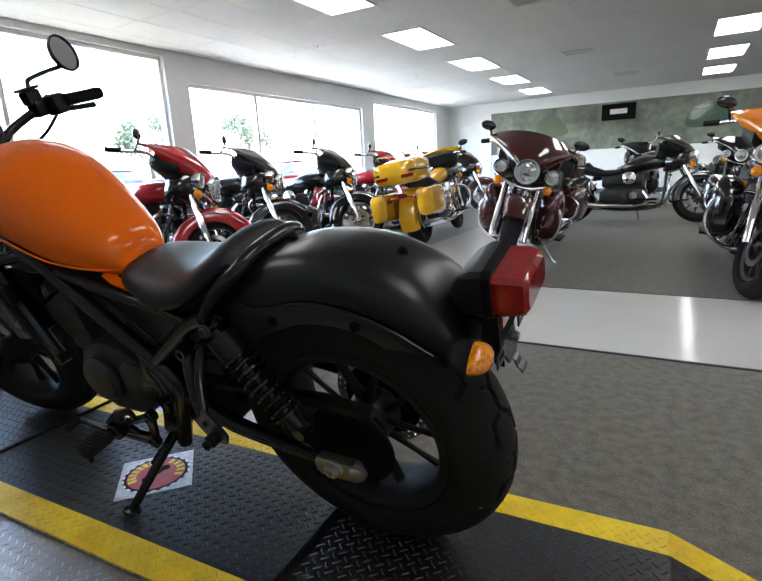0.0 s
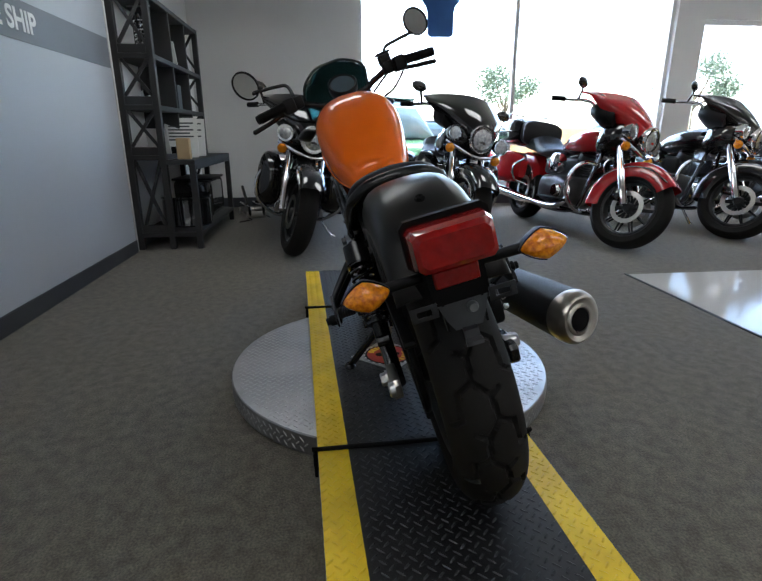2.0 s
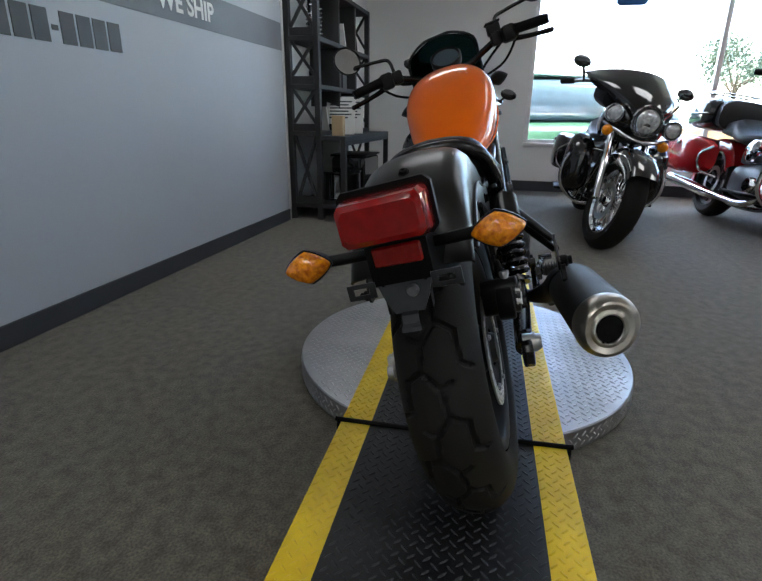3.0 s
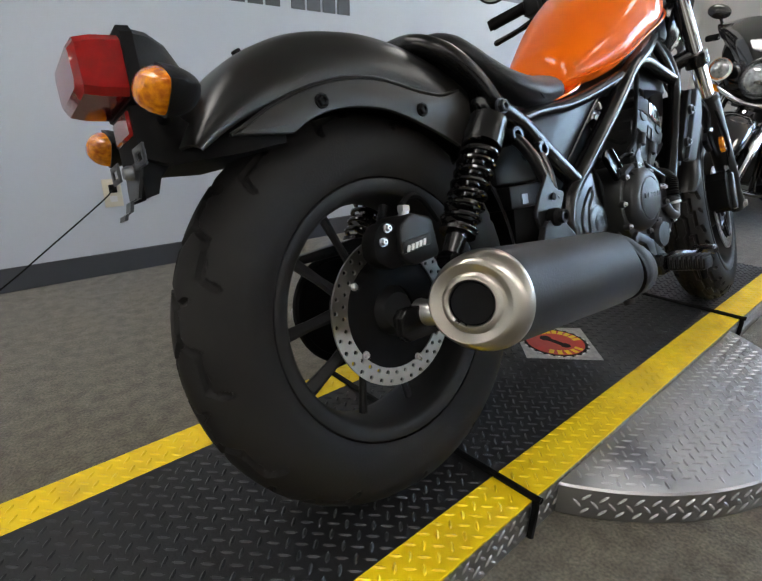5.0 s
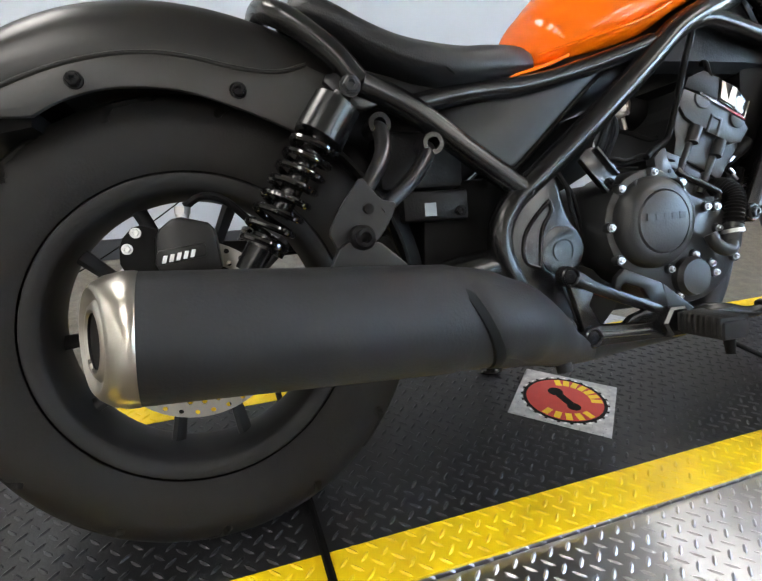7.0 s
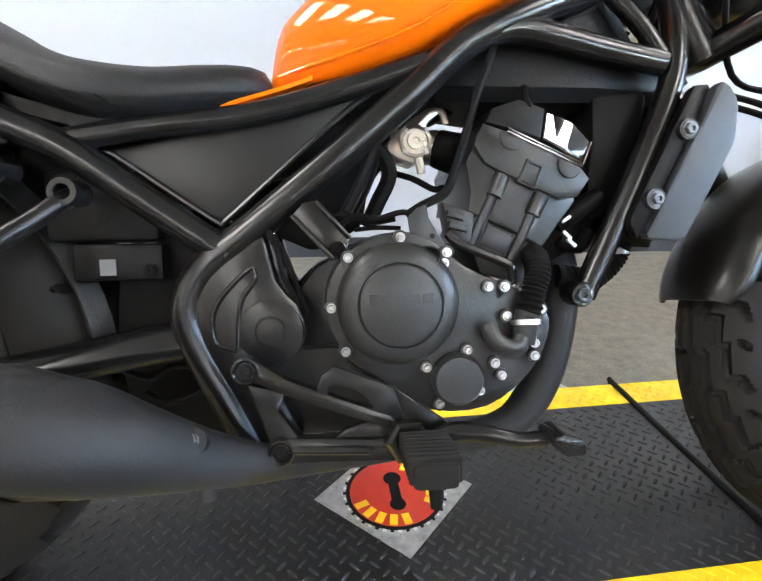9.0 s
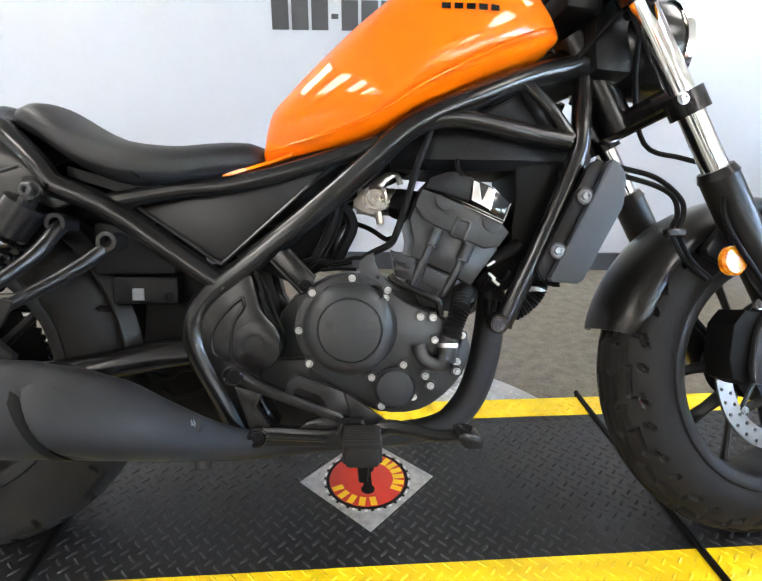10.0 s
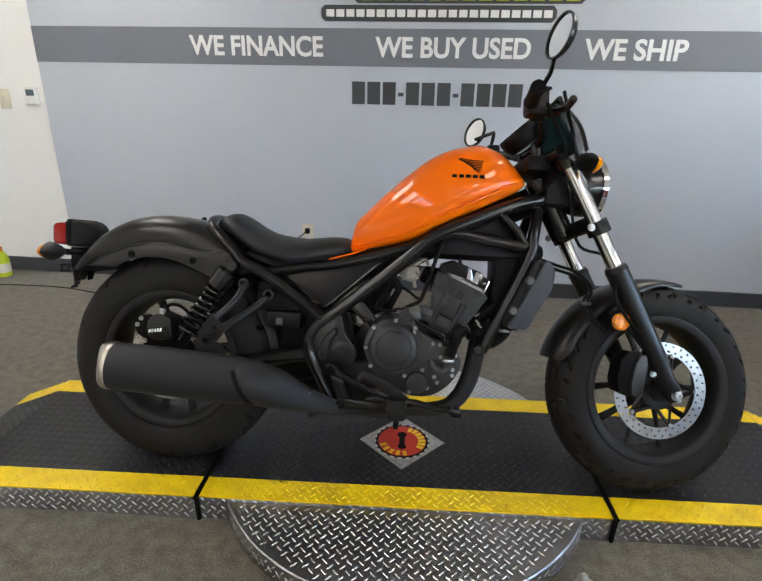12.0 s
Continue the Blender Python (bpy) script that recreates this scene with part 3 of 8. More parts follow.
part("dark_emblem", join(moved(lathe([(0, 0.0024), (0.016, 0.0024), (0.016, 0.0029), (0, 0.0029)], 20, "z"), Matrix.Translation((0.022, 0.022, 0))), moved(lathe([(0, 0.0024), (0.014, 0.0024), (0.014, 0.0029), (0, 0.0029)], 20, "z"), Matrix.Translation((-0.022, -0.022, 0))),
     moved(box(-0.03, 0.03, -0.009, 0.009, 0.0024, 0.0028), Matrix.Rotation(radians(45), 4, "Z"))), "rubber", dec, "dark machine emblem", 0)

# ---- the orange motorcycle on the deck ----
# its own frame: x ahead from the rear axle, y to its left, z up from the ground; it leans on its side stand
BIKE = pose(0.01, -0.092, TOP + 0.003, 0, 0, -2.3) @ pose(0.002, -0.011, -0.009, -15.5, 0, 0)
bike = thing("motorcycle", BIKE, "orange and black bobber motorcycle leaning on its side stand", "motorcycle")
RAKE = radians(29)
KD = Vector((-math.sin(RAKE), 0, math.cos(RAKE)))
STEM = Vector((1.105, 0, 0.91))
STEER = Matrix.Translation((0, 0, 0.010)) @ Matrix.Translation(STEM) @ Matrix.Rotation(radians(11.5), 4, KD) @ Matrix.Translation(-STEM)
RA, FA = Vector((0.060, 0, 0.320)), Vector((1.467, 0, 0.301))


def closed_lathe(profile, n=48):
    bm = bmesh.new()
    rings = []
    for i in range(n):
        t = 2 * math.pi * i / n
        rings.append([bm.verts.new((r * math.cos(t), a, r * math.sin(t))) for r, a in profile])
    m = len(profile)
    for i in range(n):
        for j in range(m):
            bm.faces.new((rings[i][j], rings[i][(j + 1) % m], rings[(i + 1) % n][(j + 1) % m], rings[(i + 1) % n][j]))
    return bm


def tyre(R, half, phimax, segs, period, n=960, m=56):
    """A tyre with grooves cut along the segments (along, across), repeated round it."""
    phis = np.concatenate([np.linspace(-phimax, -78, 8)[:-1], np.linspace(-78, 78, m), np.linspace(78, phimax, 8)[1:]])
    ph = np.radians(phis)
    th = np.linspace(0, 2 * np.pi, n, endpoint=False)
    A, B = np.meshgrid(th * R, ph * half, indexing="ij")
    a = np.mod(A, period)
    dist = np.full(A.shape, 1.0)
    for x0, y0, x1, y1 in segs:
        for k in (-2 * period, -period, 0, period):
            px, py = a - (x0 * period + k), B - y0
            dx, dy = (x1 - x0) * period, y1 - y0
            t = np.clip((px * dx + py * dy) / (dx * dx + dy * dy), 0, 1)
            dist = np.minimum(dist, np.hypot(px - t * dx, py - t * dy))
    depth = 0.0080 * np.clip((0.0052 - dist) / 0.0014, 0, 1)
    depth[:, np.abs(phis) > 80] = 0
    rib = np.zeros_like(ph)
    for c in (92, 101, 108):
        rib += 0.0007 * np.exp(-((np.abs(phis) - c) / 1.6) ** 2)
    rr = half - depth + rib[None, :]
    r = (R - half) + rr * np.cos(ph)[None, :]
    y = rr * np.sin(ph)[None, :]
    T = th[:, None]
    co = np.stack([r * np.cos(T), y + 0 * T, r * np.sin(T)], -1).reshape(-1, 3)
    w = len(phis)
    i, j = np.meshgrid(np.arange(n), np.arange(w - 1), indexing="ij")
    i2 = (i + 1) % n
    q = np.stack([i * w + j, i * w + j + 1, i2 * w + j + 1, i2 * w + j], -1).reshape(-1, 4)
    me = bpy.data.meshes.new("tyre")
    me.from_pydata(co.tolist(), [], q.tolist())
    me.materials.append(M["tyre"])
    for f in me.polygons:
        f.use_smooth = True
    me.set_sharp_from_angle(angle=radians(50))
    return me


def child(name, me, parent, label=""):
    ob = new(name, me)
    ob.parent = parent
    return tagged(ob, label=label)


def spoke_set(r0, r1, wid, count, skew):
    out = []
    for i in range(count):
        base = 2 * math.pi * (i + 0.25) / count
        for s in (-1, 1):
            a0, a1 = base + s * skew * 0.35, base + s * skew
            p0 = Vector((r0 * math.cos(a0), s * 0.006, r0 * math.sin(a0)))
            p1 = Vector((r1 * math.cos(a1), s * 0.004, r1 * math.sin(a1)))
            out.append(tube([p0, p0.lerp(p1, 0.5), p1], [wid * 1.35, wid * 0.95, wid * 1.25], 8, 3, 0.62))
    return out


def disc_plate(r0, r1, y, cols, thick=0.004):
    """A drilled brake disc: rows of real round holes."""
    bm = bmesh.new()
    cache = {}

    def vert(r, a):
        key = (round(r, 5), round(a % (2 * math.pi), 5) % round(2 * math.pi, 5))
        if key not in cache:
            cache[key] = bm.verts.new((r * math.cos(a), y, r * math.sin(a)))
        return cache[key]

    rows = 2
    da = 2 * math.pi / cols
    for k in range(rows):
        ra, rb = r0 + (r1 - r0) * k / rows, r0 + (r1 - r0) * (k + 1) / rows
        for c in range(cols):
            aa, ab = da * (c + 0.5 * k), da * (c + 1 + 0.5 * k)
            am, rm = (aa + ab) / 2, (ra + rb) / 2
            outer = [vert(ra, aa), vert(ra, am), vert(ra, ab), vert(rm, ab), vert(rb, ab), vert(rb, am), vert(rb, aa), vert(rm, aa)]
            hr = 0.0036
            cx, cz = rm * math.cos(am), rm * math.sin(am)
            inner = []
            for q in range(8):
                t = math.pi * (1.25 - q * 0.25)
                lr, lt = hr * math.cos(t), hr * math.sin(t)
                inner.append(bm.verts.new((cx + lr * math.cos(am) - lt * math.sin(am), y, cz + lr * math.sin(am) + lt * math.cos(am))))
            for q in range(8):
                bm.faces.new((outer[q], outer[(q + 1) % 8], inner[(q + 1) % 8], inner[q]))
    bmesh.ops.recalc_face_normals(bm, faces=bm.faces)
    bmesh.ops.solidify(bm, geom=bm.faces[:], thickness=thick)
    return bm


REAR_SEGS = [(0.0, -0.010, 0.30, -0.016), (0.30, -0.016, 0.5, 0.010), (0.5, 0.010, 0.80, 0.016), (0.80, 0.016, 1.0, -0.010), (0.80, 0.016, 0.90, 0.046), (0.90, 0.046, 1.25, 0.050), (1.25, 0.050, 1.32, 0.074),
             (0.30, -0.016, 0.40, -0.046), (0.40, -0.046, 0.75, -0.050), (0.75, -0.050, 0.82, -0.074), (0.5, 0.010, 0.44, 0.030), (0.0, -0.010, -0.06, -0.030)]
FRONT_SEGS = []
for sg in (-1, 1):
    o = 0.0 if sg < 0 else 0.5
    for x0, y0, x1, y1 in ((0.0, 0.012, 0.42, 0.012), (0.42, 0.012, 0.5, 0.020), (0.5, 0.020, 0.92, 0.020), (0.92, 0.020, 1.0, 0.012), (0.0, 0.036, 0.36, 0.036), (0.36, 0.036, 0.36, 0.047), (0.36, 0.047, 0.80, 0.047), (0.80, 0.047, 0.80, 0.062), (0.80, 0.062, 0.98, 0.070), (0.30, 0.064, 0.38, 0.072), (0.0, 0.036, 0.0, 0.026)):
        FRONT_SEGS.append((x0 + o, sg * y0, x1 + o, sg * y1))


def wheel(name, centre, R, half, phimax, segs, count, disc_r, disc_y, m=None, solid_carrier=False):
    w = thing(name, Matrix(), "", "")
    for key in list(w.keys()):
        del w[key]
    w.parent = bike
    mm = (m if m is not None else Matrix()) @ Matrix.Translation(centre)
    child("tyre", tyre(R, half, phimax, segs, 2 * math.pi * R / count), w, "black grooved rubber tyre").matrix_local = mm
    rim = closed_lathe([(0.2105, -0.058), (0.2080, -0.0635), (0.2040, -0.0645), (0.1900, -0.0610), (0.1850, -0.0560), (0.179, -0.034), (0.176, 0), (0.179, 0.034), (0.1850, 0.0560), (0.1900, 0.0610), (0.2040, 0.0645), (0.2080, 0.0635), (0.2105, 0.058), (0.203, 0.045), (0.197, 0.0), (0.203, -0.045)], 96)
    o = part("rim", join(rim, *spoke_set(0.045, 0.190, 0.0105, 5, 0.36)), "wheel_paint", w, "satin black cast spoked rim")
    o.matrix_local = mm
    hub = join(lathe([(0, -0.075), (0.028, -0.075), (0.034, -0.06), (0.045, -0.05), (0.060, -0.035), (0.055, 0), (0.060, 0.035), (0.045, 0.05), (0.034, 0.06), (0.028, 0.075), (0, 0.075)], 40))
    o = part("hub", hub, "wheel_paint", w)
    o.matrix_local = mm
    o = part("brake_disc", disc_plate(disc_r * 0.77, disc_r, disc_y, 34), "disc", w, "drilled steel brake disc", 0)
    o.matrix_local = mm
    if solid_carrier:
        part("disc_carrier", closed_lathe([(0.040, disc_y + 0.004), (0.060, disc_y + 0.001), (disc_r * 0.79, disc_y + 0.003), (disc_r * 0.79, disc_y + 0.007), (0.060, disc_y + 0.008), (0.040, disc_y + 0.010)], 56), "rubber", w, "black disc carrier").matrix_local = mm
    else:
        part("disc_carrier", lathe([(0.040, disc_y + 0.004), (0.054, disc_y + 0.004), (0.054, disc_y + 0.010), (0.040, disc_y + 0.010)], 40), "matt_black", w).matrix_local = mm
        for i in range(5):
            a = 2 * math.pi * i / 5
            for q in (-0.22, 0.22):
                part("carrier_arm", tube([(0.05 * math.cos(a + 2 * q), disc_y + 0.006, 0.05 * math.sin(a + 2 * q)), (disc_r * 0.78 * math.cos(a), disc_y + 0.004, disc_r * 0.78 * math.sin(a))], 0.0075, 8, 1, 0.5), "matt_black", w).matrix_local = mm
    for i in range(5):
        a = 2 * math.pi * i / 5
        o = part("disc_bolt", bolt(disc_r * 0.75 * math.cos(a), disc_y - 0.002, disc_r * 0.75 * math.sin(a), 0.005, 0.005), "bolt", w)
        o.matrix_local = mm
    return w


rear_wheel = wheel("rear_wheel", RA, 0.322, 0.074, 120, REAR_SEGS, 13, 0.120, -0.068, None, True)
front_wheel = wheel("front_wheel", FA, 0.298, 0.064, 128, FRONT_SEGS, 17, 0.135, -0.070, STEER)


def hero(name, b, mat, label="", front=False, parent=None, smooth=38):
    if front:
        b.transform(STEER)
    return part(name, b, mat, parent or bike, label, smooth)


# tank: rings across a sloping axis
TA = radians(26)
TO = Vector((0.56, 0, 0.661))
TS = [0.036, 0.055, 0.076, 0.12, 0.175, 0.23, 0.28, 0.3666, 0.44, 0.499, 0.540, 0.556]
TT = [0.004, 0.033, 0.0575, 0.077, 0.096, 0.113, 0.126, 0.1400, 0.131, 0.106, 0.048, 0.0]
TB = [-0.017, -0.022, -0.028, -0.038, -0.050, -0.054, -0.049, -0.048, -0.048, -0.047, -0.044, -0.038]
TW = [0.056, 0.070, 0.083, 0.102, 0.119, 0.132, 0.141, 0.148, 0.141, 0.119, 0.084, 0.052]


def tank_ring(s, top, bot, hw, n=40):
    mid = bot + 0.42 * (top - bot)
    out = []
    for i in range(n):
        t = 2 * math.pi * i / n
        c, q = math.cos(t), math.sin(t)
        e = 0.80 if q > 0 else 0.36
        y = hw * math.copysign(abs(c) ** e, c)
        h = mid + (top - mid) * q ** 0.90 if q > 0 else mid - (mid - bot) * abs(q) ** 0.62
        out.append(TO + Vector((s * math.cos(TA) - h * math.sin(TA), y, s * math.sin(TA) + h * math.cos(TA))))
    return out


ss = np.linspace(TS[0], TS[-1], 44)


def smooth_interp(xs, xp, fp):
    """Cubic through the given values."""
    m = np.gradient(fp, xp)
    out = []
    for x in xs:
        k = int(np.clip(np.searchsorted(xp, x) - 1, 0, len(xp) - 2))
        h = xp[k + 1] - xp[k]
        t = (x - xp[k]) / h
        out.append((2 * t ** 3 - 3 * t ** 2 + 1) * fp[k] + (t ** 3 - 2 * t ** 2 + t) * h * m[k] + (-2 * t ** 3 + 3 * t ** 2) * fp[k + 1] + (t ** 3 - t ** 2) * h * m[k + 1])
    return out


tank = hero("fuel_tank", loft([tank_ring(s, a, b, w) for s, a, b, w in zip(ss, smooth_interp(ss, TS, TT), smooth_interp(ss, TS, TB), smooth_interp(ss, TS, TW))]), "orange", "glossy orange teardrop tank", smooth=60)
hero("tank_tongue", loft([[(x, y, z + h) for y, h in ((-w, -0.004), (-w, 0.001), (w, 0.001), (w, -0.004))] for x, z, w in ((0.538, 0.643, 0.094), (0.575, 0.653, 0.097), (0.612, 0.664, 0.097), (0.645, 0.678, 0.090))]), "orange", "", parent=tank)
for sg in (-1, 1):
    seam_at = [0.05, 0.09, 0.14, 0.20, 0.25, 0.31, 0.38, 0.44, 0.50, 0.53]
    line = [TO + Vector((s * math.cos(TA) - (h + 0.021) * math.sin(TA), sg * w * 0.990, s * math.sin(TA) + (h + 0.021) * math.cos(TA))) for s, h, w in zip(seam_at, smooth_interp(seam_at, TS, TB), smooth_interp(seam_at, TS, TW))]
    hero("tank_seam", tube(line, 0.0026, 8, 4), "orange", "", parent=tank)
# filler cap and tank wing mark as plain shapes
hero("filler_cap", moved(lathe([(0, 0.0), (0.032, 0.0), (0.034, 0.006), (0.026, 0.010), (0, 0.011)], 32, "z"), Matrix.Translation((0.905, 0, 0.955)) @ Matrix.Rotation(radians(-4), 4, "Y")), "chrome", "polished filler cap", parent=tank)


def on_tank(x, z, side):
    """The point of the tank's flank at x, z."""
    d = Vector((x, 0, z)) - TO
    s = d.x * math.cos(TA) + d.z * math.sin(TA)
    h = -d.x * math.sin(TA) + d.z * math.cos(TA)
    top, bot, hw = (float(np.interp(s, TS, q)) for q in (TT, TB, TW))
    mid = bot + 0.42 * (top - bot)
    q = min(max((h - mid) / (top - mid), 0.0), 0.98) ** (1 / 0.90)
    return Vector((x, side * (hw * math.sqrt(1 - q * q) ** 0.80 + 0.0035), z))


for sg in (-1, 1):
    bmw = bmesh.new()
    for k in range(6):
        z0 = 0.886 + k * 0.0078
        xa, za = 0.866 + (5 - k) * 0.010, 0.930 - (5 - k) * 0.0050
        xb, zb = 0.950 - (5 - k) * 0.002, 0.886 + k * 0.0062
        pts = [(xa + (xb - xa) * g, za + (zb - za) * g - 0.004 * math.sin(g * math.pi)) for g in (0.0, 0.25, 0.6, 1.0)]
        lo = [bmw.verts.new(on_tank(a, b, sg)) for a, b in pts]
        hi = [bmw.verts.new(on_tank(a, b + 0.0031, sg)) for a, b in pts]
        for i in range(3):
            bmw.faces.new((lo[i], lo[i + 1], hi[i + 1], hi[i]))
    for k in range(5):
        x0 = 0.868 + k * 0.018
        q = [on_tank(a, b, sg) for a, b in ((x0, 0.872), (x0 + 0.013, 0.872), (x0 + 0.013, 0.881), (x0, 0.881))]
        bmw.faces.new([bmw.verts.new(p) for p in q])
    hero("tank_mark", bmw, "rubber", "dark winged mark of plain stripes", parent=tank, smooth=0)

# seat
SX = [0.212, 0.225, 0.248, 0.28, 0.307, 0.358, 0.41, 0.46, 0.52, 0.56, 0.588, 0.601]
ST = [0.730, 0.756, 0.764, 0.752, 0.735, 0.711, 0.701, 0.698, 0.704, 0.705, 0.697, 0.674]
SB = [0.718, 0.710, 0.698, 0.678, 0.660, 0.634, 0.620, 0.620, 0.631, 0.640, 0.647, 0.656]
SW = [0.070, 0.092, 0.108, 0.120, 0.128, 0.138, 0.140, 0.134, 0.116, 0.100, 0.082, 0.058]


def seat_ring(x, top, bot, w, n=32):
    out = []
    for i in range(n):
        t = 2 * math.pi * i / n
        c, q = math.cos(t), math.sin(t)
        y = w * math.copysign(abs(c) ** 0.7, c)
        mid = bot + 0.40 * (top - bot)
        z = mid + (top - mid) * (q ** 0.8) if q > 0 else mid - (mid - bot) * abs(q) ** 0.6
        out.append((x, y, z - 0.10 * abs(y) * (q > 0) * 0.6))
    return out


sx = np.linspace(SX[0], SX[-1], 26)
seat = hero("seat", loft([seat_ring(*q) for q in zip(sx, smooth_interp(sx, SX, ST), smooth_interp(sx, SX, SB), smooth_interp(sx, SX, SW))]), "seat", "black scooped solo seat", smooth=60)
for sg in (-1, 1):
    hero("seam", tube([(0.25, sg * 0.085, 0.735), (0.33, sg * 0.122, 0.685), (0.40, sg * 0.136, 0.652), (0.43, sg * 0.137, 0.632)], 0.0016, 6, 4), "rubber", "", parent=seat)
hero("seat_base", loft([[(x, y, z) for y, z in ((-w, z0), (-w, z0 - 0.016), (w, z0 - 0.016), (w, z0))] for x, z0, w in ((0.30, 0.655, 0.09), (0.40, 0.626, 0.10), (0.47, 0.630, 0.10), (0.57, 0.662, 0.07))]), "plastic", "", parent=seat)

# rear fender: arches over the wheel
FC = Vector((0.075, 0, 0.304))


def fender_shell(centre, a0, a1, rout, section, n=36, taper=None, deep=None):
    """section: (across, inward) pairs, carried round the arc from a0 to a1 (degrees from ahead, counter-clockwise)."""
    rings = []
    for i in range(n + 1):
        f = i / n
        a = radians(a0 + (a1 - a0) * f)
        ro = rout(f) if callable(rout) else rout
        k = taper(f) if taper else 1.0
        kd = k * k * (deep(f) if deep else 1.0)
        ring = [(y * k, ro - d * kd) for y, d in section]
        ring += [(y * k * 0.975, ro - d * kd - 0.004) for y, d in section[::-1]]
        rings.append([(centre.x + r * math.cos(a), y, centre.z + r * math.sin(a)) for y, r in ring])
    return loft(rings)


FR_AT = [0.0, 0.24, 0.45, 0.69, 0.79, 0.87, 1.0]
FR_R = [0.428, 0.437, 0.447, 0.451, 0.445, 0.434, 0.410]
half_sec = [(0.0, 0.0), (0.03, 0.0012), (0.055, 0.005), (0.075, 0.013), (0.089, 0.027), (0.097, 0.045), (0.0995, 0.066), (0.0995, 0.090)]
SECT = [(-y, d) for y, d in half_sec[::-1]] + half_sec[1:]
rear_fender = hero("rear_fender", fender_shell(FC, 60, 136, lambda f: smooth_interp([f], FR_AT, FR_R)[0], SECT, 44, None, lambda f: 1.0 - 0.84 * max(0.0, (f - 0.66) / 0.34) ** 1.3), "fender", "satin dark grey steel rear fender", smooth=50)
for sg in (-1, 1):
    upper = [(-0.172, 0.592), (-0.156, 0.600), (-0.134, 0.613), (-0.107, 0.628), (-0.063, 0.646), (-0.024, 0.657), (0.017, 0.664), (0.059, 0.665), (0.096, 0.660), (0.148, 0.648), (0.197, 0.643), (0.235, 0.652)]
    lower = [(-0.085, 0.592), (-0.057, 0.608), (-0.017, 0.621), (0.024, 0.625), (0.079, 0.621), (0.129, 0.605), (0.176, 0.586), (0.225, 0.562)]
    top_edge = [(q.x, q.z) for q in smooth_line([(a, 0, b) for a, b in upper], 3)]
    low_edge = [(q.x, q.z) for q in smooth_line([(a, 0, b) for a, b in lower[::-1]], 3)]
    hero("fender_strut", prism(top_edge + [(0.262, 0.640), (0.262, 0.590)] + low_edge, sg * 0.094, sg * 0.104, 0.0025, 2), "strut", "grey bolted side strut", parent=rear_fender, smooth=40)
    hero("strut_lip", tube([(a, sg * 0.1035, b) for a, b in upper], 0.0028, 8, 4), "fender", "", parent=rear_fender)
    for bx, bz in ((-0.036, 0.632), (0.147, 0.620)):
        hero("bolt", bolt(bx, sg * 0.104, bz, 0.0085, 0.008, sg), "rubber", "", parent=rear_fender)
hero("bolt", moved(bolt(0, 0, 0, 0.008, 0.008, 1), Matrix.Translation((-0.091, 0, 0.722)) @ Matrix.Rotation(radians(-25), 4, "Y") @ Matrix.Rotation(radians(90), 4, "X")), "rubber", "", parent=rear_fender)
hero("bolt", moved(bolt(0, 0, 0, 0.007, 0.008, 1), Matrix.Translation((0.134, 0, 0.741)) @ Matrix.Rotation(radians(8), 4, "Y") @ Matrix.Rotation(radians(90), 4, "X")), "rubber", "", parent=rear_fender)
hero("tail_bracket", loft([[(x, y, z + h) for y, h in ((-w, -t), (-w, 0), (w, 0), (w, -t))] for x, z, w, t in ((-0.09, 0.606, 0.088, 0.022), (-0.15, 0.602, 0.082, 0.028), (-0.20, 0.612, 0.064, 0.040), (-0.225, 0.640, 0.052, 0.070), (-0.262, 0.642, 0.046, 0.060))]), "rubber", "black under-tail tray")
# tail light


def shifted(b):
    """Set a little ahead and drawn in a little."""
    b.transform(Matrix.Translation((0.012, 0, 0.028)) @ Matrix.Diagonal((0.95, 0.95, 0.975, 1)))
    return b


tail = hero("tail_light", shifted(loft([[(x, y, z) for y, z in chamfered([(-w, z0), (-w, z1), (w, z1), (w, z0)], 0.008)] for x, w, z0, z1 in ((-0.205, 0.030, 0.640, 0.658), (-0.215, 0.046, 0.634, 0.682), (-0.232, 0.058, 0.632, 0.700), (-0.255, 0.066, 0.632, 0.711), (-0.285, 0.070, 0.634, 0.714))])), "plastic", "black tail lamp housing")
lens = hero("lens", shifted(loft([[(x, y, z) for y, z in chamfered([(-w, z0), (-w, z1), (w, z1), (w, z0)], 0.008)] for x, w, z0, z1 in ((-0.284, 0.0675, 0.636, 0.705), (-0.318, 0.0660, 0.637, 0.704), (-0.336, 0.063, 0.640, 0.701), (-0.343, 0.056, 0.648, 0.693))])), "red_lens", "glossy red lens", parent=tail, smooth=30)
hero("lens_rim", shifted(loft([[(x, y, z) for y, z in chamfered([(-w, z0), (-w, z1), (w, z1), (w, z0)], 0.010)] for x, w, z0, z1 in ((-0.274, 0.0735, 0.632, 0.7155), (-0.288, 0.073, 0.633, 0.715))])), "rubber", "", parent=tail)
hero("reflector", box(-0.266, -0.256, -0.037, 0.037, 0.609, 0.639, 0.003), "red_lens", "small red reflector", parent=tail)
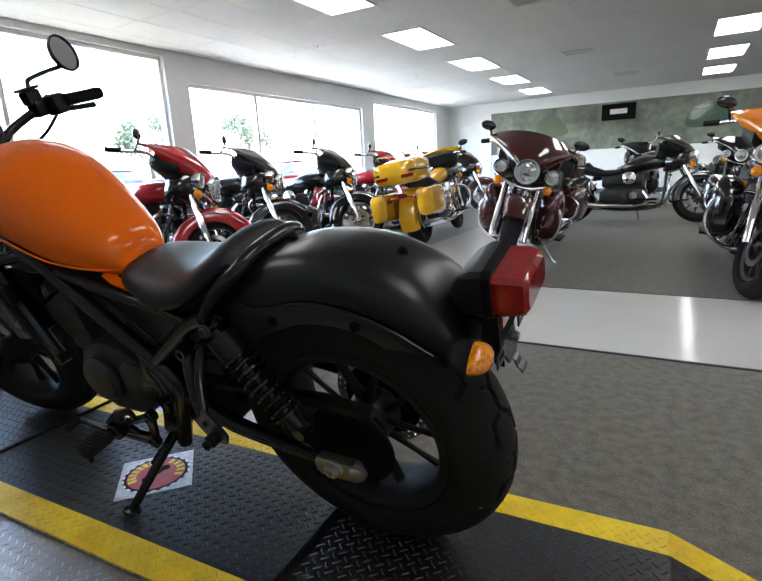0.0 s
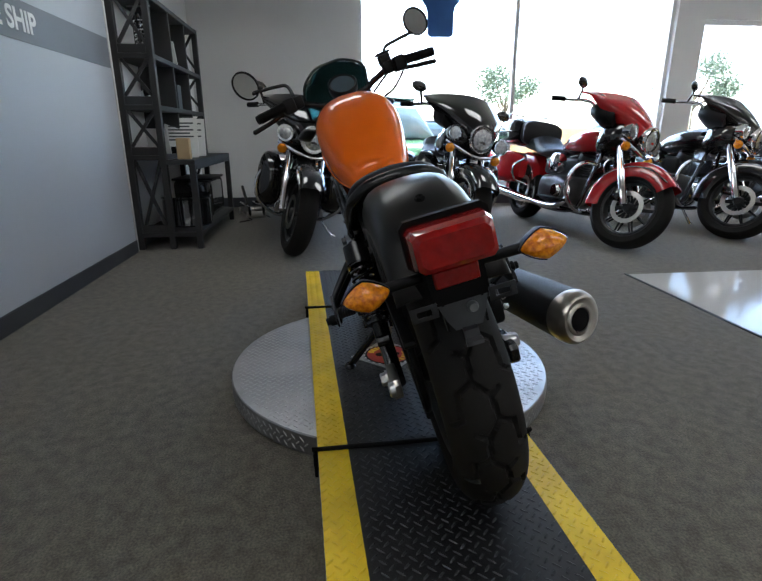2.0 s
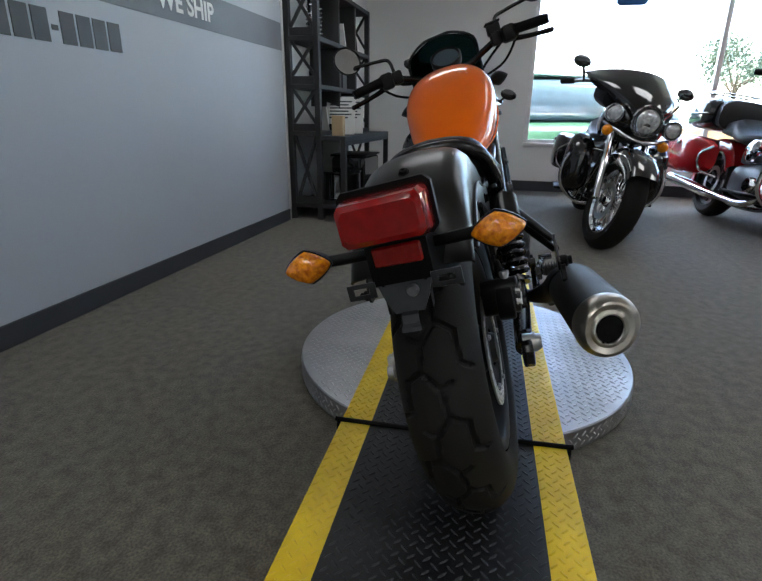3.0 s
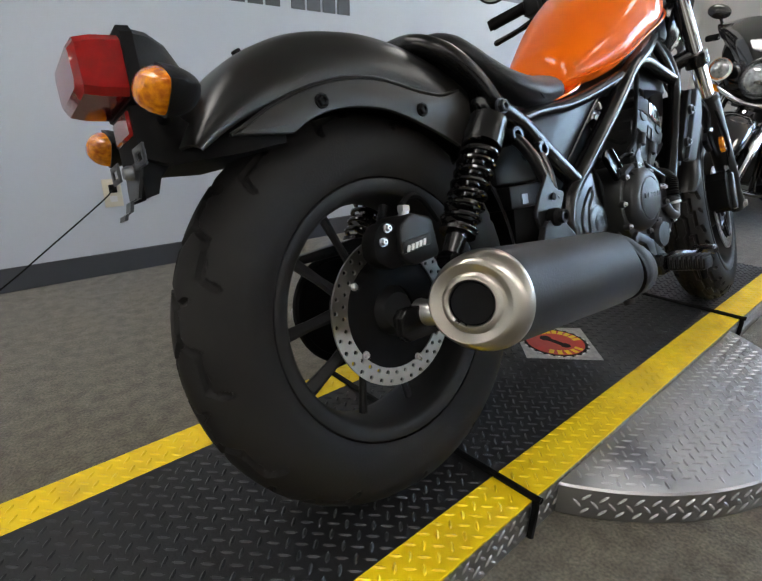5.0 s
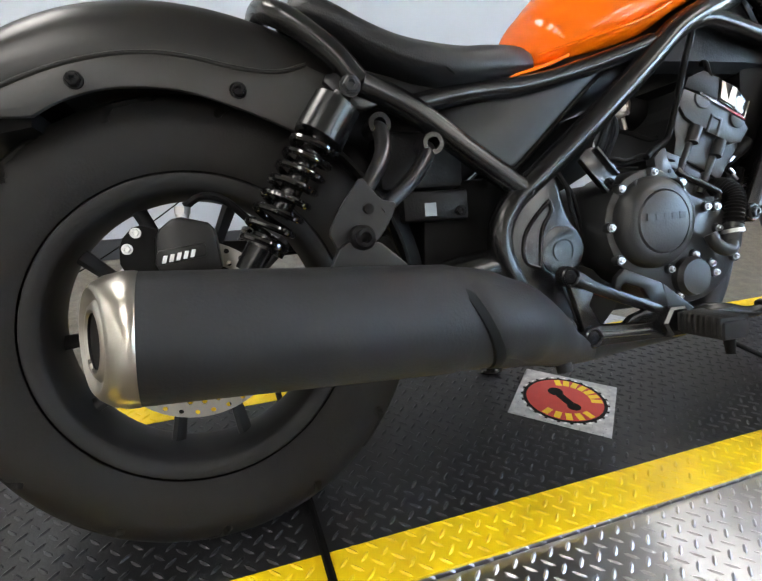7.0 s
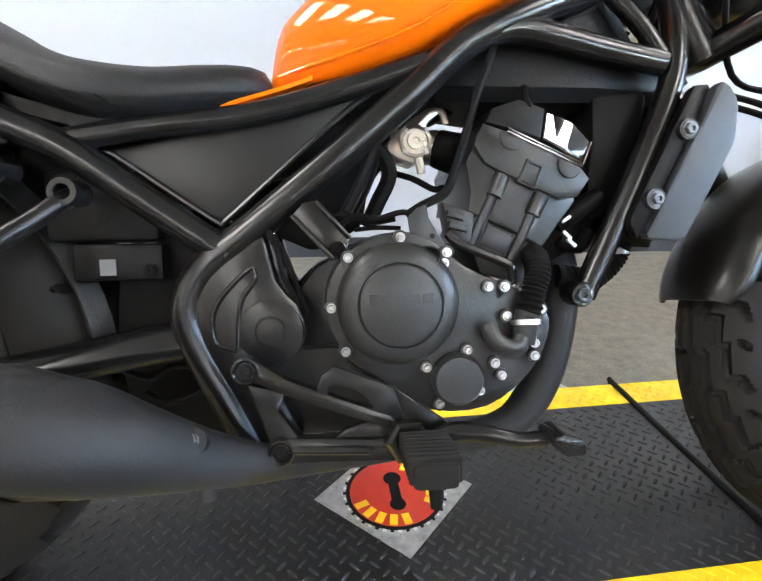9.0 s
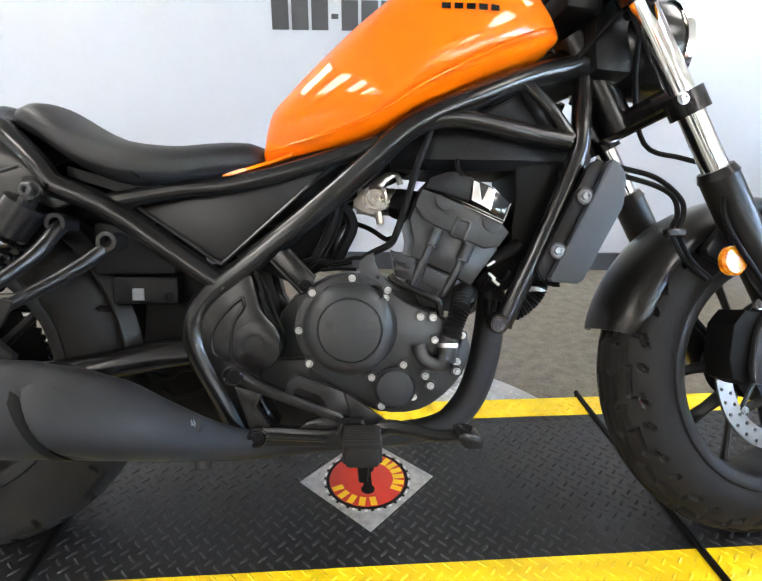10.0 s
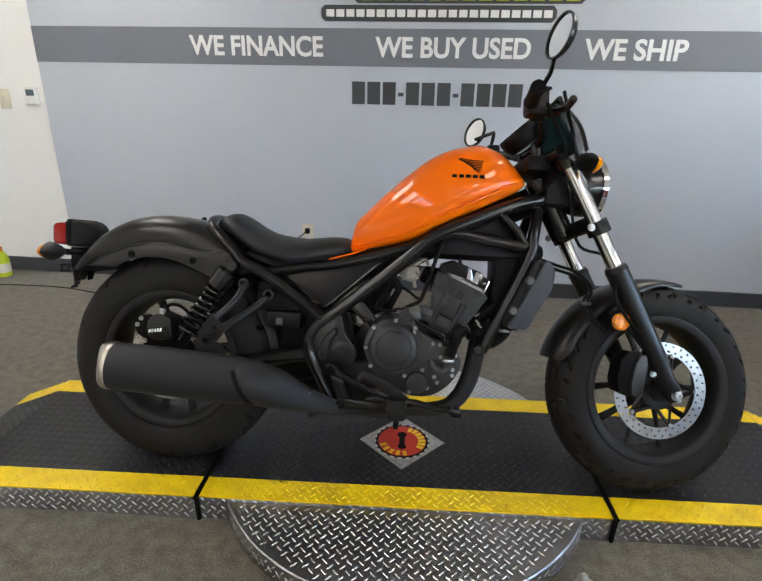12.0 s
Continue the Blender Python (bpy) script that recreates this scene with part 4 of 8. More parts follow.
pb = hero("plate_bracket", join(loft([[(x - 0.002, -w, z), (x - 0.002, w, z), (x + 0.002, w, z), (x + 0.002, -w, z)] for x, z, w in ((-0.256, 0.605, 0.040), (-0.260, 0.580, 0.040), (-0.264, 0.556, 0.032), (-0.267, 0.538, 0.022))]),
     loft([[(x - 0.002, -w, z), (x - 0.002, w, z), (x + 0.002, w, z), (x + 0.002, -w, z)] for x, z, w in ((-0.266, 0.540, 0.012), (-0.274, 0.536, 0.012), (-0.277, 0.524, 0.012), (-0.284, 0.520, 0.014), (-0.286, 0.514, 0.014))])), "plate_metal", "grey metal licence plate bracket, empty")
for sg in (-1, 1):
    hero("bracket_tab", pierced([(-0.022, -0.012), (-0.022, 0.012), (0.022, 0.012), (0.022, -0.012)], [(-0.012, -0.005), (-0.012, 0.005), (0.012, 0.005), (0.012, -0.005)], -0.0015, 0.0015, 0.0008), "plate_metal", "slotted side tab", parent=pb).matrix_local = Matrix.Translation((-0.268, sg * 0.064, 0.580)) @ Matrix.Rotation(radians(90), 4, "Z")
hero("bolt", moved(lathe([(0, -0.007), (0.007, -0.007), (0.009, -0.002), (0.009, 0.004), (0, 0.004)], 14, "x"), Matrix.Translation((-0.270, -0.012, 0.570))), "bracket", "", parent=pb)
hero("bracket_fin", prism([(-0.225, 0.575), (-0.240, 0.560), (-0.247, 0.540), (-0.262, 0.536), (-0.262, 0.600), (-0.225, 0.605)], -0.034, -0.030), "rubber", "", parent=pb)
hero("bracket_fin", prism([(-0.225, 0.575), (-0.240, 0.560), (-0.247, 0.540), (-0.262, 0.536), (-0.262, 0.600), (-0.225, 0.605)], 0.030, 0.034), "rubber", "", parent=pb)
def indicator(x, y, z, sg, front, yaw):
    """A turn signal on its short stalk."""
    body = ball(0, 0, 0, 0.040, 0.0400, 0.0275, 28, 14)
    lens = ball(0, 0, 0, 0.026, 0.0372, 0.0248, 28, 14)
    for bmx, keep in ((body, 1), (lens, -1)):
        geom = bmx.verts[:] + bmx.edges[:] + bmx.faces[:]
        r = bmesh.ops.bisect_plane(bmx, geom=geom, plane_co=(0, 0, 0), plane_no=(keep, 0, 0), clear_outer=False, clear_inner=True)
        bmesh.ops.holes_fill(bmx, edges=bmx.edges[:])
    for bmx in (body, lens):
        for vtx in bmx.verts:
            vtx.co.z *= (1.0001 - min(abs(vtx.co.y) / 0.0405, 1.0)) ** 0.36
    mm = Matrix.Translation((x, y, z)) @ Matrix.Rotation(radians(yaw), 4, "Z")
    body.transform(mm)
    lens.transform(mm)
    o = hero("turn_signal", join(body, tube([(x + (0.012 if not front else -0.012), y - sg * 0.03, z), (x + (0.03 if not front else -0.02), y - sg * 0.10, z - 0.005)], 0.009, 10, 1)), "plastic", "turn signal on a short black stalk", front)
    hero("lens", lens, "amber", "amber faceted lens", front, o)


indicator(-0.256, 0.142, 0.630, 1, False, 0)
indicator(-0.256, -0.144, 0.630, -1, False, 0)
indicator(1.186, 0.176, 0.890, 1, True, 180)
indicator(1.186, -0.176, 0.890, -1, True, 180)

# frame
TR = 0.0165
for sg in (-1, 1):
    y = sg * 0.115
    hero("frame_tube", tube([(1.125, sg * 0.035, 0.835), (1.03, sg * 0.075, 0.805), (0.93, sg * 0.105, 0.762), (0.86, y, 0.730), (0.817, y, 0.705), (0.762, y, 0.655), (0.674, y, 0.580), (0.574, y, 0.500), (0.517, y, 0.455), (0.495, y, 0.412), (0.502, y, 0.365), (0.540, y, 0.288), (0.575, y, 0.212)], TR * 1.15, 14, 4), "satin_black", "satin black main frame tube")
    hero("frame_tube", tube([(0.300, sg * 0.125, 0.622), (0.372, sg * 0.118, 0.590), (0.457, sg * 0.115, 0.530), (0.545, sg * 0.115, 0.468)], TR * 1.1, 14, 4), "satin_black", "rear stay tube")
    hero("frame_tube", tube([(0.372, sg * 0.112, 0.598), (0.460, sg * 0.104, 0.616), (0.566, sg * 0.100, 0.629), (0.676, sg * 0.104, 0.657), (0.780, sg * 0.11, 0.690)], TR * 0.85, 12, 4), "satin_black", "seat rail")
    hero("frame_tube", tube([(0.855, sg * 0.115, 0.722), (0.90, sg * 0.113, 0.728), (1.00, sg * 0.105, 0.710), (1.078, sg * 0.100, 0.697)], TR * 0.95, 12, 4), "satin_black", "cross stay")
    hero("frame_tube", tube([(1.115, sg * 0.055, 0.800), (1.100, sg * 0.090, 0.735), (1.090, sg * 0.100, 0.668), (1.039, sg * 0.108, 0.548), (0.983, sg * 0.112, 0.428), (0.975, sg * 0.112, 0.408)], TR * 0.95, 12, 4), "satin_black", "front down tube")
    hero("frame_tube", tube([(1.00, sg * 0.088, 0.795), (1.045, sg * 0.096, 0.750), (1.082, sg * 0.100, 0.700)], TR * 0.7, 10, 3), "satin_black", "short gusset stay")
    hero("frame_lug", lathe([(0, 0), (0.014, 0), (0.016, 0.003), (0.016, 0.03), (0, 0.03)], 20), "satin_black", "").matrix_local = Matrix.Translation((0.966, sg * 0.130 - (0.03 if sg > 0 else 0), 0.413))
    hero("bolt", bolt(0.964, sg * 0.130, 0.413, 0.009, 0.008, sg), "engine")
    # seat loop
    hero("filler_panel", prism(chamfered([(0.905, 0.736), (1.01, 0.790), (1.03, 0.770), (1.07, 0.708)], 0.012), sg * 0.062, sg * 0.076, 0.004), "plastic", "black triangular side panel")
    hero("panel_rib", tube([(0.935, sg * 0.077, 0.739), (1.005, sg * 0.077, 0.774), (1.045, sg * 0.077, 0.718), (0.935, sg * 0.077, 0.739)], 0.003, 6, 1), "plastic", "")
    cover = hero("side_cover", prism(chamfered([(0.400, 0.592), (0.530, 0.618), (0.600, 0.633), (0.701, 0.659), (0.718, 0.660), (0.677, 0.632), (0.544, 0.512), (0.526, 0.507)], 0.012), sg * 0.070, sg * 0.096, 0.006, 3), "matt_black", "flat black side cover")
    hero("cover_lip", tube([(0.402, sg * 0.095, 0.589), (0.418, sg * 0.096, 0.585), (0.524, sg * 0.096, 0.511), (0.535, sg * 0.096, 0.509), (0.546, sg * 0.096, 0.515), (0.677, sg * 0.096, 0.631), (0.712, sg * 0.095, 0.657)], 0.0038, 8, 5), "satin_black", "", parent=cover)
    # pivot plate
    hero("pivot_plate", prism(chamfered([(0.535, 0.470), (0.585, 0.498), (0.598, 0.452), (0.603, 0.430), (0.630, 0.405), (0.634, 0.370), (0.610, 0.342), (0.588, 0.335), (0.605, 0.290), (0.628, 0.248), (0.590, 0.222), (0.570, 0.225), (0.505, 0.360), (0.503, 0.430)], 0.010), sg * 0.085, sg * 0.128, 0.007, 3), "satin_black", "black pivot plate")
    hero("pivot_ridge", tube([(0.572, sg * 0.1285, 0.455), (0.558, sg * 0.1285, 0.444), (0.534, sg * 0.1285, 0.418), (0.525, sg * 0.1285, 0.395), (0.528, sg * 0.1285, 0.369), (0.550, sg * 0.1285, 0.359)], 0.0030, 8, 4), "satin_black", "")
    hero("pivot_ridge", tube([(0.572, sg * 0.1285, 0.455), (0.574, sg * 0.1285, 0.440), (0.560, sg * 0.1285, 0.420), (0.555, sg * 0.1285, 0.400), (0.552, sg * 0.1285, 0.362)], 0.0030, 8, 4), "satin_black", "")
    b = lathe([(0.0385, 0), (0.0365, 0.0018), (0.030, 0.0028), (0.0185, 0.0030), (0.0178, 0.0015), (0.0165, 0.0015), (0.0158, 0.0034), (0, 0.0040)], 36)
    hero("pivot_cap", moved(b, Matrix.Translation((0.590, sg * 0.127, 0.380)) @ Matrix.Diagonal((1, sg, 1, 1))), "satin_black", "", smooth=30)
hero("seat_loop", tube([(0.300, 0.125, 0.622), (0.270, 0.122, 0.660), (0.230, 0.113, 0.696), (0.204, 0.098, 0.716), (0.190, 0.060, 0.735), (0.186, 0.0, 0.741), (0.190, -0.060, 0.735), (0.204, -0.098, 0.716), (0.230, -0.113, 0.696), (0.270, -0.122, 0.660), (0.300, -0.125, 0.622)], TR, 14, 6), "satin_black", "black frame loop behind the seat")
# Added filler, black to keep the gap between tank and rails dark.
hero("tank_gap_filler", loft([[(x, y, z + h) for y, h in ((-0.096, -0.012), (-0.096, 0.012), (-0.070, 0.030), (0.070, 0.030), (0.096, 0.012), (0.096, -0.012))] for x, z in ((0.606, 0.634), (0.676, 0.656), (0.780, 0.690), (0.850, 0.722))]), "plastic", "black filler added in the dark gap below the tank")
hero("head_tube", tube([STEM + KD * -0.20, STEM + KD * -0.02], 0.034, 20, 1), "satin_black", "")
hero("top_backbone", tube([(1.10, 0, 0.83), (0.95, 0, 0.76), (0.75, 0, 0.66), (0.56, 0, 0.60), (0.40, 0, 0.58), (0.28, 0, 0.60)], 0.04, 14, 5), "plastic", "dark inner frame and tray")

hero("inner_tray", prism(chamfered([(0.560, 0.505), (0.655, 0.585), (0.722, 0.604), (0.734, 0.580), (0.712, 0.552), (0.702, 0.500), (0.640, 0.470)], 0.006), -0.056, 0.056, 0.004), "rubber", "black inner cover behind the frame")
hero("linkage_cover", prism(chamfered([(0.392, 0.345), (0.408, 0.272), (0.465, 0.236), (0.530, 0.226), (0.600, 0.226), (0.600, 0.420), (0.575, 0.506), (0.462, 0.498), (0.400, 0.450)], 0.010), -0.062, 0.062, 0.005), "rubber", "black cover below the swingarm pivot")
for pts in ([(0.400, -0.085, 0.335), (0.440, -0.090, 0.322), (0.470, -0.088, 0.336), (0.520, -0.085, 0.330)], [(0.430, -0.075, 0.300), (0.455, -0.082, 0.288), (0.500, -0.085, 0.300), (0.530, -0.080, 0.320)]):
    hero("hose", tube(pts, 0.0045, 8, 4), "rubber", "")

# rear suspension, swingarm
for sg in (-1, 1):
    y = sg * 0.135
    hero("swingarm", tube([(0.56, sg * 0.095, 0.375), (0.45, sg * 0.11, 0.366), (0.33, y * 0.95, 0.345), (0.17, y * 0.96, 0.324), (0.050, y * 0.96, 0.310)], [0.026, 0.026, 0.024, 0.022, 0.020], 14, 4, 0.75), "satin_black", "black tubular swingarm")
    hero("axle_block", prism(chamfered([(0.004, 0.287), (0.109, 0.287), (0.109, 0.334), (0.004, 0.334)], 0.010), y * 0.93, y * 1.10, 0.004), "steel" if sg > 0 else "satin_black", "chain adjuster")
    hero("axle_nut", bolt(RA.x, y * 1.10, RA.z, 0.016, 0.018, sg), "bolt", "plated axle nut")
    if sg > 0:
        hero("axle_end", moved(lathe([(0, 0.140), (0.017, 0.140), (0.017, 0.152), (0.013, 0.155), (0, 0.155)], 24), Matrix.Translation((0.006, 0, 0.318))), "bolt", "plated round axle end")
    top, bot = Vector((0.272, y * 1.0, 0.605)), Vector((0.128, y * 1.0, 0.385))
    d = (bot - top).normalized()
    shock = hero("shock_absorber", join(tube([top, top + d * 0.05], 0.013, 10, 1), tube([top + d * 0.012, top + d * 0.062], [0.031, 0.033], 24, 1), tube([top + d * 0.06, bot - d * 0.09], 0.014, 14, 1), tube([bot - d * 0.060, bot - d * 0.01], [0.018, 0.016], 20, 1), tube([bot - d * 0.050, bot - d * 0.044], 0.030, 22, 1), tube([bot - Vector((0, 0.015 * sg, 0)), bot + Vector((0, 0.015 * sg, 0))], 0.014, 12, 1)), "satin_black", "black twin shock absorber")
    side = d.orthogonal().normalized()
    oth = d.cross(side)
    coil = []
    turns, L0, L1 = 8.0, 0.062, 0.214
    for i in range(int(turns * 14) + 1):
        a = 2 * math.pi * i / 14
        f = i / (turns * 14)
        coil.append(top + d * (L0 + (L1 - L0) * (f ** 1.08)) + 0.0285 * (math.cos(a) * side + math.sin(a) * oth))
    hero("coil_spring", tube(coil, 0.0046, 8, 1), "gloss_spring", "", parent=shock)
    hero("bolt", bolt(0.280, sg * 0.150, 0.612, 0.011, 0.012, sg), "engine", "")
    hero("shock_mount", prism(chamfered([(0.245, 0.632), (0.30, 0.640), (0.345, 0.600), (0.29, 0.585)], 0.01), sg * 0.112, sg * 0.128, 0.003), "satin_black", "")
    # passenger peg hanger: two tubes that meet in a plate above the muffler
    hang = hero("hanger_plate", prism(chamfered([(0.263, 0.492), (0.283, 0.465), (0.303, 0.460), (0.288, 0.432), (0.268, 0.410), (0.232, 0.408), (0.221, 0.432), (0.240, 0.464)], 0.004), sg * 0.228, sg * 0.234, 0.0012), "matt_black", "black passenger peg hanger", smooth=20)
    for pts in ([(0.314, sg * 0.120, 0.566), (0.315, sg * 0.150, 0.556), (0.304, sg * 0.185, 0.520), (0.268, sg * 0.228, 0.476)],
                [(0.384, sg * 0.115, 0.540), (0.380, sg * 0.142, 0.530), (0.345, sg * 0.180, 0.494), (0.282, sg * 0.228, 0.450)]):
        hero("hanger_tube", tube(pts, [0.0105, 0.0105, 0.0105, 0.0085], 12, 4), "matt_black", "", parent=hang)
    for hx, hz in ((0.314, 0.565), (0.385, 0.539)):
        hero("hanger_boss", closed_lathe([(0.0085, -0.020), (0.0145, -0.020), (0.0145, 0.020), (0.0085, 0.020)], 20), "satin_black", "open tube end", parent=hang).matrix_local = Matrix.Translation((hx, sg * 0.134, hz))
    hero("hanger_pin", lathe([(0, 0.0), (0.014, 0.0), (0.014, 0.014), (0.010, 0.018), (0.010, 0.026), (0.006, 0.026), (0.005, 0.020), (0, 0.020)], 18), "rubber", "", parent=hang).matrix_local = Matrix.Translation((0.256, sg * 0.235, 0.424)) @ Matrix.Diagonal((1, sg, 1, 1))
    # The plate is not pierced: a black disc gives the hole's shade.
    hero("hole_shade_disc", lathe([(0, 0.0), (0.006, 0.0), (0.006, 0.0012), (0, 0.0012)], 14), "rubber", "", parent=hang).matrix_local = Matrix.Translation((0.268, sg * 0.2362, 0.455)) @ Matrix.Diagonal((1, sg, 1, 1))

# caliper at the rear, chain on the left
CAL = Matrix.Translation((-0.022, -0.026, -0.002))
cal = hero("rear_caliper", moved(join(prism(chamfered([(0.052, 0.408), (0.056, 0.452), (0.080, 0.470), (0.122, 0.458), (0.128, 0.400), (0.075, 0.392)], 0.006), -0.114, -0.040, 0.004, 3),
                            prism(chamfered([(0.052, 0.412), (0.112, 0.420), (0.110, 0.436), (0.056, 0.430)], 0.003), -0.1165, -0.108, 0.0015)), CAL), "matt_black", "black rear brake caliper", smooth=30)
hero("caliper_bracket", moved(prism(chamfered([(0.012, 0.412), (0.014, 0.444), (0.034, 0.464), (0.062, 0.455), (0.066, 0.395), (0.036, 0.394)], 0.006), -0.104, -0.072, 0.004, 2), CAL), "rubber", "", parent=cal)
hero("bleed_nipple", moved(join(tube([(0.086, -0.092, 0.462), (0.087, -0.092, 0.473)], 0.0080, 12, 1), tube([(0.087, -0.092, 0.472), (0.088, -0.092, 0.481)], 0.0100, 6, 1)), CAL), "bolt", "plated union bolt", parent=cal)
hero("brake_hose", moved(tube([(0.090, -0.086, 0.482), (0.112, -0.082, 0.494), (0.140, -0.078, 0.486), (0.175, -0.070, 0.450)], 0.005, 8, 4), CAL), "rubber", "", parent=cal)
for k in range(5):
    hero("caliper_mark", moved(prism([(0.0, 0.0), (0.0045, 0.0), (0.0075, 0.009), (0.003, 0.009)], -0.1445, -0.1425), Matrix.Translation((0.038 + k * 0.008, 0, 0.413 + k * 0.0012))), "white", "", parent=cal, smooth=0)
for bx, bz in ((0.002, 0.433), (0.013, 0.451)):
    hero("bolt", bolt(bx, -0.136, bz, 0.0050, 0.008), "bolt", "", parent=cal)
hero("axle_end", moved(lathe([(0, -0.165), (0.013, -0.165), (0.019, -0.155), (0.021, -0.130), (0, -0.130)], 24), Matrix.Translation((RA.x - 0.004, 0, RA.z))), "bolt", "plated round axle end")
teeth = []
for i in range(72):
    a = 2 * math.pi * i / 72
    teeth.append((RA.x + (0.098 if i % 2 else 0.090) * math.cos(a), RA.z + (0.098 if i % 2 else 0.090) * math.sin(a)))
hero("sprocket", prism(teeth, 0.080, 0.087), "rubber", "dark steel rear sprocket", smooth=0)
hero("chain", join(*[tube([(RA.x + 0.094 * math.cos(a), 0.083, RA.z + 0.094 * math.sin(a)) for a in [radians(q) for q in range(90, 271, 15)]] + [(0.62, 0.083, 0.335)] + [(0.64, 0.083, 0.385)] + [(0.60, 0.083, 0.41), (RA.x, 0.083, RA.z + 0.094)], 0.008, 8, 2)]), "rubber", "dark drive chain")
hero("chain_guard", prism(chamfered([(-0.02, 0.425), (0.10, 0.438), (0.40, 0.420), (0.40, 0.405), (0.10, 0.415), (-0.02, 0.41)], 0.006), 0.070, 0.098, 0.003), "plastic", "black chain guard")
hero("fender_liner", fender_shell(RA, 62, 112, 0.332, [(-0.096, 0.012), (-0.07, 0.003), (0, 0), (0.07, 0.003), (0.096, 0.012)], 18), "rubber", "", parent=rear_fender)
hero("hugger", fender_shell(RA, 5, 62, 0.345, [(-0.075, 0.03), (-0.06, 0.008), (0, 0), (0.06, 0.008), (0.075, 0.03)], 14), "plastic", "black inner mudguard")
hero("battery_box", join(box(0.330, 0.458, -0.084, 0.084, 0.487, 0.570, 0.008, 2), box(0.360, 0.462, -0.088, 0.088, 0.440, 0.484, 0.005, 2)), "plastic", "black box behind the engine")
hero("label_tag", box(0.391, 0.409, -0.0905, -0.0885, 0.447, 0.466), "bracket", "small grey label", smooth=0)
hero("bolt", bolt(0.448, -0.088, 0.452, 0.007, 0.004), "rubber", "")

# engine
eng = hero("engine_case", join(prism(rounded([(0.653, 0.404), (0.666, 0.455), (0.705, 0.486), (0.761, 0.490), (0.818, 0.450), (0.877, 0.424), (0.914, 0.396), (0.917, 0.365), (0.893, 0.320), (0.842, 0.283), (0.776, 0.282), (0.730, 0.312), (0.680, 0.346)], 3), -0.146, -0.045, 0.006, 2),
               prism(chamfered([(0.600, 0.400), (0.66, 0.475), (0.80, 0.490), (0.89, 0.430), (0.915, 0.340), (0.86, 0.262), (0.70, 0.262), (0.61, 0.320)], 0.03), -0.060, 0.110, 0.01, 2)), "engine", "dark painted engine case")
CL = Matrix.Translation((0.736, -0.142, 0.411))
hero("clutch_cover", moved(lathe([(0.070, 0), (0.070, -0.010), (0.0675, -0.019), (0.061, -0.026), (0.0525, -0.0295), (0.0480, -0.0300), (0.0472, -0.0286), (0.0445, -0.0315), (0.030, -0.0345), (0.0, -0.0355)], 64), CL), "engine", "round dark clutch cover", parent=eng, smooth=28)
for k in range(5):
    hero("cover_mark", moved(box(-0.0055, 0.0055, -0.0355, -0.0335, -0.005, 0.005), CL @ Matrix.Translation((-0.029 + k * 0.0145, 0, 0.008))), "engine", "", parent=eng)
for px, tilt, name in ((0.709, 18, "oil_plug"), (0.771, -14, "sight_plug")):
    hero(name, moved(lathe([(0.0150, -0.022), (0.0150, 0.010), (0.0135, 0.012), (0.0110, 0.012), (0.0105, 0.006), (0, 0.006)], 24, "z"), Matrix.Translation((px, -0.150, 0.458)) @ Matrix.Rotation(radians(tilt), 4, "Y") @ Matrix.Rotation(radians(52), 4, "X")), "engine" if tilt > 0 else "plastic", "", parent=eng, smooth=28)
hero("water_pump_cover", moved(lathe([(0.030, 0), (0.031, -0.012), (0.027, -0.020), (0.0, -0.022)], 32), Matrix.Translation((0.803, -0.146, 0.322))), "engine", "round water pump cover", parent=eng, smooth=28)
for bx, bz in ((0.680, 0.464), (0.739, 0.486), (0.792, 0.468), (0.789, 0.456), (0.660, 0.408), (0.675, 0.358), (0.768, 0.336), (0.816, 0.355), (0.849, 0.338), (0.857, 0.323), (0.831, 0.306), (0.783, 0.292), (0.863, 0.393), (0.904, 0.400), (0.897, 0.360), (0.897, 0.345), (0.841, 0.428), (0.860, 0.427)):
    hero("bolt_boss", moved(lathe([(0, 0), (0.0085, 0), (0.0080, -0.012), (0, -0.012)], 14), Matrix.Translation((bx, -0.140, bz))), "engine", "", parent=eng)
    hero("bolt", bolt(bx, -0.151, bz, 0.0045, 0.006), "bolt", parent=eng)
hero("water_pipe", join(tube([(0.838, -0.158, 0.385), (0.846, -0.165, 0.366), (0.868, -0.166, 0.358), (0.880, -0.160, 0.372)], 0.0105, 12, 4), tube([(0.880, -0.158, 0.362), (0.884, -0.158, 0.392), (0.886, -0.158, 0.398)], [0.0135, 0.0145, 0.0145], 16, 1)), "engine", "elbow of the water pump", parent=eng)
hero("coolant_hose", corrugated([(0.884, -0.158, 0.388), (0.893, -0.154, 0.420), (0.901, -0.148, 0.440), (0.906, -0.130, 0.456), (0.915, -0.10, 0.460), (0.930, -0.075, 0.455)], 0.0140), "rubber", "ribbed black coolant hose", parent=eng)
hero("hose_clamp", moved(closed_lathe([(0.015, -0.003), (0.0172, -0.003), (0.0172, 0.003), (0.015, 0.003)], 20), Matrix.Translation((0.883, -0.158, 0.386)) @ Matrix.Rotation(radians(80), 4, "X")), "bolt", "steel clip", parent=eng)
# cylinder: leans ahead
HT = -0.106
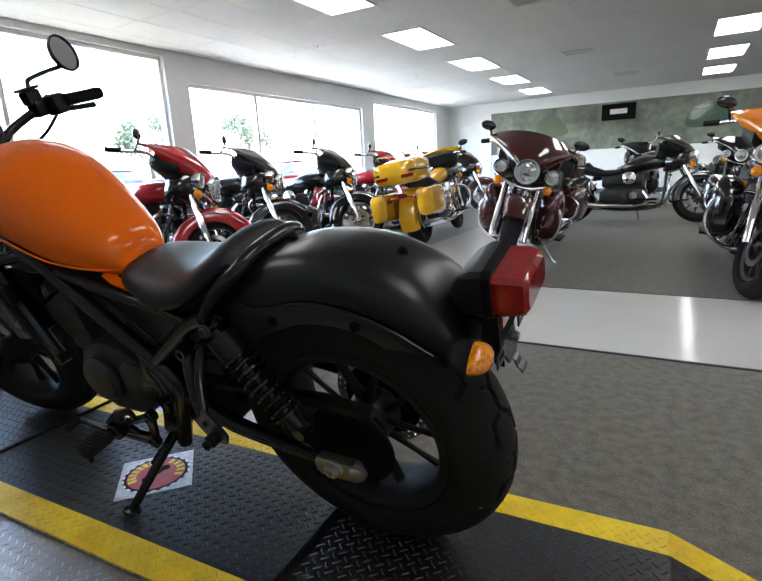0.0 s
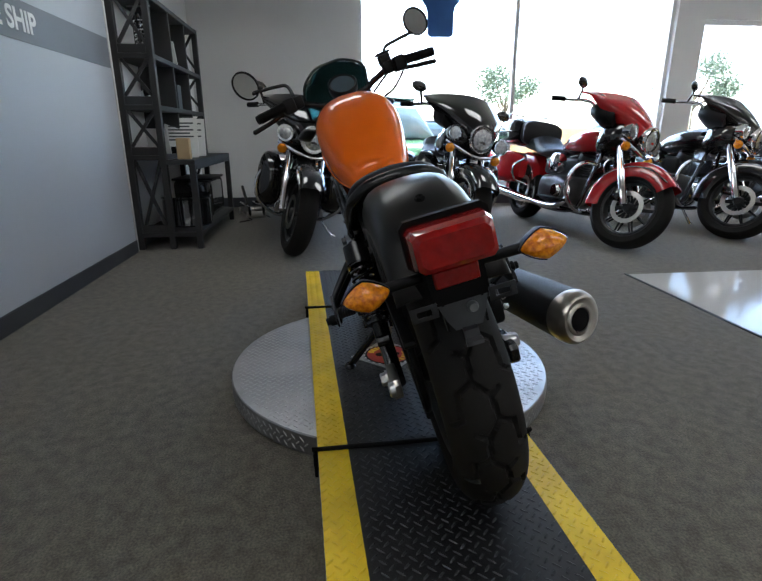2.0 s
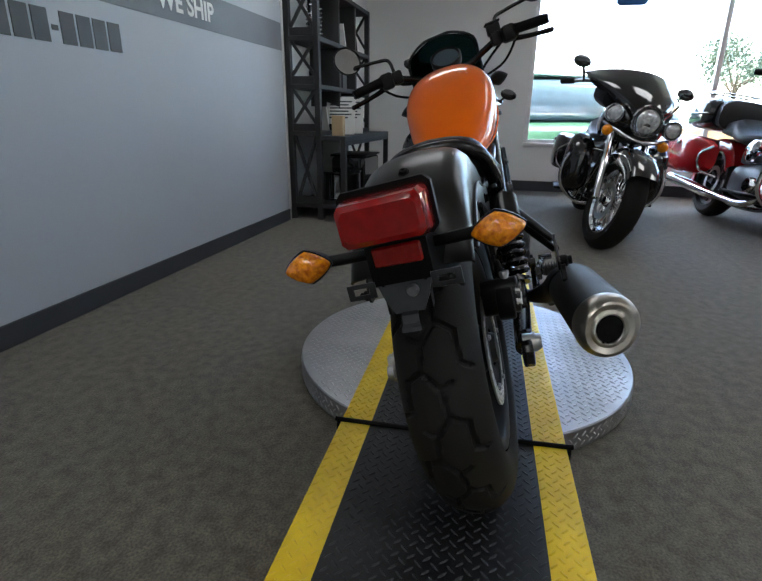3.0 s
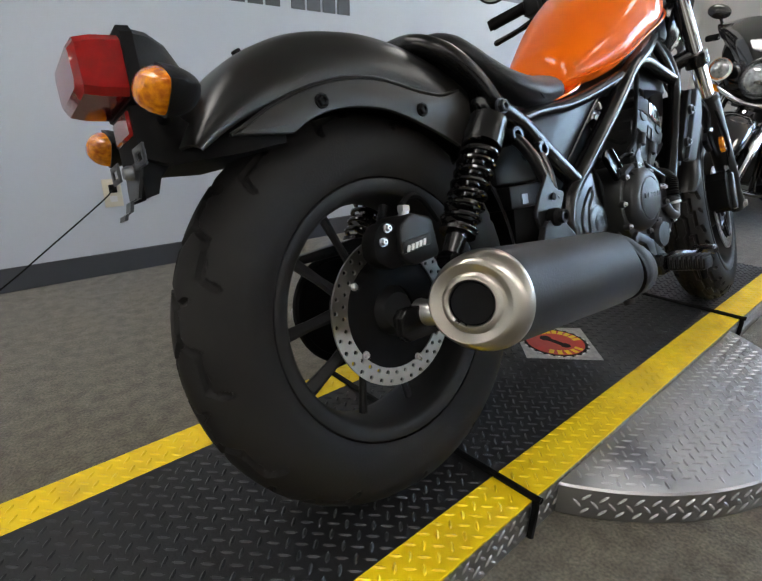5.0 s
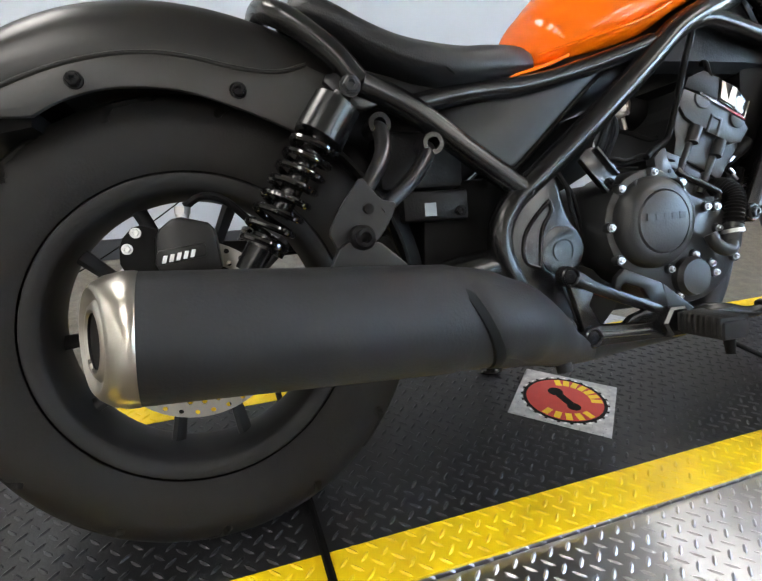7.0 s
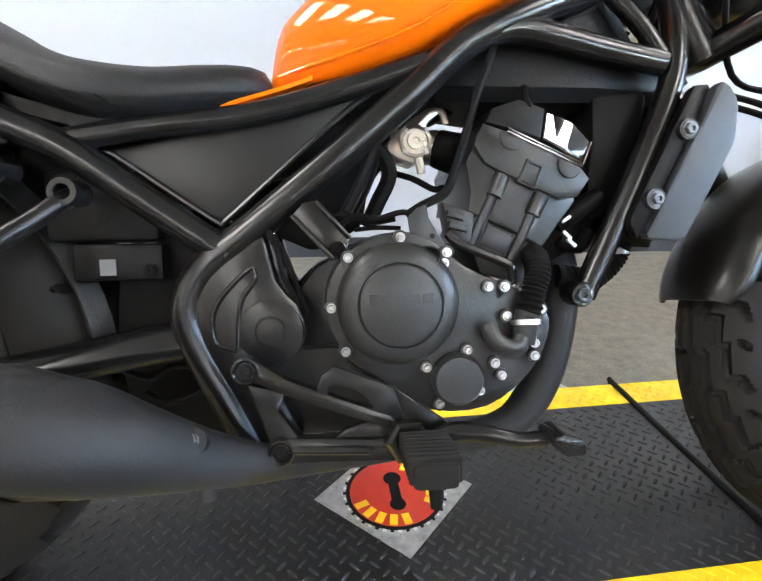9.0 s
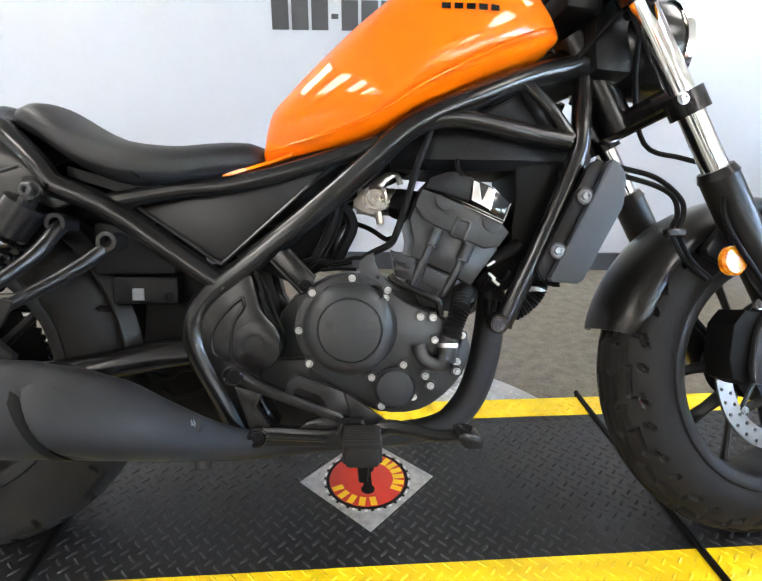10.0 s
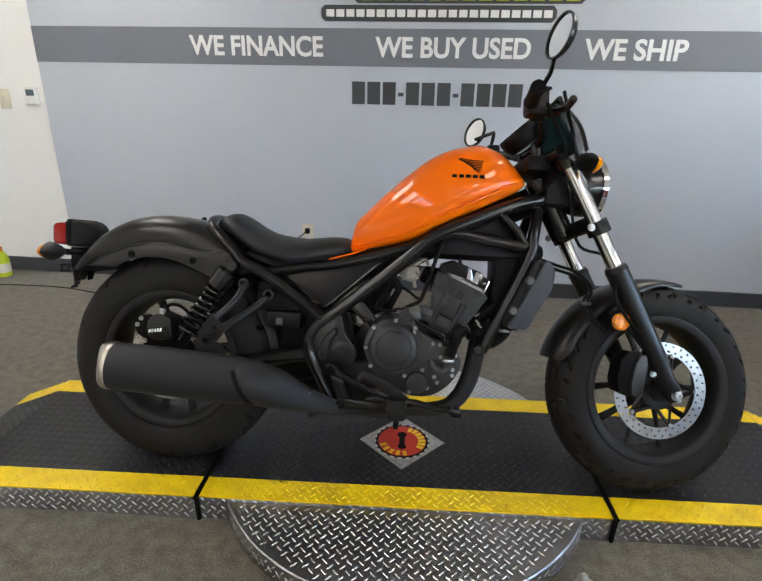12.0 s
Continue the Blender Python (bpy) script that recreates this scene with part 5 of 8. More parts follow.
hero("cylinder", join(prism([(0.845, 0.512), (0.832, 0.478), (0.848, 0.440), (0.905, 0.425), (0.934, 0.446), (0.927, 0.474), (0.897, 0.487)], -0.096, 0.085, 0.002),
                      prism([(0.856, 0.500), (0.846, 0.478), (0.880, 0.462), (0.890, 0.484)], -0.0985, -0.094, 0.0015)), "engine", "dark painted cylinder block", parent=eng, smooth=25)
hero("cylinder_head", join(prism([(0.839, 0.600), (0.828, 0.576), (0.835, 0.542), (0.831, 0.518), (0.880, 0.497), (0.927, 0.471), (0.938, 0.487), (0.968, 0.527), (0.968, 0.570), (0.880, 0.610)], -0.100, 0.090, 0.0025, 2),
                           prism([(0.848, 0.622), (0.839, 0.606), (0.837, 0.596), (0.850, 0.575), (0.866, 0.566), (0.890, 0.556), (0.917, 0.543), (0.946, 0.530), (0.969, 0.533), (0.985, 0.555), (0.973, 0.569), (0.891, 0.607), (0.873, 0.614)], HT, 0.088, 0.0025, 2)), "engine", "dark painted cylinder head", parent=eng, smooth=25)
hero("plug_recess", pierced([(0.890, 0.551), (0.903, 0.580), (0.926, 0.572), (0.917, 0.541)], [(0.896, 0.552), (0.906, 0.574), (0.920, 0.569), (0.912, 0.545)], HT - 0.0025, HT + 0.004, 0.0012), "engine", "raised edge of the plug recess", parent=eng, smooth=25)
for (ax1, az1), (ax2, az2), (ax3, az3) in (((0.873, 0.560), (0.862, 0.535), (0.832, 0.470)), ((0.923, 0.536), (0.911, 0.511), (0.884, 0.452))):
    hero("stud_sleeve", tube([(ax1, HT + 0.001, az1), (ax2, HT + 0.001, az2)], 0.0098, 16, 1), "engine", "", parent=eng, smooth=30)
    hero("stud_rib", tube([(ax2, HT + 0.006, az2), (ax3, HT + 0.008, az3)], 0.0066, 14, 1), "engine", "", parent=eng, smooth=30)
    hero("stud_rib", tube([(ax2 - 0.010, HT + 0.009, az2 - 0.006), (ax3 - 0.010, HT + 0.010, az3 + 0.002)], 0.0028, 8, 1), "engine", "", parent=eng, smooth=30)
hero("cylinder_joint", tube([(0.831, -0.0998, 0.5165), (0.880, -0.0998, 0.4955), (0.926, -0.0998, 0.4705)], 0.0016, 6, 1), "rubber", "", parent=eng)
for bx, bz in ((0.8845, 0.606), (0.9585, 0.5725)):
    half_disc = [(bx + 0.0165 * math.cos(radians(q)), bz + 0.0165 * math.sin(radians(q))) for q in range(156, 337, 15)]
    hero("head_boss", prism(half_disc, HT - 0.0030, HT + 0.004, 0.001), "engine", "", parent=eng, smooth=25)
hero("head_cover", prism([(0.852, 0.624), (0.860, 0.640), (0.894, 0.651), (0.927, 0.640), (0.922, 0.604), (0.891, 0.614)], -0.103, 0.088, 0.002, 2), "plastic", "black head cover", parent=eng, smooth=25)
hero("head_trim", prism([(0.927, 0.638), (0.961, 0.625), (0.986, 0.600), (0.975, 0.575), (0.923, 0.604)], -0.104, 0.088, 0.003, 2), "gloss_spring", "gloss black head cover end", parent=eng, smooth=25)
# A chrome facet stands for the white reflection on the gloss black end.
hero("reflection_facet", prism([(0.9285, 0.635), (0.9365, 0.632), (0.941, 0.604), (0.951, 0.626), (0.962, 0.621), (0.955, 0.590), (0.9245, 0.605)], -0.1055, -0.100, 0.001), "chrome", "chrome facet set as a reflection", parent=eng, smooth=20)
hero("trim_line", tube([(0.878, HT - 0.001, 0.6125), (0.974, HT - 0.001, 0.5700)], 0.0017, 6, 1), "chrome", "bright trim line", parent=eng)
hero("trim_line", tube([(0.880, HT + 0.001, 0.6165), (0.974, HT + 0.001, 0.5745)], 0.0011, 6, 1), "chrome", "", parent=eng)
hero("trim_line", tube([(0.9865, -0.1045, 0.600), (0.9760, -0.1045, 0.5725)], 0.0016, 6, 1), "chrome", "", parent=eng)
hero("head_sensor", join(prism([(0.798, 0.528), (0.838, 0.514), (0.834, 0.478), (0.806, 0.486)], -0.104, -0.070, 0.002), prism([(0.803, 0.518), (0.824, 0.512), (0.822, 0.505), (0.801, 0.511)], -0.112, -0.100, 0.0015), prism([(0.806, 0.505), (0.828, 0.498), (0.826, 0.491), (0.804, 0.497)], -0.112, -0.100, 0.0015)), "engine", "", parent=eng, smooth=25)
hero("tensioner_plate", prism([(0.749, 0.508), (0.760, 0.519), (0.771, 0.523), (0.773, 0.508), (0.783, 0.490), (0.801, 0.466), (0.788, 0.457), (0.754, 0.474)], -0.143, -0.138, 0.001), "engine", "dark bracket plate with two black discs for holes", parent=eng, smooth=25)
for bx, bz in ((0.777, 0.487), (0.764, 0.481)):
    # Black disc on the whole plate, coloured as the dark inside of a hole.
    hero("hole_shade_disc", moved(lathe([(0, 0), (0.0032, 0), (0.0032, -0.001), (0, -0.001)], 14), Matrix.Translation((bx, -0.1428, bz))), "rubber", "", parent=eng)
hero("oil_pipe", tube([(0.796, -0.138, 0.489), (0.808, -0.142, 0.478), (0.861, -0.145, 0.455), (0.870, -0.145, 0.447), (0.872, -0.142, 0.430)], 0.0056, 12, 4), "satin_black", "", parent=eng)
hero("water_housing", join(prism([(0.985, 0.527), (1.006, 0.562), (1.020, 0.530), (1.004, 0.480), (0.951, 0.450), (0.940, 0.476)], -0.070, 0.060, 0.004), tube([(0.955, -0.076, 0.500), (0.985, -0.082, 0.520), (1.010, -0.080, 0.535)], 0.013, 12, 3), tube([(0.958, -0.078, 0.478), (0.985, -0.080, 0.470), (1.00, -0.075, 0.490)], 0.009, 10, 3)), "rubber", "black coolant housing ahead of the cylinder", parent=eng)
for bx, bz, q in ((0.960, 0.506, 35), (0.962, 0.486, -40), (0.968, 0.476, -40)):
    hero("hose_clamp", moved(box(-0.0075, 0.0075, -0.002, 0.002, -0.0024, 0.0024, 0.0008), Matrix.Translation((bx, -0.094, bz)) @ Matrix.Rotation(radians(-q), 4, "Y")), "bolt", "", parent=eng)
tb = hero("throttle_body", join(prism(chamfered([(0.735, 0.607), (0.770, 0.640), (0.799, 0.660), (0.816, 0.655), (0.792, 0.636), (0.786, 0.597), (0.780, 0.582), (0.745, 0.594)], 0.006), -0.038, 0.02, 0.004), tube([(0.81, -0.012, 0.609), (0.745, -0.012, 0.612)], 0.024, 18, 1),
                                tube([(0.780, -0.042, 0.590), (0.784, -0.044, 0.570)], 0.006, 8, 1), tube([(0.795, -0.03, 0.650), (0.812, -0.035, 0.652), (0.818, -0.035, 0.636)], 0.005, 8, 3)), "steel", "pale metal throttle body behind the cylinder")
hero("throttle_cap", moved(lathe([(0, -0.050), (0.021, -0.050), (0.021, -0.060), (0.0165, -0.062), (0.0155, -0.059), (0.0115, -0.059), (0.0105, -0.063), (0.005, -0.063), (0.004, -0.060), (0, -0.060)], 26), Matrix.Translation((0.776, 0.014, 0.612))), "steel", "round metal cap", parent=tb)
for k in range(4):
    hero("bolt", bolt(0.776 + 0.019 * math.cos(k * 1.57 + 0.78), -0.046, 0.612 + 0.019 * math.sin(k * 1.57 + 0.78), 0.0035, 0.004), "bolt", "", parent=tb)
hero("intake_boot", tube([(0.798, -0.015, 0.609), (0.812, -0.015, 0.607), (0.850, -0.01, 0.598)], [0.020, 0.026, 0.030], 18, 1), "rubber", "")
LOOM = [(0.716, -0.082, 0.598), (0.712, -0.088, 0.575), (0.700, -0.090, 0.545), (0.682, -0.090, 0.512)]
hero("wiring_loom", tube(LOOM, [0.011, 0.012, 0.012, 0.011], 14, 4, 0.6), "rubber", "ribbed black wiring loom")
for k in range(4):
    hero("loom_rib", tube([(x - 0.0085 + 0.0055 * k, y - 0.0075, z + 0.004 - 0.0028 * k) for x, y, z in LOOM], 0.0012, 6, 4), "plastic", "")
hero("air_box", loft([[(x, y, z) for y, z in chamfered([(-w, z0), (-w, z1), (w, z1), (w, z0)], 0.015)] for x, w, z0, z1 in ((0.80, 0.07, 0.66, 0.72), (0.87, 0.088, 0.655, 0.74), (1.0, 0.088, 0.655, 0.735), (1.10, 0.07, 0.655, 0.72), (1.14, 0.04, 0.665, 0.70))]), "plastic", "black air box under the tank")
hero("sensor_bracket", join(prism([(0.617, 0.510), (0.631, 0.526), (0.647, 0.529), (0.684, 0.487), (0.675, 0.463), (0.662, 0.460)], -0.138, -0.132, 0.0012), prism([(0.617, 0.510), (0.620, 0.513), (0.666, 0.464), (0.662, 0.460)], -0.144, -0.132, 0.0010), prism([(0.644, 0.527), (0.648, 0.529), (0.685, 0.488), (0.681, 0.485)], -0.144, -0.132, 0.0010)), "satin_black", "black channel-shaped bracket", smooth=25)
hero("bolt", bolt(0.669, -0.138, 0.474, 0.007, 0.006), "rubber")
for pts, r in (([(0.860, -0.112, 0.715), (0.852, -0.114, 0.690), (0.838, -0.116, 0.655), (0.822, -0.116, 0.600), (0.806, -0.116, 0.552), (0.796, -0.116, 0.536), (0.770, -0.118, 0.523), (0.752, -0.124, 0.512)], 0.0054),
               ([(0.716, -0.066, 0.600), (0.732, -0.070, 0.584), (0.737, -0.070, 0.562), (0.722, -0.068, 0.530), (0.708, -0.066, 0.500)], 0.0100),
               ([(0.660, -0.115, 0.509), (0.681, -0.118, 0.513), (0.709, -0.118, 0.504), (0.738, -0.115, 0.508)], 0.0032),
               ([(0.672, -0.112, 0.500), (0.690, -0.120, 0.512), (0.715, -0.122, 0.508), (0.742, -0.122, 0.515), (0.756, -0.124, 0.514)], 0.0034),
               ([(0.690, -0.11, 0.496), (0.715, -0.112, 0.498), (0.745, -0.112, 0.497)], 0.0028),
               ([(0.745, -0.05, 0.570), (0.768, -0.07, 0.560), (0.790, -0.09, 0.545), (0.800, -0.10, 0.546)], 0.0040),
               ([(0.590, -0.125, 0.497), (0.602, -0.130, 0.470), (0.606, -0.130, 0.445), (0.618, -0.125, 0.420), (0.628, -0.118, 0.385)], 0.0035),
               ([(0.596, -0.122, 0.492), (0.612, -0.128, 0.462), (0.622, -0.126, 0.430), (0.632, -0.118, 0.400)], 0.0028),
               ([(0.93, -0.03, 0.66), (0.905, -0.09, 0.668), (0.905, -0.10, 0.650), (0.912, -0.098, 0.640)], 0.0045)):
    hero("hose", tube(pts, r, 8, 5), "rubber", "")

# radiator
RM = Matrix.Translation((1.080, 0, 0.557)) @ Matrix.Rotation(radians(26.5), 4, "Y")
radi = hero("radiator", moved(box(-0.016, 0.026, -0.112, 0.112, -0.088, 0.108, 0.006, 2), RM), "rubber", "black radiator core")
for sg in (-1, 1):
    hero("radiator_cover", prism(chamfered([(1.124, 0.664), (1.136, 0.664), (1.152, 0.641), (1.149, 0.594), (1.088, 0.476), (1.036, 0.480), (1.052, 0.510), (1.106, 0.620)], 0.006), *sorted((sg * 0.124, sg * 0.142)), 0.004, 2), "rad", "blue-grey radiator side cover", parent=radi)
    hero("radiator_side", prism(chamfered([(1.100, 0.662), (1.122, 0.664), (1.104, 0.618), (1.050, 0.508), (1.034, 0.478), (1.022, 0.500)], 0.004), *sorted((sg * 0.116, sg * 0.132)), 0.003, 2), "plastic", "", parent=radi)
    for bx, bz in ((1.090, 0.609), (1.051, 0.527)):
        hero("bolt_boss", moved(lathe([(0, 0), (0.0125, 0), (0.0125, sg * 0.012), (0, sg * 0.012)], 18), Matrix.Translation((bx, sg * 0.128, bz))), "engine", "", parent=radi)
        hero("bolt", bolt(bx, sg * 0.139, bz, 0.0075, 0.007, sg), "bracket", "flanged bolt", parent=radi)
for i in range(18):
    hero("fin", moved(box(0.026, 0.030, -0.102, 0.102, -0.084 + i * 0.0105, -0.081 + i * 0.0105), RM), "rubber", "", parent=radi, smooth=0)
hero("radiator_hose", corrugated([(1.046, -0.07, 0.476), (1.040, -0.07, 0.458), (1.022, -0.07, 0.438), (0.997, -0.072, 0.426), (0.955, -0.075, 0.432)], 0.0165), "rubber", "ribbed black coolant hose")
hero("hose_clamp", moved(closed_lathe([(0.0165, -0.004), (0.0185, -0.004), (0.0185, 0.004), (0.0165, 0.004)], 20), Matrix.Translation((1.040, -0.07, 0.460)) @ Matrix.Rotation(radians(75), 4, "X")), "bolt", "steel clip")
for off, zz in ((0.0, 0.0), (0.010, 0.012)):
    hero("brake_line", tube([(1.120, -0.10, 0.655 + zz), (1.161, -0.118, 0.641 + zz), (1.209, -0.120, 0.627 + zz), (1.236 + off, -0.122, 0.609), (1.243 + off, -0.122, 0.583), (1.236 + off, -0.122, 0.556), (1.259 + off, -0.122, 0.513), (1.297 + off, -0.120, 0.482)], 0.0042, 8, 5), "rubber", "black brake hose")
hero("line_clip", box(1.226, 1.256, -0.130, -0.112, 0.548, 0.562, 0.003), "satin_black", "")
hero("inner_shroud", prism(chamfered([(1.000, 0.668), (1.075, 0.668), (1.070, 0.610), (1.025, 0.515), (1.000, 0.500), (0.996, 0.560), (1.002, 0.610)], 0.006), -0.078, 0.078, 0.004), "rubber", "black shroud behind the radiator", parent=radi)
hero("horn", lathe([(0, 0.0), (0.036, 0.0), (0.040, 0.02), (0.030, 0.03), (0, 0.03)], 24), "plastic", "round black horn").matrix_local = Matrix.Translation((1.075, 0.10, 0.60))

# exhaust
hero("exhaust_pipe", tube([(0.950, -0.015, 0.500), (0.972, -0.04, 0.460), (0.966, -0.065, 0.400), (0.950, -0.070, 0.320), (0.920, -0.075, 0.262), (0.868, -0.085, 0.232), (0.74, -0.100, 0.224), (0.660, -0.124, 0.226), (0.600, -0.150, 0.232)], [0.022, 0.024, 0.025, 0.025, 0.024, 0.021, 0.0185, 0.0180, 0.0185], 18, 5), "muffler", "matt black exhaust pipe")
MU = [Vector((0.606, -0.147, 0.231)), Vector((0.540, -0.186, 0.252)), Vector((0.480, -0.220, 0.281)), Vector((0.425, -0.242, 0.305)), Vector((0.380, -0.255, 0.320)), Vector((0.335, -0.262, 0.326))]
hero("exhaust_cone", tube(MU, [0.0185, 0.0265, 0.039, 0.052, 0.058, 0.0595], 36, 5), "muffler", "matt black exhaust cone", smooth=60)
ma, mb = Vector((0.352, -0.260, 0.325)), Vector((0.031, -0.288, 0.350))
mdir = (mb - ma).normalized()
muf = hero("muffler", tube([ma, ma + mdir * 0.015, mb], [0.058, 0.0610, 0.0610], 48, 1), "muffler", "matt black muffler can", smooth=60)
rot = Vector((-1, 0, 0)).rotation_difference(mdir).to_matrix().to_4x4()
tip = [(0.0610, 0.0), (0.0618, -0.003), (0.0614, -0.014), (0.0580, -0.027), (0.0520, -0.0365), (0.0475, -0.0400), (0.0455, -0.0395), (0.0410, -0.0365), (0.0365, -0.0350), (0.0345, -0.0370), (0.0318, -0.0392), (0.0282, -0.0395), (0.0262, -0.0370), (0.0255, 0.0)]


def slashed(b):
    """The open end faces a little outward."""
    for vtx in b.verts:
        vtx.co.x -= 0.37 * vtx.co.y * min(max(-vtx.co.x / 0.041, 0.0), 1.0)
    return b


hero("muffler_tip", moved(slashed(lathe(tip, 56, "x")), Matrix.Translation(mb) @ rot), "steel", "brushed steel muffler end cap", parent=muf, smooth=50)
hero("muffler_bore", moved(slashed(lathe([(0.0262, -0.036), (0.0250, -0.0380), (0.0247, 0.010), (0.0247, 0.070), (0.0, 0.071)], 36, "x")), Matrix.Translation(mb) @ rot), "rubber", "", parent=muf)
hero("inner_pipe", moved(closed_lathe([(0.0140, -0.022), (0.0165, -0.022), (0.0165, 0.068), (0.0140, 0.068)], 36), Matrix.Translation(mb) @ rot @ Matrix.Rotation(radians(-90), 4, "Z")), "fender", "dark inner pipe", parent=muf)


def sheared(b, x0, k, reach):
    """The joint runs forward towards its lower side."""
    for vtx in b.verts:
        vtx.co.x -= k * (vtx.co.z - 0.326) * min(max(1 - (vtx.co.x - x0) / reach, 0.0), 1.0)
    return b


hero("muffler_band", sheared(tube([(0.350, -0.2605, 0.3255), (0.358, -0.2595, 0.3250), (0.366, -0.2590, 0.3245)], [0.0620, 0.0632, 0.0605], 40, 1), 0.40, 0.55, 0.08), "rubber", "black clamp band", parent=muf)
hero("heat_shield", sheared(tube([(0.366, -0.2615, 0.3265), (0.372, -0.262, 0.328), (0.430, -0.248, 0.309), (0.485, -0.226, 0.284), (0.540, -0.190, 0.256), (0.612, -0.145, 0.230)], [0.0560, 0.0610, 0.0560, 0.042, 0.029, 0.0155], 28, 4, 0.9), 0.372, 0.55, 0.09), "muffler", "matt black heat shield", parent=muf, smooth=60)
SB = Matrix.Translation((0.520, -0.2235, 0.2885)) @ Matrix.Rotation(radians(-42), 4, "X")
hero("shield_bolt_seat", moved(lathe([(0.0175, 0.006), (0.0160, -0.003), (0.0120, -0.005), (0, -0.005)], 24), SB), "muffler", "", parent=muf)
hero("bolt", moved(bolt(0, -0.005, 0, 0.0075, 0.005), SB), "bracket", "", parent=muf)
hero("muffler_mount", prism(chamfered([(0.232, 0.420), (0.272, 0.422), (0.312, 0.385), (0.215, 0.385)], 0.008), -0.244, -0.232, 0.0015), "matt_black", "", smooth=20)
hero("drain_boss", tube([(0.528, -0.200, 0.250), (0.531, -0.206, 0.222)], 0.011, 14, 1), "muffler", "")

hero("lower_frame_plate", prism(chamfered([(0.560, 0.345), (0.675, 0.350), (0.735, 0.285), (0.690, 0.238), (0.600, 0.236)], 0.012), -0.080, -0.045, 0.004), "engine", "dark plate below the engine")
# rider controls at the feet
for sg in (-1, 1):
    y = sg * 0.168
    ya, yb = sorted((y - sg * 0.010, y + sg * 0.008))
    br = hero("footpeg_bracket", prism([(0.553, 0.350), (0.560, 0.360), (0.574, 0.360), (0.611, 0.335), (0.660, 0.314), (0.722, 0.290), (0.740, 0.272), (0.716, 0.275), (0.644, 0.303), (0.600, 0.320), (0.577, 0.332), (0.558, 0.333)], ya, yb, 0.0040, 2), "satin_black", "black forged footpeg bracket")
    hero("bracket_web", prism([(0.566, 0.332), (0.608, 0.320), (0.600, 0.301), (0.620, 0.271), (0.612, 0.262), (0.590, 0.262), (0.578, 0.298)], ya + 0.002, yb - 0.004, 0.003, 2), "satin_black", "", parent=br)
    hero("bracket_web", prism([(0.672, 0.276), (0.700, 0.284), (0.740, 0.276), (0.740, 0.262), (0.660, 0.266)], ya + 0.002, yb - 0.003, 0.003, 2), "satin_black", "", parent=br)
    hero("lower_arm", join(prism([(0.588, 0.254), (0.594, 0.267), (0.612, 0.270), (0.702, 0.264), (0.738, 0.268), (0.738, 0.236), (0.704, 0.238), (0.612, 0.240), (0.594, 0.242)], ya, yb, 0.0035, 2), tube([(0.614, y + sg * 0.007, 0.256), (0.700, y + sg * 0.007, 0.251)], 0.0055, 10, 1)), "satin_black", "", parent=br)
    hero("heel_plate", pierced([(0.638, 0.306), (0.646, 0.337), (0.660, 0.348), (0.727, 0.321), (0.738, 0.284)], [(0.653, 0.311), (0.655, 0.323), (0.661, 0.327), (0.691, 0.316), (0.703, 0.299)], *sorted((y - sg * 0.004, y + sg * 0.007)), 0.0022), "matt_black", "heel plate with an open slot", parent=br)
    hero("heel_plate", prism([(0.727, 0.322), (0.789, 0.276), (0.794, 0.256), (0.780, 0.246), (0.738, 0.262), (0.736, 0.286)], *sorted((y - sg * 0.006, y + sg * 0.006)), 0.0025, 2), "matt_black", "", parent=br)
    hero("peg_joint", moved(lathe([(0, -0.014), (0.024, -0.014), (0.026, -0.010), (0.026, 0.016), (0.022, 0.020), (0, 0.020)], 6), Matrix.Translation((0.741, y + sg * 0.004, 0.262)) @ Matrix.Diagonal((1, sg, 1, 1))), "satin_black", "six-sided peg joint", parent=br, smooth=20)
    for bx, bz in ((0.567, 0.346), (0.601, 0.254)):
        hero("bolt_seat", closed_lathe([(0.0100, -0.012), (0.0150, -0.012), (0.0150, 0.004), (0.0130, 0.006), (0.0108, 0.004), (0.0100, 0.002)], 22), "satin_black", "", parent=br).matrix_local = Matrix.Translation((bx, y + sg * 0.006, bz)) @ Matrix.Diagonal((1, sg, 1, 1))
        # Flat black head near the surface: the recess's shade is put into its colour.
        hero("bolt", bolt(bx, y + sg * 0.0070, bz, 0.0100, 0.0025, sg), "rubber", "", parent=br)
    peg = hero("footpeg", join(box(0.731, 0.777, min(sg * 0.196, sg * 0.272), max(sg * 0.196, sg * 0.272), 0.247, 0.274, 0.007, 2), tube([(0.760, y, 0.258), (0.755, sg * 0.200, 0.260)], 0.013, 14, 1)), "tyre", "ribbed rubber footpeg")
    for i in range(8):
        hero("rib", box(0.728, 0.780, sg * (0.200 + i * 0.0092) - 0.0024, sg * (0.200 + i * 0.0092) + 0.0024, 0.252, 0.2795, 0.002), "tyre", "", parent=peg)
    hero("peg_feeler", tube([(0.755, sg * 0.258, 0.246), (0.755, sg * 0.260, 0.226)], [0.008, 0.006], 10, 1), "rubber", "", parent=peg)
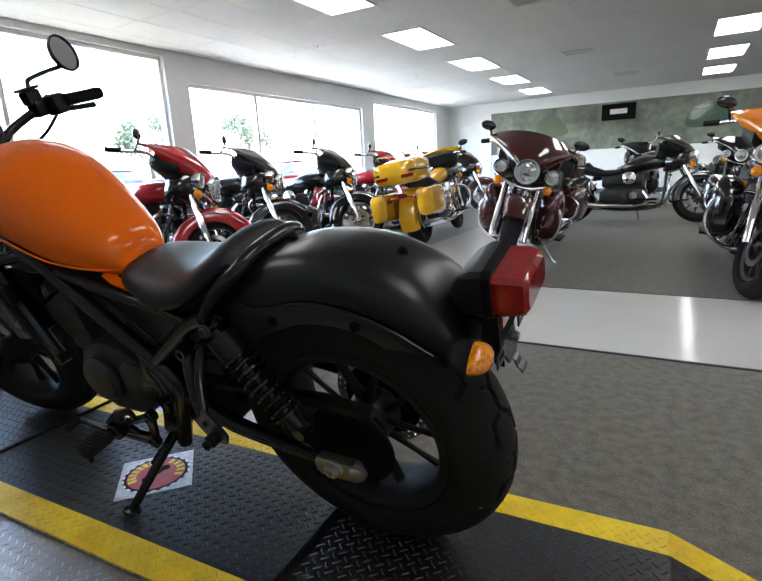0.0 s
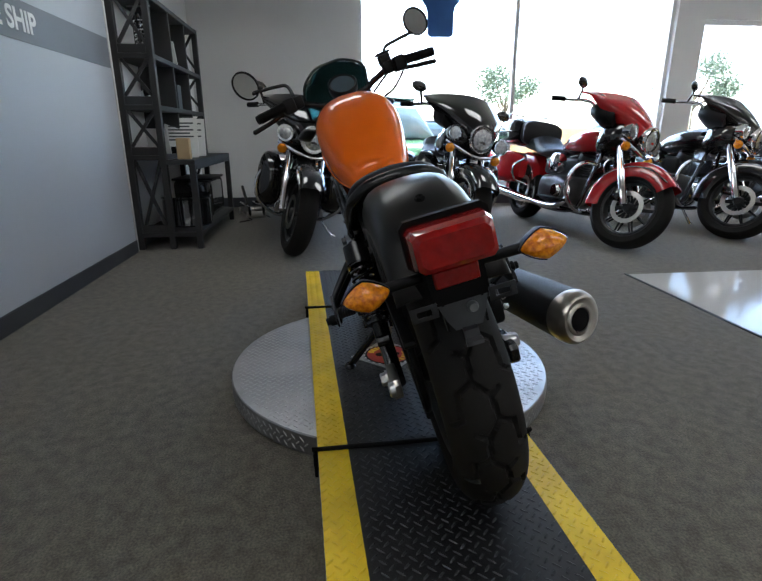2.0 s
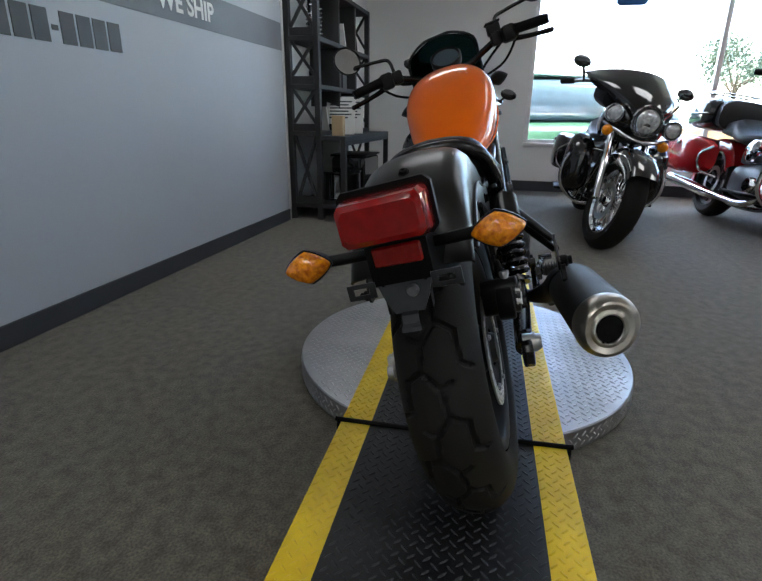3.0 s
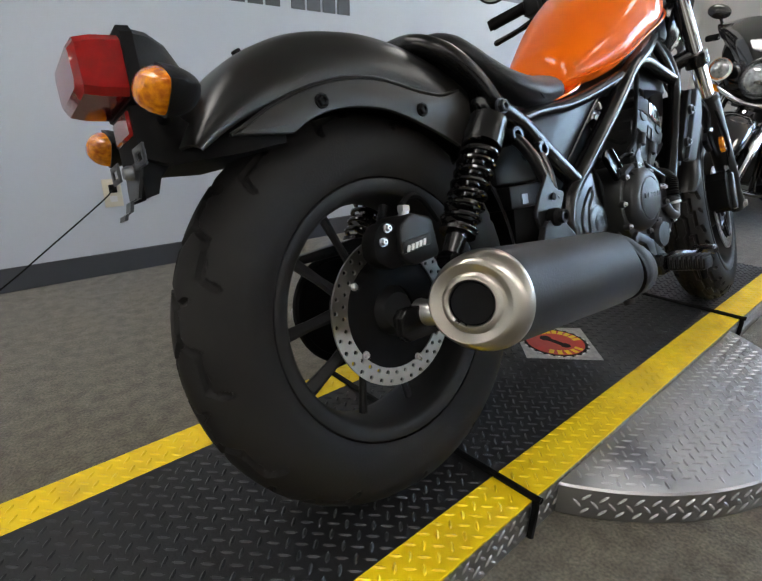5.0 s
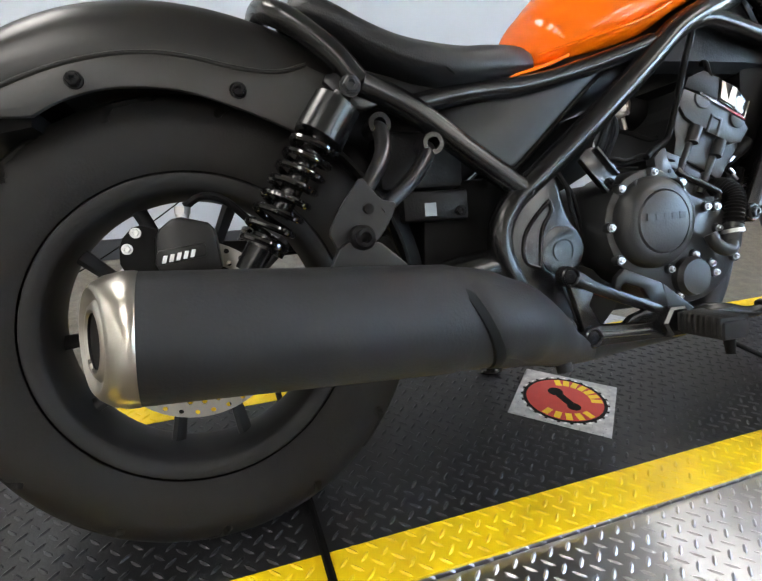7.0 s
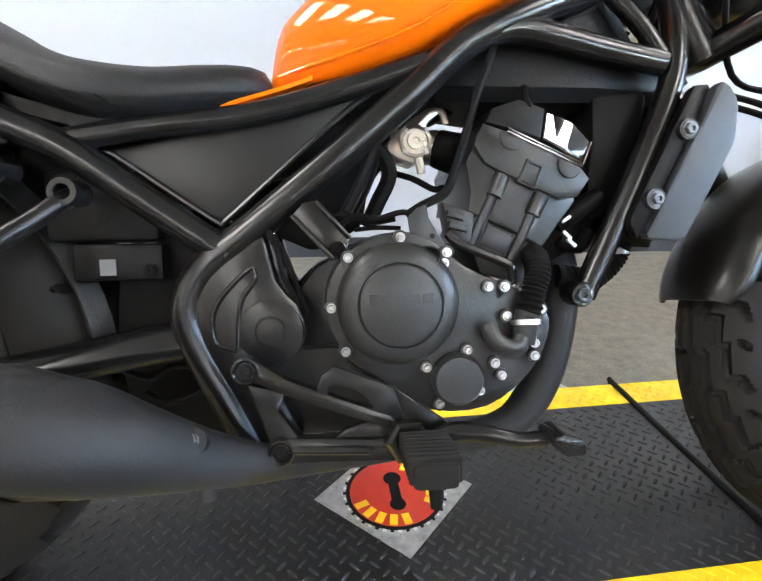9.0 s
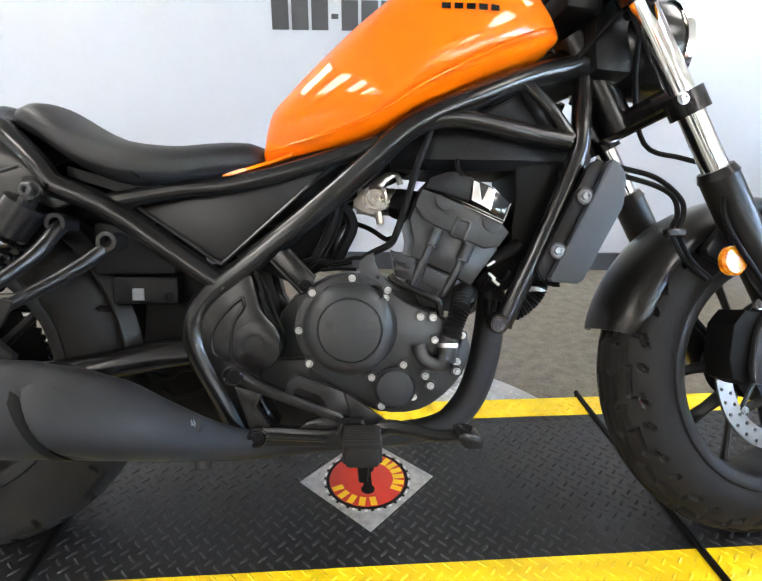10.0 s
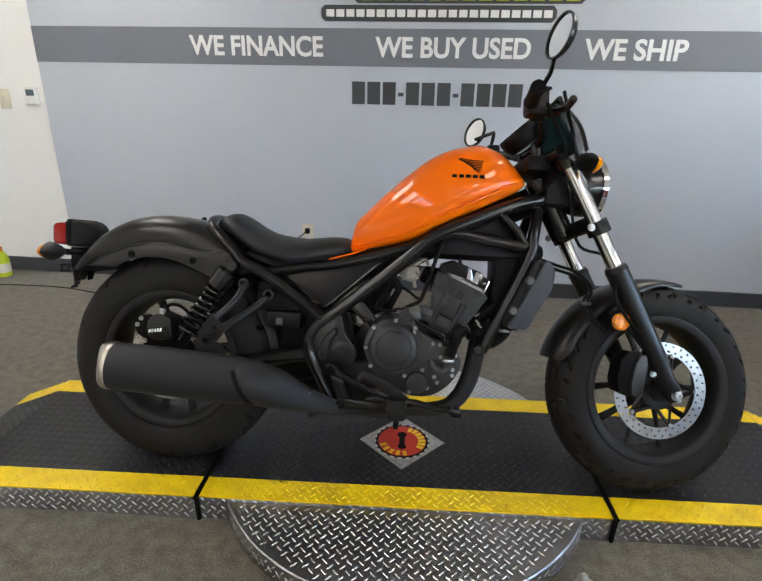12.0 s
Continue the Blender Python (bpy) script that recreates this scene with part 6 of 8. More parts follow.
hero("brake_pedal", join(tube([(0.745, -0.182, 0.250), (0.785, -0.190, 0.272), (0.820, -0.196, 0.272), (0.858, -0.200, 0.264), (0.890, -0.202, 0.265)], [0.010, 0.012, 0.010, 0.009, 0.009], 10, 4), prism(chamfered([(0.882, 0.272), (0.890, 0.281), (0.918, 0.274), (0.921, 0.256), (0.896, 0.256)], 0.004), -0.235, -0.190, 0.003)), "satin_black", "black brake pedal")
hero("shift_lever", join(tube([(0.72, 0.182, 0.255), (0.80, 0.188, 0.268), (0.88, 0.19, 0.275)], 0.008, 10, 3), tube([(0.88, 0.19, 0.275), (0.88, 0.235, 0.275)], 0.012, 12, 1)), "satin_black", "black gear shift lever")
# stand on the left
grd = BIKE.inverted() @ Vector((0.689, 0.155, TOP + 0.011))
hero("side_stand", join(tube([(0.595, 0.118, 0.240), ((0.595 + grd.x) / 2, (0.118 + grd.y) / 2, (0.24 + grd.z) / 2), grd], [0.014, 0.012, 0.011], 12, 3), moved(ball(0, 0, 0, 0.03, 0.02, 0.008, 14, 8), Matrix.Translation(grd) @ Matrix.Rotation(radians(11), 4, "X")), tube([(0.63, 0.15, 0.20), (0.63, 0.19, 0.185)], 0.007, 8, 1)), "satin_black", "black side stand, down on the deck")
hero("stator_cover", moved(lathe([(0.068, 0), (0.068, 0.016), (0.055, 0.030), (0.0, 0.034)], 40), Matrix.Translation((0.80, 0.108, 0.375))), "engine", "round dark generator cover")
hero("sprocket_cover", prism(chamfered([(0.60, 0.33), (0.70, 0.31), (0.73, 0.38), (0.69, 0.45), (0.61, 0.44)], 0.02), 0.095, 0.122, 0.006, 2), "engine", "dark front sprocket cover")

# fork, front end (built straight ahead, then turned with the bars)
KF = (Vector((1.1446, 0, 0.9343)) - Vector((1.472, 0, 0.306))).normalized()
LOW = Matrix.Translation((-0.015, 0, -0.016))
for sg in (-1, 1):
    y = sg * 0.106
    ax = Vector((1.472, y, 0.306))
    fk = hero("fork_tube", tube([ax + KF * 0.34, ax + KF * 0.700], 0.0205, 24, 1), "chrome", "chromed fork tube", True)
    hero("fork_leg", join(tube([ax + KF * -0.025, ax + KF * 0.0, ax + KF * 0.05, ax + KF * 0.10, ax + KF * 0.30, ax + KF * 0.362], [0.018, 0.026, 0.024, 0.028, 0.030, 0.030], 24, 1), tube([ax + KF * 0.360, ax + KF * 0.374], [0.032, 0.027], 24, 1)), "matt_black", "black fork leg", True)
    hero("axle_end", bolt(1.474, sg * 0.126, 0.299, 0.012, 0.012, sg), "bolt", "", True)
    hero("pinch_bolt", bolt(1.488, sg * 0.116, 0.284, 0.005, 0.008, sg), "bolt", "", True)
    ref = hero("side_reflector", moved(lathe([(0, 0), (0.024, 0), (0.024, sg * 0.008), (0.020, sg * 0.012), (0, sg * 0.0125)], 28), Matrix.Translation((1.315, sg * 0.116, 0.490))), "amber", "round amber side reflector", True)
    hero("fork_clamp", tube([ax + KF * 0.470, ax + KF * 0.505], 0.031, 20, 1), "satin_black", "", True)
    hero("fork_clamp", tube([ax + KF * 0.664, ax + KF * 0.692], 0.031, 20, 1), "satin_black", "", True)
    hero("bolt", bolt(1.215, sg * 0.134, 0.734, 0.008, 0.006, sg), "bolt", "", True)
    hero("cap", tube([ax + KF * 0.692, ax + KF * 0.706], [0.024, 0.020], 20, 1), "rubber", "", True)
lo = STEM + KD * -0.203
up = STEM + KD * 0.005
for q, nm in ((lo, "lower_clamp"), (up, "upper_clamp")):
    f = Vector((math.cos(RAKE), 0, math.sin(RAKE))) * 0.042
    hero(nm, tube([q + f + Vector((0, -0.104, 0)), q + f * 0.5 + Vector((0, -0.05, 0)), q + Vector((0, 0, 0)), q + f * 0.5 + Vector((0, 0.05, 0)), q + f + Vector((0, 0.104, 0))], 0.022, 12, 4), "satin_black", "black fork clamp", True)
# front fender
fs = [(0.0, 0.0), (0.025, 0.0015), (0.045, 0.006), (0.060, 0.016), (0.068, 0.028), (0.072, 0.040)]
FSEC = [(-y, d) for y, d in fs[::-1]] + fs[1:]
hero("front_fender", fender_shell(FA + Vector((0.0, 0, -0.005)), 75, 165, lambda f: 0.318 + 0.006 * f, FSEC, 40, lambda f: 0.50 + 0.50 * min(1, f * 2.6) - 0.22 * max(0.0, (f - 0.90) / 0.10) ** 2), "fender", "satin dark grey front fender", True, smooth=50)
for sg in (-1, 1):
    hero("fender_mount", prism(chamfered([(1.29, 0.505), (1.345, 0.565), (1.385, 0.54), (1.355, 0.475)], 0.01), sg * 0.074, sg * 0.090, 0.003), "matt_black", "", True)
# All black paint: body coloured darker for shade, outer face lighter for its light.
fcal = hero("front_caliper", moved(prism([(1.330, 0.350), (1.340, 0.405), (1.362, 0.428), (1.392, 0.424), (1.400, 0.385), (1.388, 0.318), (1.362, 0.306), (1.336, 0.318)], -0.112, -0.058, 0.004, 2), LOW), "rubber", "black front brake caliper", True, smooth=25)
hero("lit_caliper_face", moved(prism([(1.374, 0.398), (1.388, 0.418), (1.404, 0.418), (1.408, 0.392), (1.396, 0.322), (1.380, 0.308), (1.364, 0.312), (1.362, 0.340)], -0.126, -0.112, 0.004, 2), LOW), "engine", "", True, fcal, 25)
hero("caliper_mount", moved(prism(chamfered([(1.395, 0.425), (1.435, 0.445), (1.450, 0.385), (1.440, 0.345), (1.395, 0.330)], 0.01), -0.100, -0.082, 0.003), LOW), "matt_black", "", True, fcal, 25)
for bx, bz in ((1.392, 0.436), (1.432, 0.368), (1.438, 0.445)):
    hero("bolt", moved(bolt(bx, -0.108, bz, 0.007, 0.010), LOW), "bolt", "", True)
hero("brake_line", tube([(1.40, -0.11, 0.43), (1.345, -0.13, 0.475), (1.295, -0.13, 0.545), (1.300, -0.12, 0.590), (1.335, -0.09, 0.640), (1.31, -0.03, 0.675), (1.24, -0.02, 0.70), (1.20, -0.05, 0.80), (1.17, -0.12, 0.93), (1.07, -0.26, 1.03)], 0.0045, 8, 5), "rubber", "black brake hose", True)
hero("abs_wire", tube([(1.40, -0.115, 0.40), (1.33, -0.125, 0.475), (1.31, -0.12, 0.53), (1.33, -0.11, 0.60)], 0.003, 6, 4), "rubber", "", True)
# headlight
HM = Matrix.Translation((1.232, 0, 0.868))
hl = hero("headlight", moved(lathe([(0, -0.075), (0.03, -0.072), (0.058, -0.055), (0.076, -0.025), (0.083, 0.01), (0.083, 0.040), (0, 0.040)], 44, "x"), HM), "satin_black", "round black headlight", True, smooth=60)
hero("headlight_rim", moved(lathe([(0.083, 0.038), (0.088, 0.040), (0.088, 0.054), (0.080, 0.060), (0.074, 0.056), (0.074, 0.04)], 44, "x"), HM), "chrome", "chromed headlight ring", True, hl)
hero("lens", moved(lathe([(0.076, 0.05), (0.06, 0.063), (0.03, 0.071), (0, 0.073)], 40, "x"), HM), "clear_lens", "", True, hl, 60)
hero("headlight_bracket", join(tube([(1.19, -0.095, 0.83), (1.21, -0.09, 0.868)], 0.012, 10, 1), tube([(1.19, 0.095, 0.83), (1.21, 0.09, 0.868)], 0.012, 10, 1)), "satin_black", "", True)
# small flyscreen
scr = []
for i in range(13):
    f = i / 12
    ring = []
    for j in range(17):
        a = -1 + j / 8
        w = 0.132 - 0.012 * f ** 3
        y = a * w
        zc = 0.938 + 0.167 * f - 0.05 * f ** 4 * a * a
        ring.append((1.240 - 0.083 * f ** 1.3 - 0.045 * a * a, y, zc))
    scr.append(ring)
bms = loft(scr, closed=False, caps=False)
bmesh.ops.solidify(bms, geom=bms.faces[:], thickness=0.004)
hero("flyscreen", bms, "tint_green", "small tinted wind screen", True, smooth=60)
hero("screen_frame", tube([(1.196, -0.134, 0.935), (1.174, -0.133, 1.00), (1.130, -0.123, 1.056), (1.150, -0.06, 1.100), (1.157, 0.0, 1.106), (1.150, 0.06, 1.100), (1.130, 0.123, 1.056), (1.174, 0.133, 1.00), (1.196, 0.134, 0.935)], 0.005, 8, 4), "plastic", "", True)
# bars
bar = [(0.974, -0.342, 0.999), (0.992, -0.27, 1.006), (1.035, -0.20, 1.008), (1.075, -0.13, 0.985), (1.09, -0.07, 0.965), (1.09, 0.07, 0.965), (1.075, 0.13, 0.985), (1.035, 0.20, 1.008), (0.992, 0.27, 1.006), (0.974, 0.342, 0.999)]
hero("handlebar", tube(bar, 0.0115, 12, 5), "satin_black", "black wide handlebar", True)
for sg in (-1, 1):
    hero("bar_riser", tube([(1.095, sg * 0.05, 0.925), (1.09, sg * 0.05, 0.968)], 0.016, 12, 1), "satin_black", "", True)
for sg in (-1, 1):
    g = hero("grip", tube([(0.974, sg * 0.340, 0.999), (0.978, sg * 0.322, 1.0005), (0.995, sg * 0.255, 1.007), (0.998, sg * 0.245, 1.007)], [0.0175, 0.0165, 0.0165, 0.019], 18, 1), "rubber", "black rubber grip", True)
    hero("bar_end", tube([(0.973, sg * 0.340, 0.999), (0.970, sg * 0.350, 0.998)], 0.015, 14, 1), "rubber", "", True)
    hero("switch_housing", join(box(0.990, 1.040, min(sg * 0.200, sg * 0.246), max(sg * 0.200, sg * 0.246), 0.978, 1.032, 0.010, 2), box(1.020, 1.060, min(sg * 0.165, sg * 0.205), max(sg * 0.165, sg * 0.205), 0.985, 1.030, 0.008, 2)), "plastic", "black switch housing", True)
    hero("lever", tube([(1.045, sg * 0.195, 1.000), (1.068, sg * 0.235, 0.992), (1.060, sg * 0.300, 0.978), (1.040, sg * 0.368, 0.967)], [0.008, 0.008, 0.0065, 0.007], 10, 4, 1.3), "satin_black", "black hand lever", True)
    hero("lever_tip", ball(1.040, sg * 0.370, 0.967, 0.009, 0.009, 0.009, 12, 8), "satin_black", "", True)
    hero("mirror_stem", tube([(1.034, sg * 0.190, 1.020), (1.046, sg * 0.197, 1.072), (1.045, sg * 0.235, 1.084), (1.020, sg * 0.318, 1.090)], 0.006, 10, 5), "satin_black", "", True)
    mm = Matrix.Translation((1.022, sg * 0.337, 1.119)) @ Matrix.Rotation(radians(10 if sg < 0 else 27), 4, "Z") @ Matrix.Rotation(radians(8), 4, "Y")
    mi = hero("rear_mirror", moved(lathe([(0, 0.022), (0.025, 0.020), (0.045, 0.010), (0.051, 0.0), (0.051, -0.005), (0.046, -0.005), (0.045, 0.0), (0, 0.0)], 36, "x"), mm), "satin_black", "round black bar mirror", True, smooth=50)
    hero("glass", moved(lathe([(0, -0.0015), (0.0455, -0.0015), (0.0455, 0.0005), (0, 0.0005)], 36, "x"), mm), "mirror", "", True, mi)
hero("brake_reservoir", join(box(1.025, 1.060, -0.205, -0.160, 1.02, 1.056, 0.006, 2), box(1.021, 1.064, -0.209, -0.156, 1.056, 1.064, 0.003)), "plastic", "black brake fluid reservoir", True)
dash = hero("instrument", moved(lathe([(0, -0.035), (0.045, -0.03), (0.055, -0.005), (0.056, 0.018), (0.052, 0.022), (0.047, 0.016), (0, 0.016)], 40, "z"), Matrix.Translation((1.060, 0.0, 1.000)) @ Matrix.Rotation(radians(-42), 4, "Y")), "plastic", "round black instrument", True, smooth=50)
hero("dial", moved(lathe([(0, 0.0165), (0.045, 0.0165), (0, 0.0172)], 36, "z"), Matrix.Translation((1.060, 0.0, 1.000)) @ Matrix.Rotation(radians(-42), 4, "Y")), "dark_glass", "", True, dash)
for pts in ([(1.03, -0.26, 1.0), (1.10, -0.20, 0.93), (1.15, -0.10, 0.90), (1.11, -0.05, 0.84), (1.05, -0.04, 0.79)], [(1.03, 0.26, 1.0), (1.10, 0.20, 0.95), (1.17, 0.08, 0.90), (1.12, 0.05, 0.82), (1.02, 0.05, 0.76)], [(1.04, 0.24, 1.0), (1.13, 0.17, 0.99), (1.19, 0.06, 0.96), (1.16, 0.0, 0.86), (1.10, -0.02, 0.76)]):
    hero("control_cable", tube(pts, 0.0045, 8, 5), "rubber", "", True)
hero("ignition_switch", join(box(1.06, 1.13, -0.075, 0.075, 0.89, 0.935, 0.012, 2), box(1.12, 1.20, -0.06, 0.06, 0.80, 0.93, 0.02, 2)), "plastic", "", True)


# ---- the other motorcycles in the showroom ----

def plain_wheel(parent, mm, spokes, rim_mat, wide=0.065):
    w = new("wheel")
    w.parent = parent
    w.matrix_local = mm
    prof = [(0.215, -0.045), (0.235, -wide), (0.275, -wide * 1.05), (0.305, -wide * 0.72), (0.318, -wide * 0.3), (0.32, 0), (0.318, wide * 0.3), (0.305, wide * 0.72), (0.275, wide * 1.05), (0.235, wide), (0.215, 0.045)]
    part("tyre", closed_lathe(prof + [(0.212, 0.0)], 48), "tyre", w)
    bars = []
    for i in range(spokes):
        a = 2 * math.pi * i / spokes
        for side in ((-0.03, 0.03) if spokes < 14 else (0.02,)):
            bars.append(tube([(0.03 * math.cos(a), side, 0.03 * math.sin(a)), (0.205 * math.cos(a + 0.12), side * 0.7, 0.205 * math.sin(a + 0.12))], [0.011, 0.007] if spokes < 14 else 0.0028, 6, 1))
        if spokes >= 14:
            bars.append(tube([(0.03 * math.cos(a), -0.02, 0.03 * math.sin(a)), (0.205 * math.cos(a - 0.12), -0.012, 0.205 * math.sin(a - 0.12))], 0.0028, 6, 1))
    part("rim", join(closed_lathe([(0.222, -0.048), (0.215, -0.052), (0.198, -0.040), (0.192, 0), (0.198, 0.040), (0.215, 0.052), (0.222, 0.048), (0.208, 0.0)], 48), lathe([(0, -0.07), (0.03, -0.07), (0.045, -0.03), (0.045, 0.03), (0.03, 0.07), (0, 0.07)], 24), *bars), rim_mat, w, "bright wheel rim")
    for sg in (-1, 1):
        part("brake_disc", closed_lathe([(0.092, sg * 0.064), (0.128, sg * 0.064), (0.128, sg * 0.068), (0.092, sg * 0.068)], 40), "disc", w)
    return w


def shell(width, height, depth, x0, z0, n=18, m=12, sweep=0.16, low=0.45, thick=0.015, lean=0.10):
    """A fairing: a swept, bowed shield."""
    rows = []
    for j in range(m + 1):
        b = j / m
        wb = width * (low + (1 - low) * math.sin(min(b * 1.5, 1) * math.pi / 2) - 0.28 * max(0, b - 0.62) ** 1.2)
        row = []
        for i in range(n + 1):
            a = -1 + 2 * i / n
            k = depth * (math.sin(math.pi * (0.25 + 0.55 * b)))
            row.append((x0 + k * (1 - abs(a) ** 2.4) - sweep * abs(a) ** 2 - lean * b, a * wb, z0 + b * height - 0.07 * a * a * (b > 0.6) * (b - 0.6) / 0.4 + 0.10 * abs(a) ** 3 * (1 - b)))
        rows.append(row)
    bm = loft(rows, closed=False, caps=False)
    bmesh.ops.recalc_face_normals(bm, faces=bm.faces)
    bmesh.ops.solidify(bm, geom=bm.faces[:], thickness=thick)
    return bm


def pod(stations, n=22, e=0.62):
    """A rounded body through stations (x, centre y, half width, low z, high z)."""
    rings = []
    for x, y, w, z0, z1 in stations:
        ring = []
        for i in range(n):
            t = 2 * math.pi * i / n
            c, q = math.cos(t), math.sin(t)
            ring.append((x, y + w * math.copysign(abs(c) ** e, c), (z0 + z1) / 2 + (z1 - z0) / 2 * math.copysign(abs(q) ** e, q)))
        rings.append(ring)
    return loft(rings)


def cruiser(u, v, heading, paint, label, fairing="bat", pack=True, lowers=True, bags=True, spokes=20, steer=18, paint2=None, chrome_fender=False, lean=-9, group="showroom motorcycles", glass="tint"):
    """A big touring motorcycle: origin under the front wheel, x ahead, leaning on its stand."""
    t = thing("touring_motorcycle", ROOM @ pose(u, v, 0, 0, 0, heading) @ pose(0, 0, 0, lean, 0, 0), label, "motorcycle", group)
    p2 = paint2 or paint
    kd = Vector((-0.46, 0, 0.888)).normalized()
    stem = Vector((-0.36, 0, 0.90))
    S = Matrix.Translation(stem) @ Matrix.Rotation(radians(steer), 4, kd) @ Matrix.Translation(-stem)

    def f(name, b, mat, lab="", front=False, parent=None):
        if front:
            b.transform(S)
        return part(name, b, mat, parent or t, lab, 45)

    plain_wheel(t, S @ Matrix.Translation((0, 0, 0.322)), spokes, "chrome" if spokes > 14 else "engine")
    plain_wheel(t, Matrix.Translation((-1.62, 0, 0.322)), spokes, "chrome" if spokes > 14 else "engine", 0.078)
    for sg in (-1, 1):
        a = Vector((0.0, sg * 0.125, 0.322))
        f("fork_leg", tube([a, a + kd * 0.28, a + kd * 0.29, a + kd * 0.66], [0.03, 0.031, 0.025, 0.025], 16, 1), "chrome", "chromed fork leg", True)
        f("front_caliper", box(-0.13, -0.05, min(sg * 0.10, sg * 0.14), max(sg * 0.10, sg * 0.14), 0.34, 0.44, 0.012, 2), "bk_black", "", True)
    sec = [(-0.090, 0.125), (-0.089, 0.035), (-0.075, 0.012), (-0.045, 0.003), (0, 0), (0.045, 0.003), (0.075, 0.012), (0.089, 0.035), (0.090, 0.125)]
    f("front_fender", fender_shell(Vector((0, 0, 0.322)), 38, 188, 0.365, sec, 30), p2, "glossy painted front fender", True)
    for sg in (-1, 1):
        f("fender_trim", tube([(0.36 * math.cos(radians(a)), sg * 0.091, 0.322 + (0.31 if a > 60 else 0.30) * math.sin(radians(a))) for a in (50, 80, 110, 140, 170)], 0.005, 6, 4), "chrome", "", True)
    f("rear_fender", fender_shell(Vector((-1.62, 0, 0.322)), 25, 200, 0.375, [(-0.11, 0.12), (-0.11, 0.04), (-0.09, 0.012), (0, 0), (0.09, 0.012), (0.11, 0.04), (0.11, 0.12)], 30), p2, "glossy painted rear fender")
    f("fuel_tank", pod([(-1.02, 0, 0.05, 0.72, 0.77), (-0.97, 0, 0.10, 0.70, 0.80), (-0.85, 0, 0.145, 0.69, 0.86), (-0.68, 0, 0.165, 0.70, 0.905), (-0.52, 0, 0.15, 0.73, 0.905), (-0.42, 0, 0.10, 0.76, 0.88), (-0.39, 0, 0.05, 0.78, 0.85)], 26, 0.8), paint, "glossy painted tank")
    f("tank_console", tube([(-0.50, 0, 0.905), (-0.68, 0, 0.912), (-0.85, 0, 0.868)], 0.03, 10, 3, 0.5), "chrome", "")
    f("seat", pod([(-0.93, 0, 0.07, 0.68, 0.74), (-1.02, 0, 0.14, 0.66, 0.74), (-1.18, 0, 0.18, 0.64, 0.735), (-1.34, 0, 0.17, 0.66, 0.80), (-1.40, 0, 0.15, 0.68, 0.86), (-1.55, 0, 0.14, 0.70, 0.84), (-1.72, 0, 0.10, 0.72, 0.84), (-1.78, 0, 0.06, 0.74, 0.82)], 22, 0.7), "seat", "black stepped dual seat")
    f("frame", join(tube([(-0.40, 0.05, 0.80), (-0.42, 0.12, 0.45), (-0.52, 0.14, 0.22), (-1.15, 0.14, 0.20), (-1.30, 0.12, 0.35)], 0.018, 10, 5), tube([(-0.40, -0.05, 0.80), (-0.42, -0.12, 0.45), (-0.52, -0.14, 0.22), (-1.15, -0.14, 0.20), (-1.30, -0.12, 0.35)], 0.018, 10, 5), tube([(-0.40, 0, 0.82), (-0.9, 0, 0.68), (-1.35, 0, 0.62)], 0.03, 10, 4)), "bk_black", "black frame")
    eng = f("engine", join(pod([(-0.62, 0, 0.10, 0.26, 0.44), (-0.66, 0, 0.15, 0.23, 0.50), (-0.90, 0, 0.17, 0.22, 0.52), (-1.14, 0, 0.16, 0.24, 0.50), (-1.24, 0, 0.10, 0.28, 0.44)], 20, 0.6), box(-1.22, -0.68, -0.10, 0.10, 0.50, 0.66, 0.03, 2)), "engine", "black and chrome twin engine")
    for a, cx in ((22, -0.78), (-24, -0.94)):
        cm = Matrix.Translation((cx, 0, 0.46)) @ Matrix.Rotation(radians(a), 4, "Y")
        part("cylinder", moved(lathe([(0.07, 0.0)] + [(0.078 if k % 2 else 0.062, 0.02 + k * 0.012) for k in range(14)] + [(0.07, 0.19), (0.075, 0.20), (0.07, 0.26), (0.04, 0.275), (0, 0.275)], 24, "z"), cm), "chrome" if spokes > 14 else "engine", eng, "finned cylinder")
    part("air_cleaner", moved(lathe([(0, -0.235), (0.06, -0.235), (0.085, -0.22), (0.09, -0.19), (0.08, -0.14), (0, -0.14)], 28), Matrix.Translation((-0.86, 0, 0.60))), "chrome", eng, "round chromed air cleaner")
    part("primary_cover", moved(pod([(-1.20, 0.19, 0.03, 0.26, 0.42), (-1.14, 0.20, 0.045, 0.24, 0.45), (-0.75, 0.20, 0.045, 0.24, 0.45), (-0.68, 0.19, 0.03, 0.27, 0.41)], 18, 0.7), Matrix()), "chrome", eng, "polished side cover")
    part("timing_cover", moved(lathe([(0, -0.20), (0.05, -0.20), (0.062, -0.185), (0.065, -0.15), (0, -0.15)], 26), Matrix.Translation((-0.80, 0, 0.36))), "chrome", eng)
    for sg in (-1, 1):
        f("exhaust", tube([(-0.70, sg * 0.12, 0.45), (-0.62, sg * 0.17, 0.30), (-0.75, sg * 0.20, 0.22), (-1.1, sg * 0.21, 0.22), (-1.35, sg * 0.23, 0.23), (-1.6, sg * 0.245, 0.25), (-2.05, sg * 0.25, 0.27)], [0.02, 0.022, 0.024, 0.026, 0.042, 0.045, 0.046], 16, 5), "chrome", "long chromed exhaust")
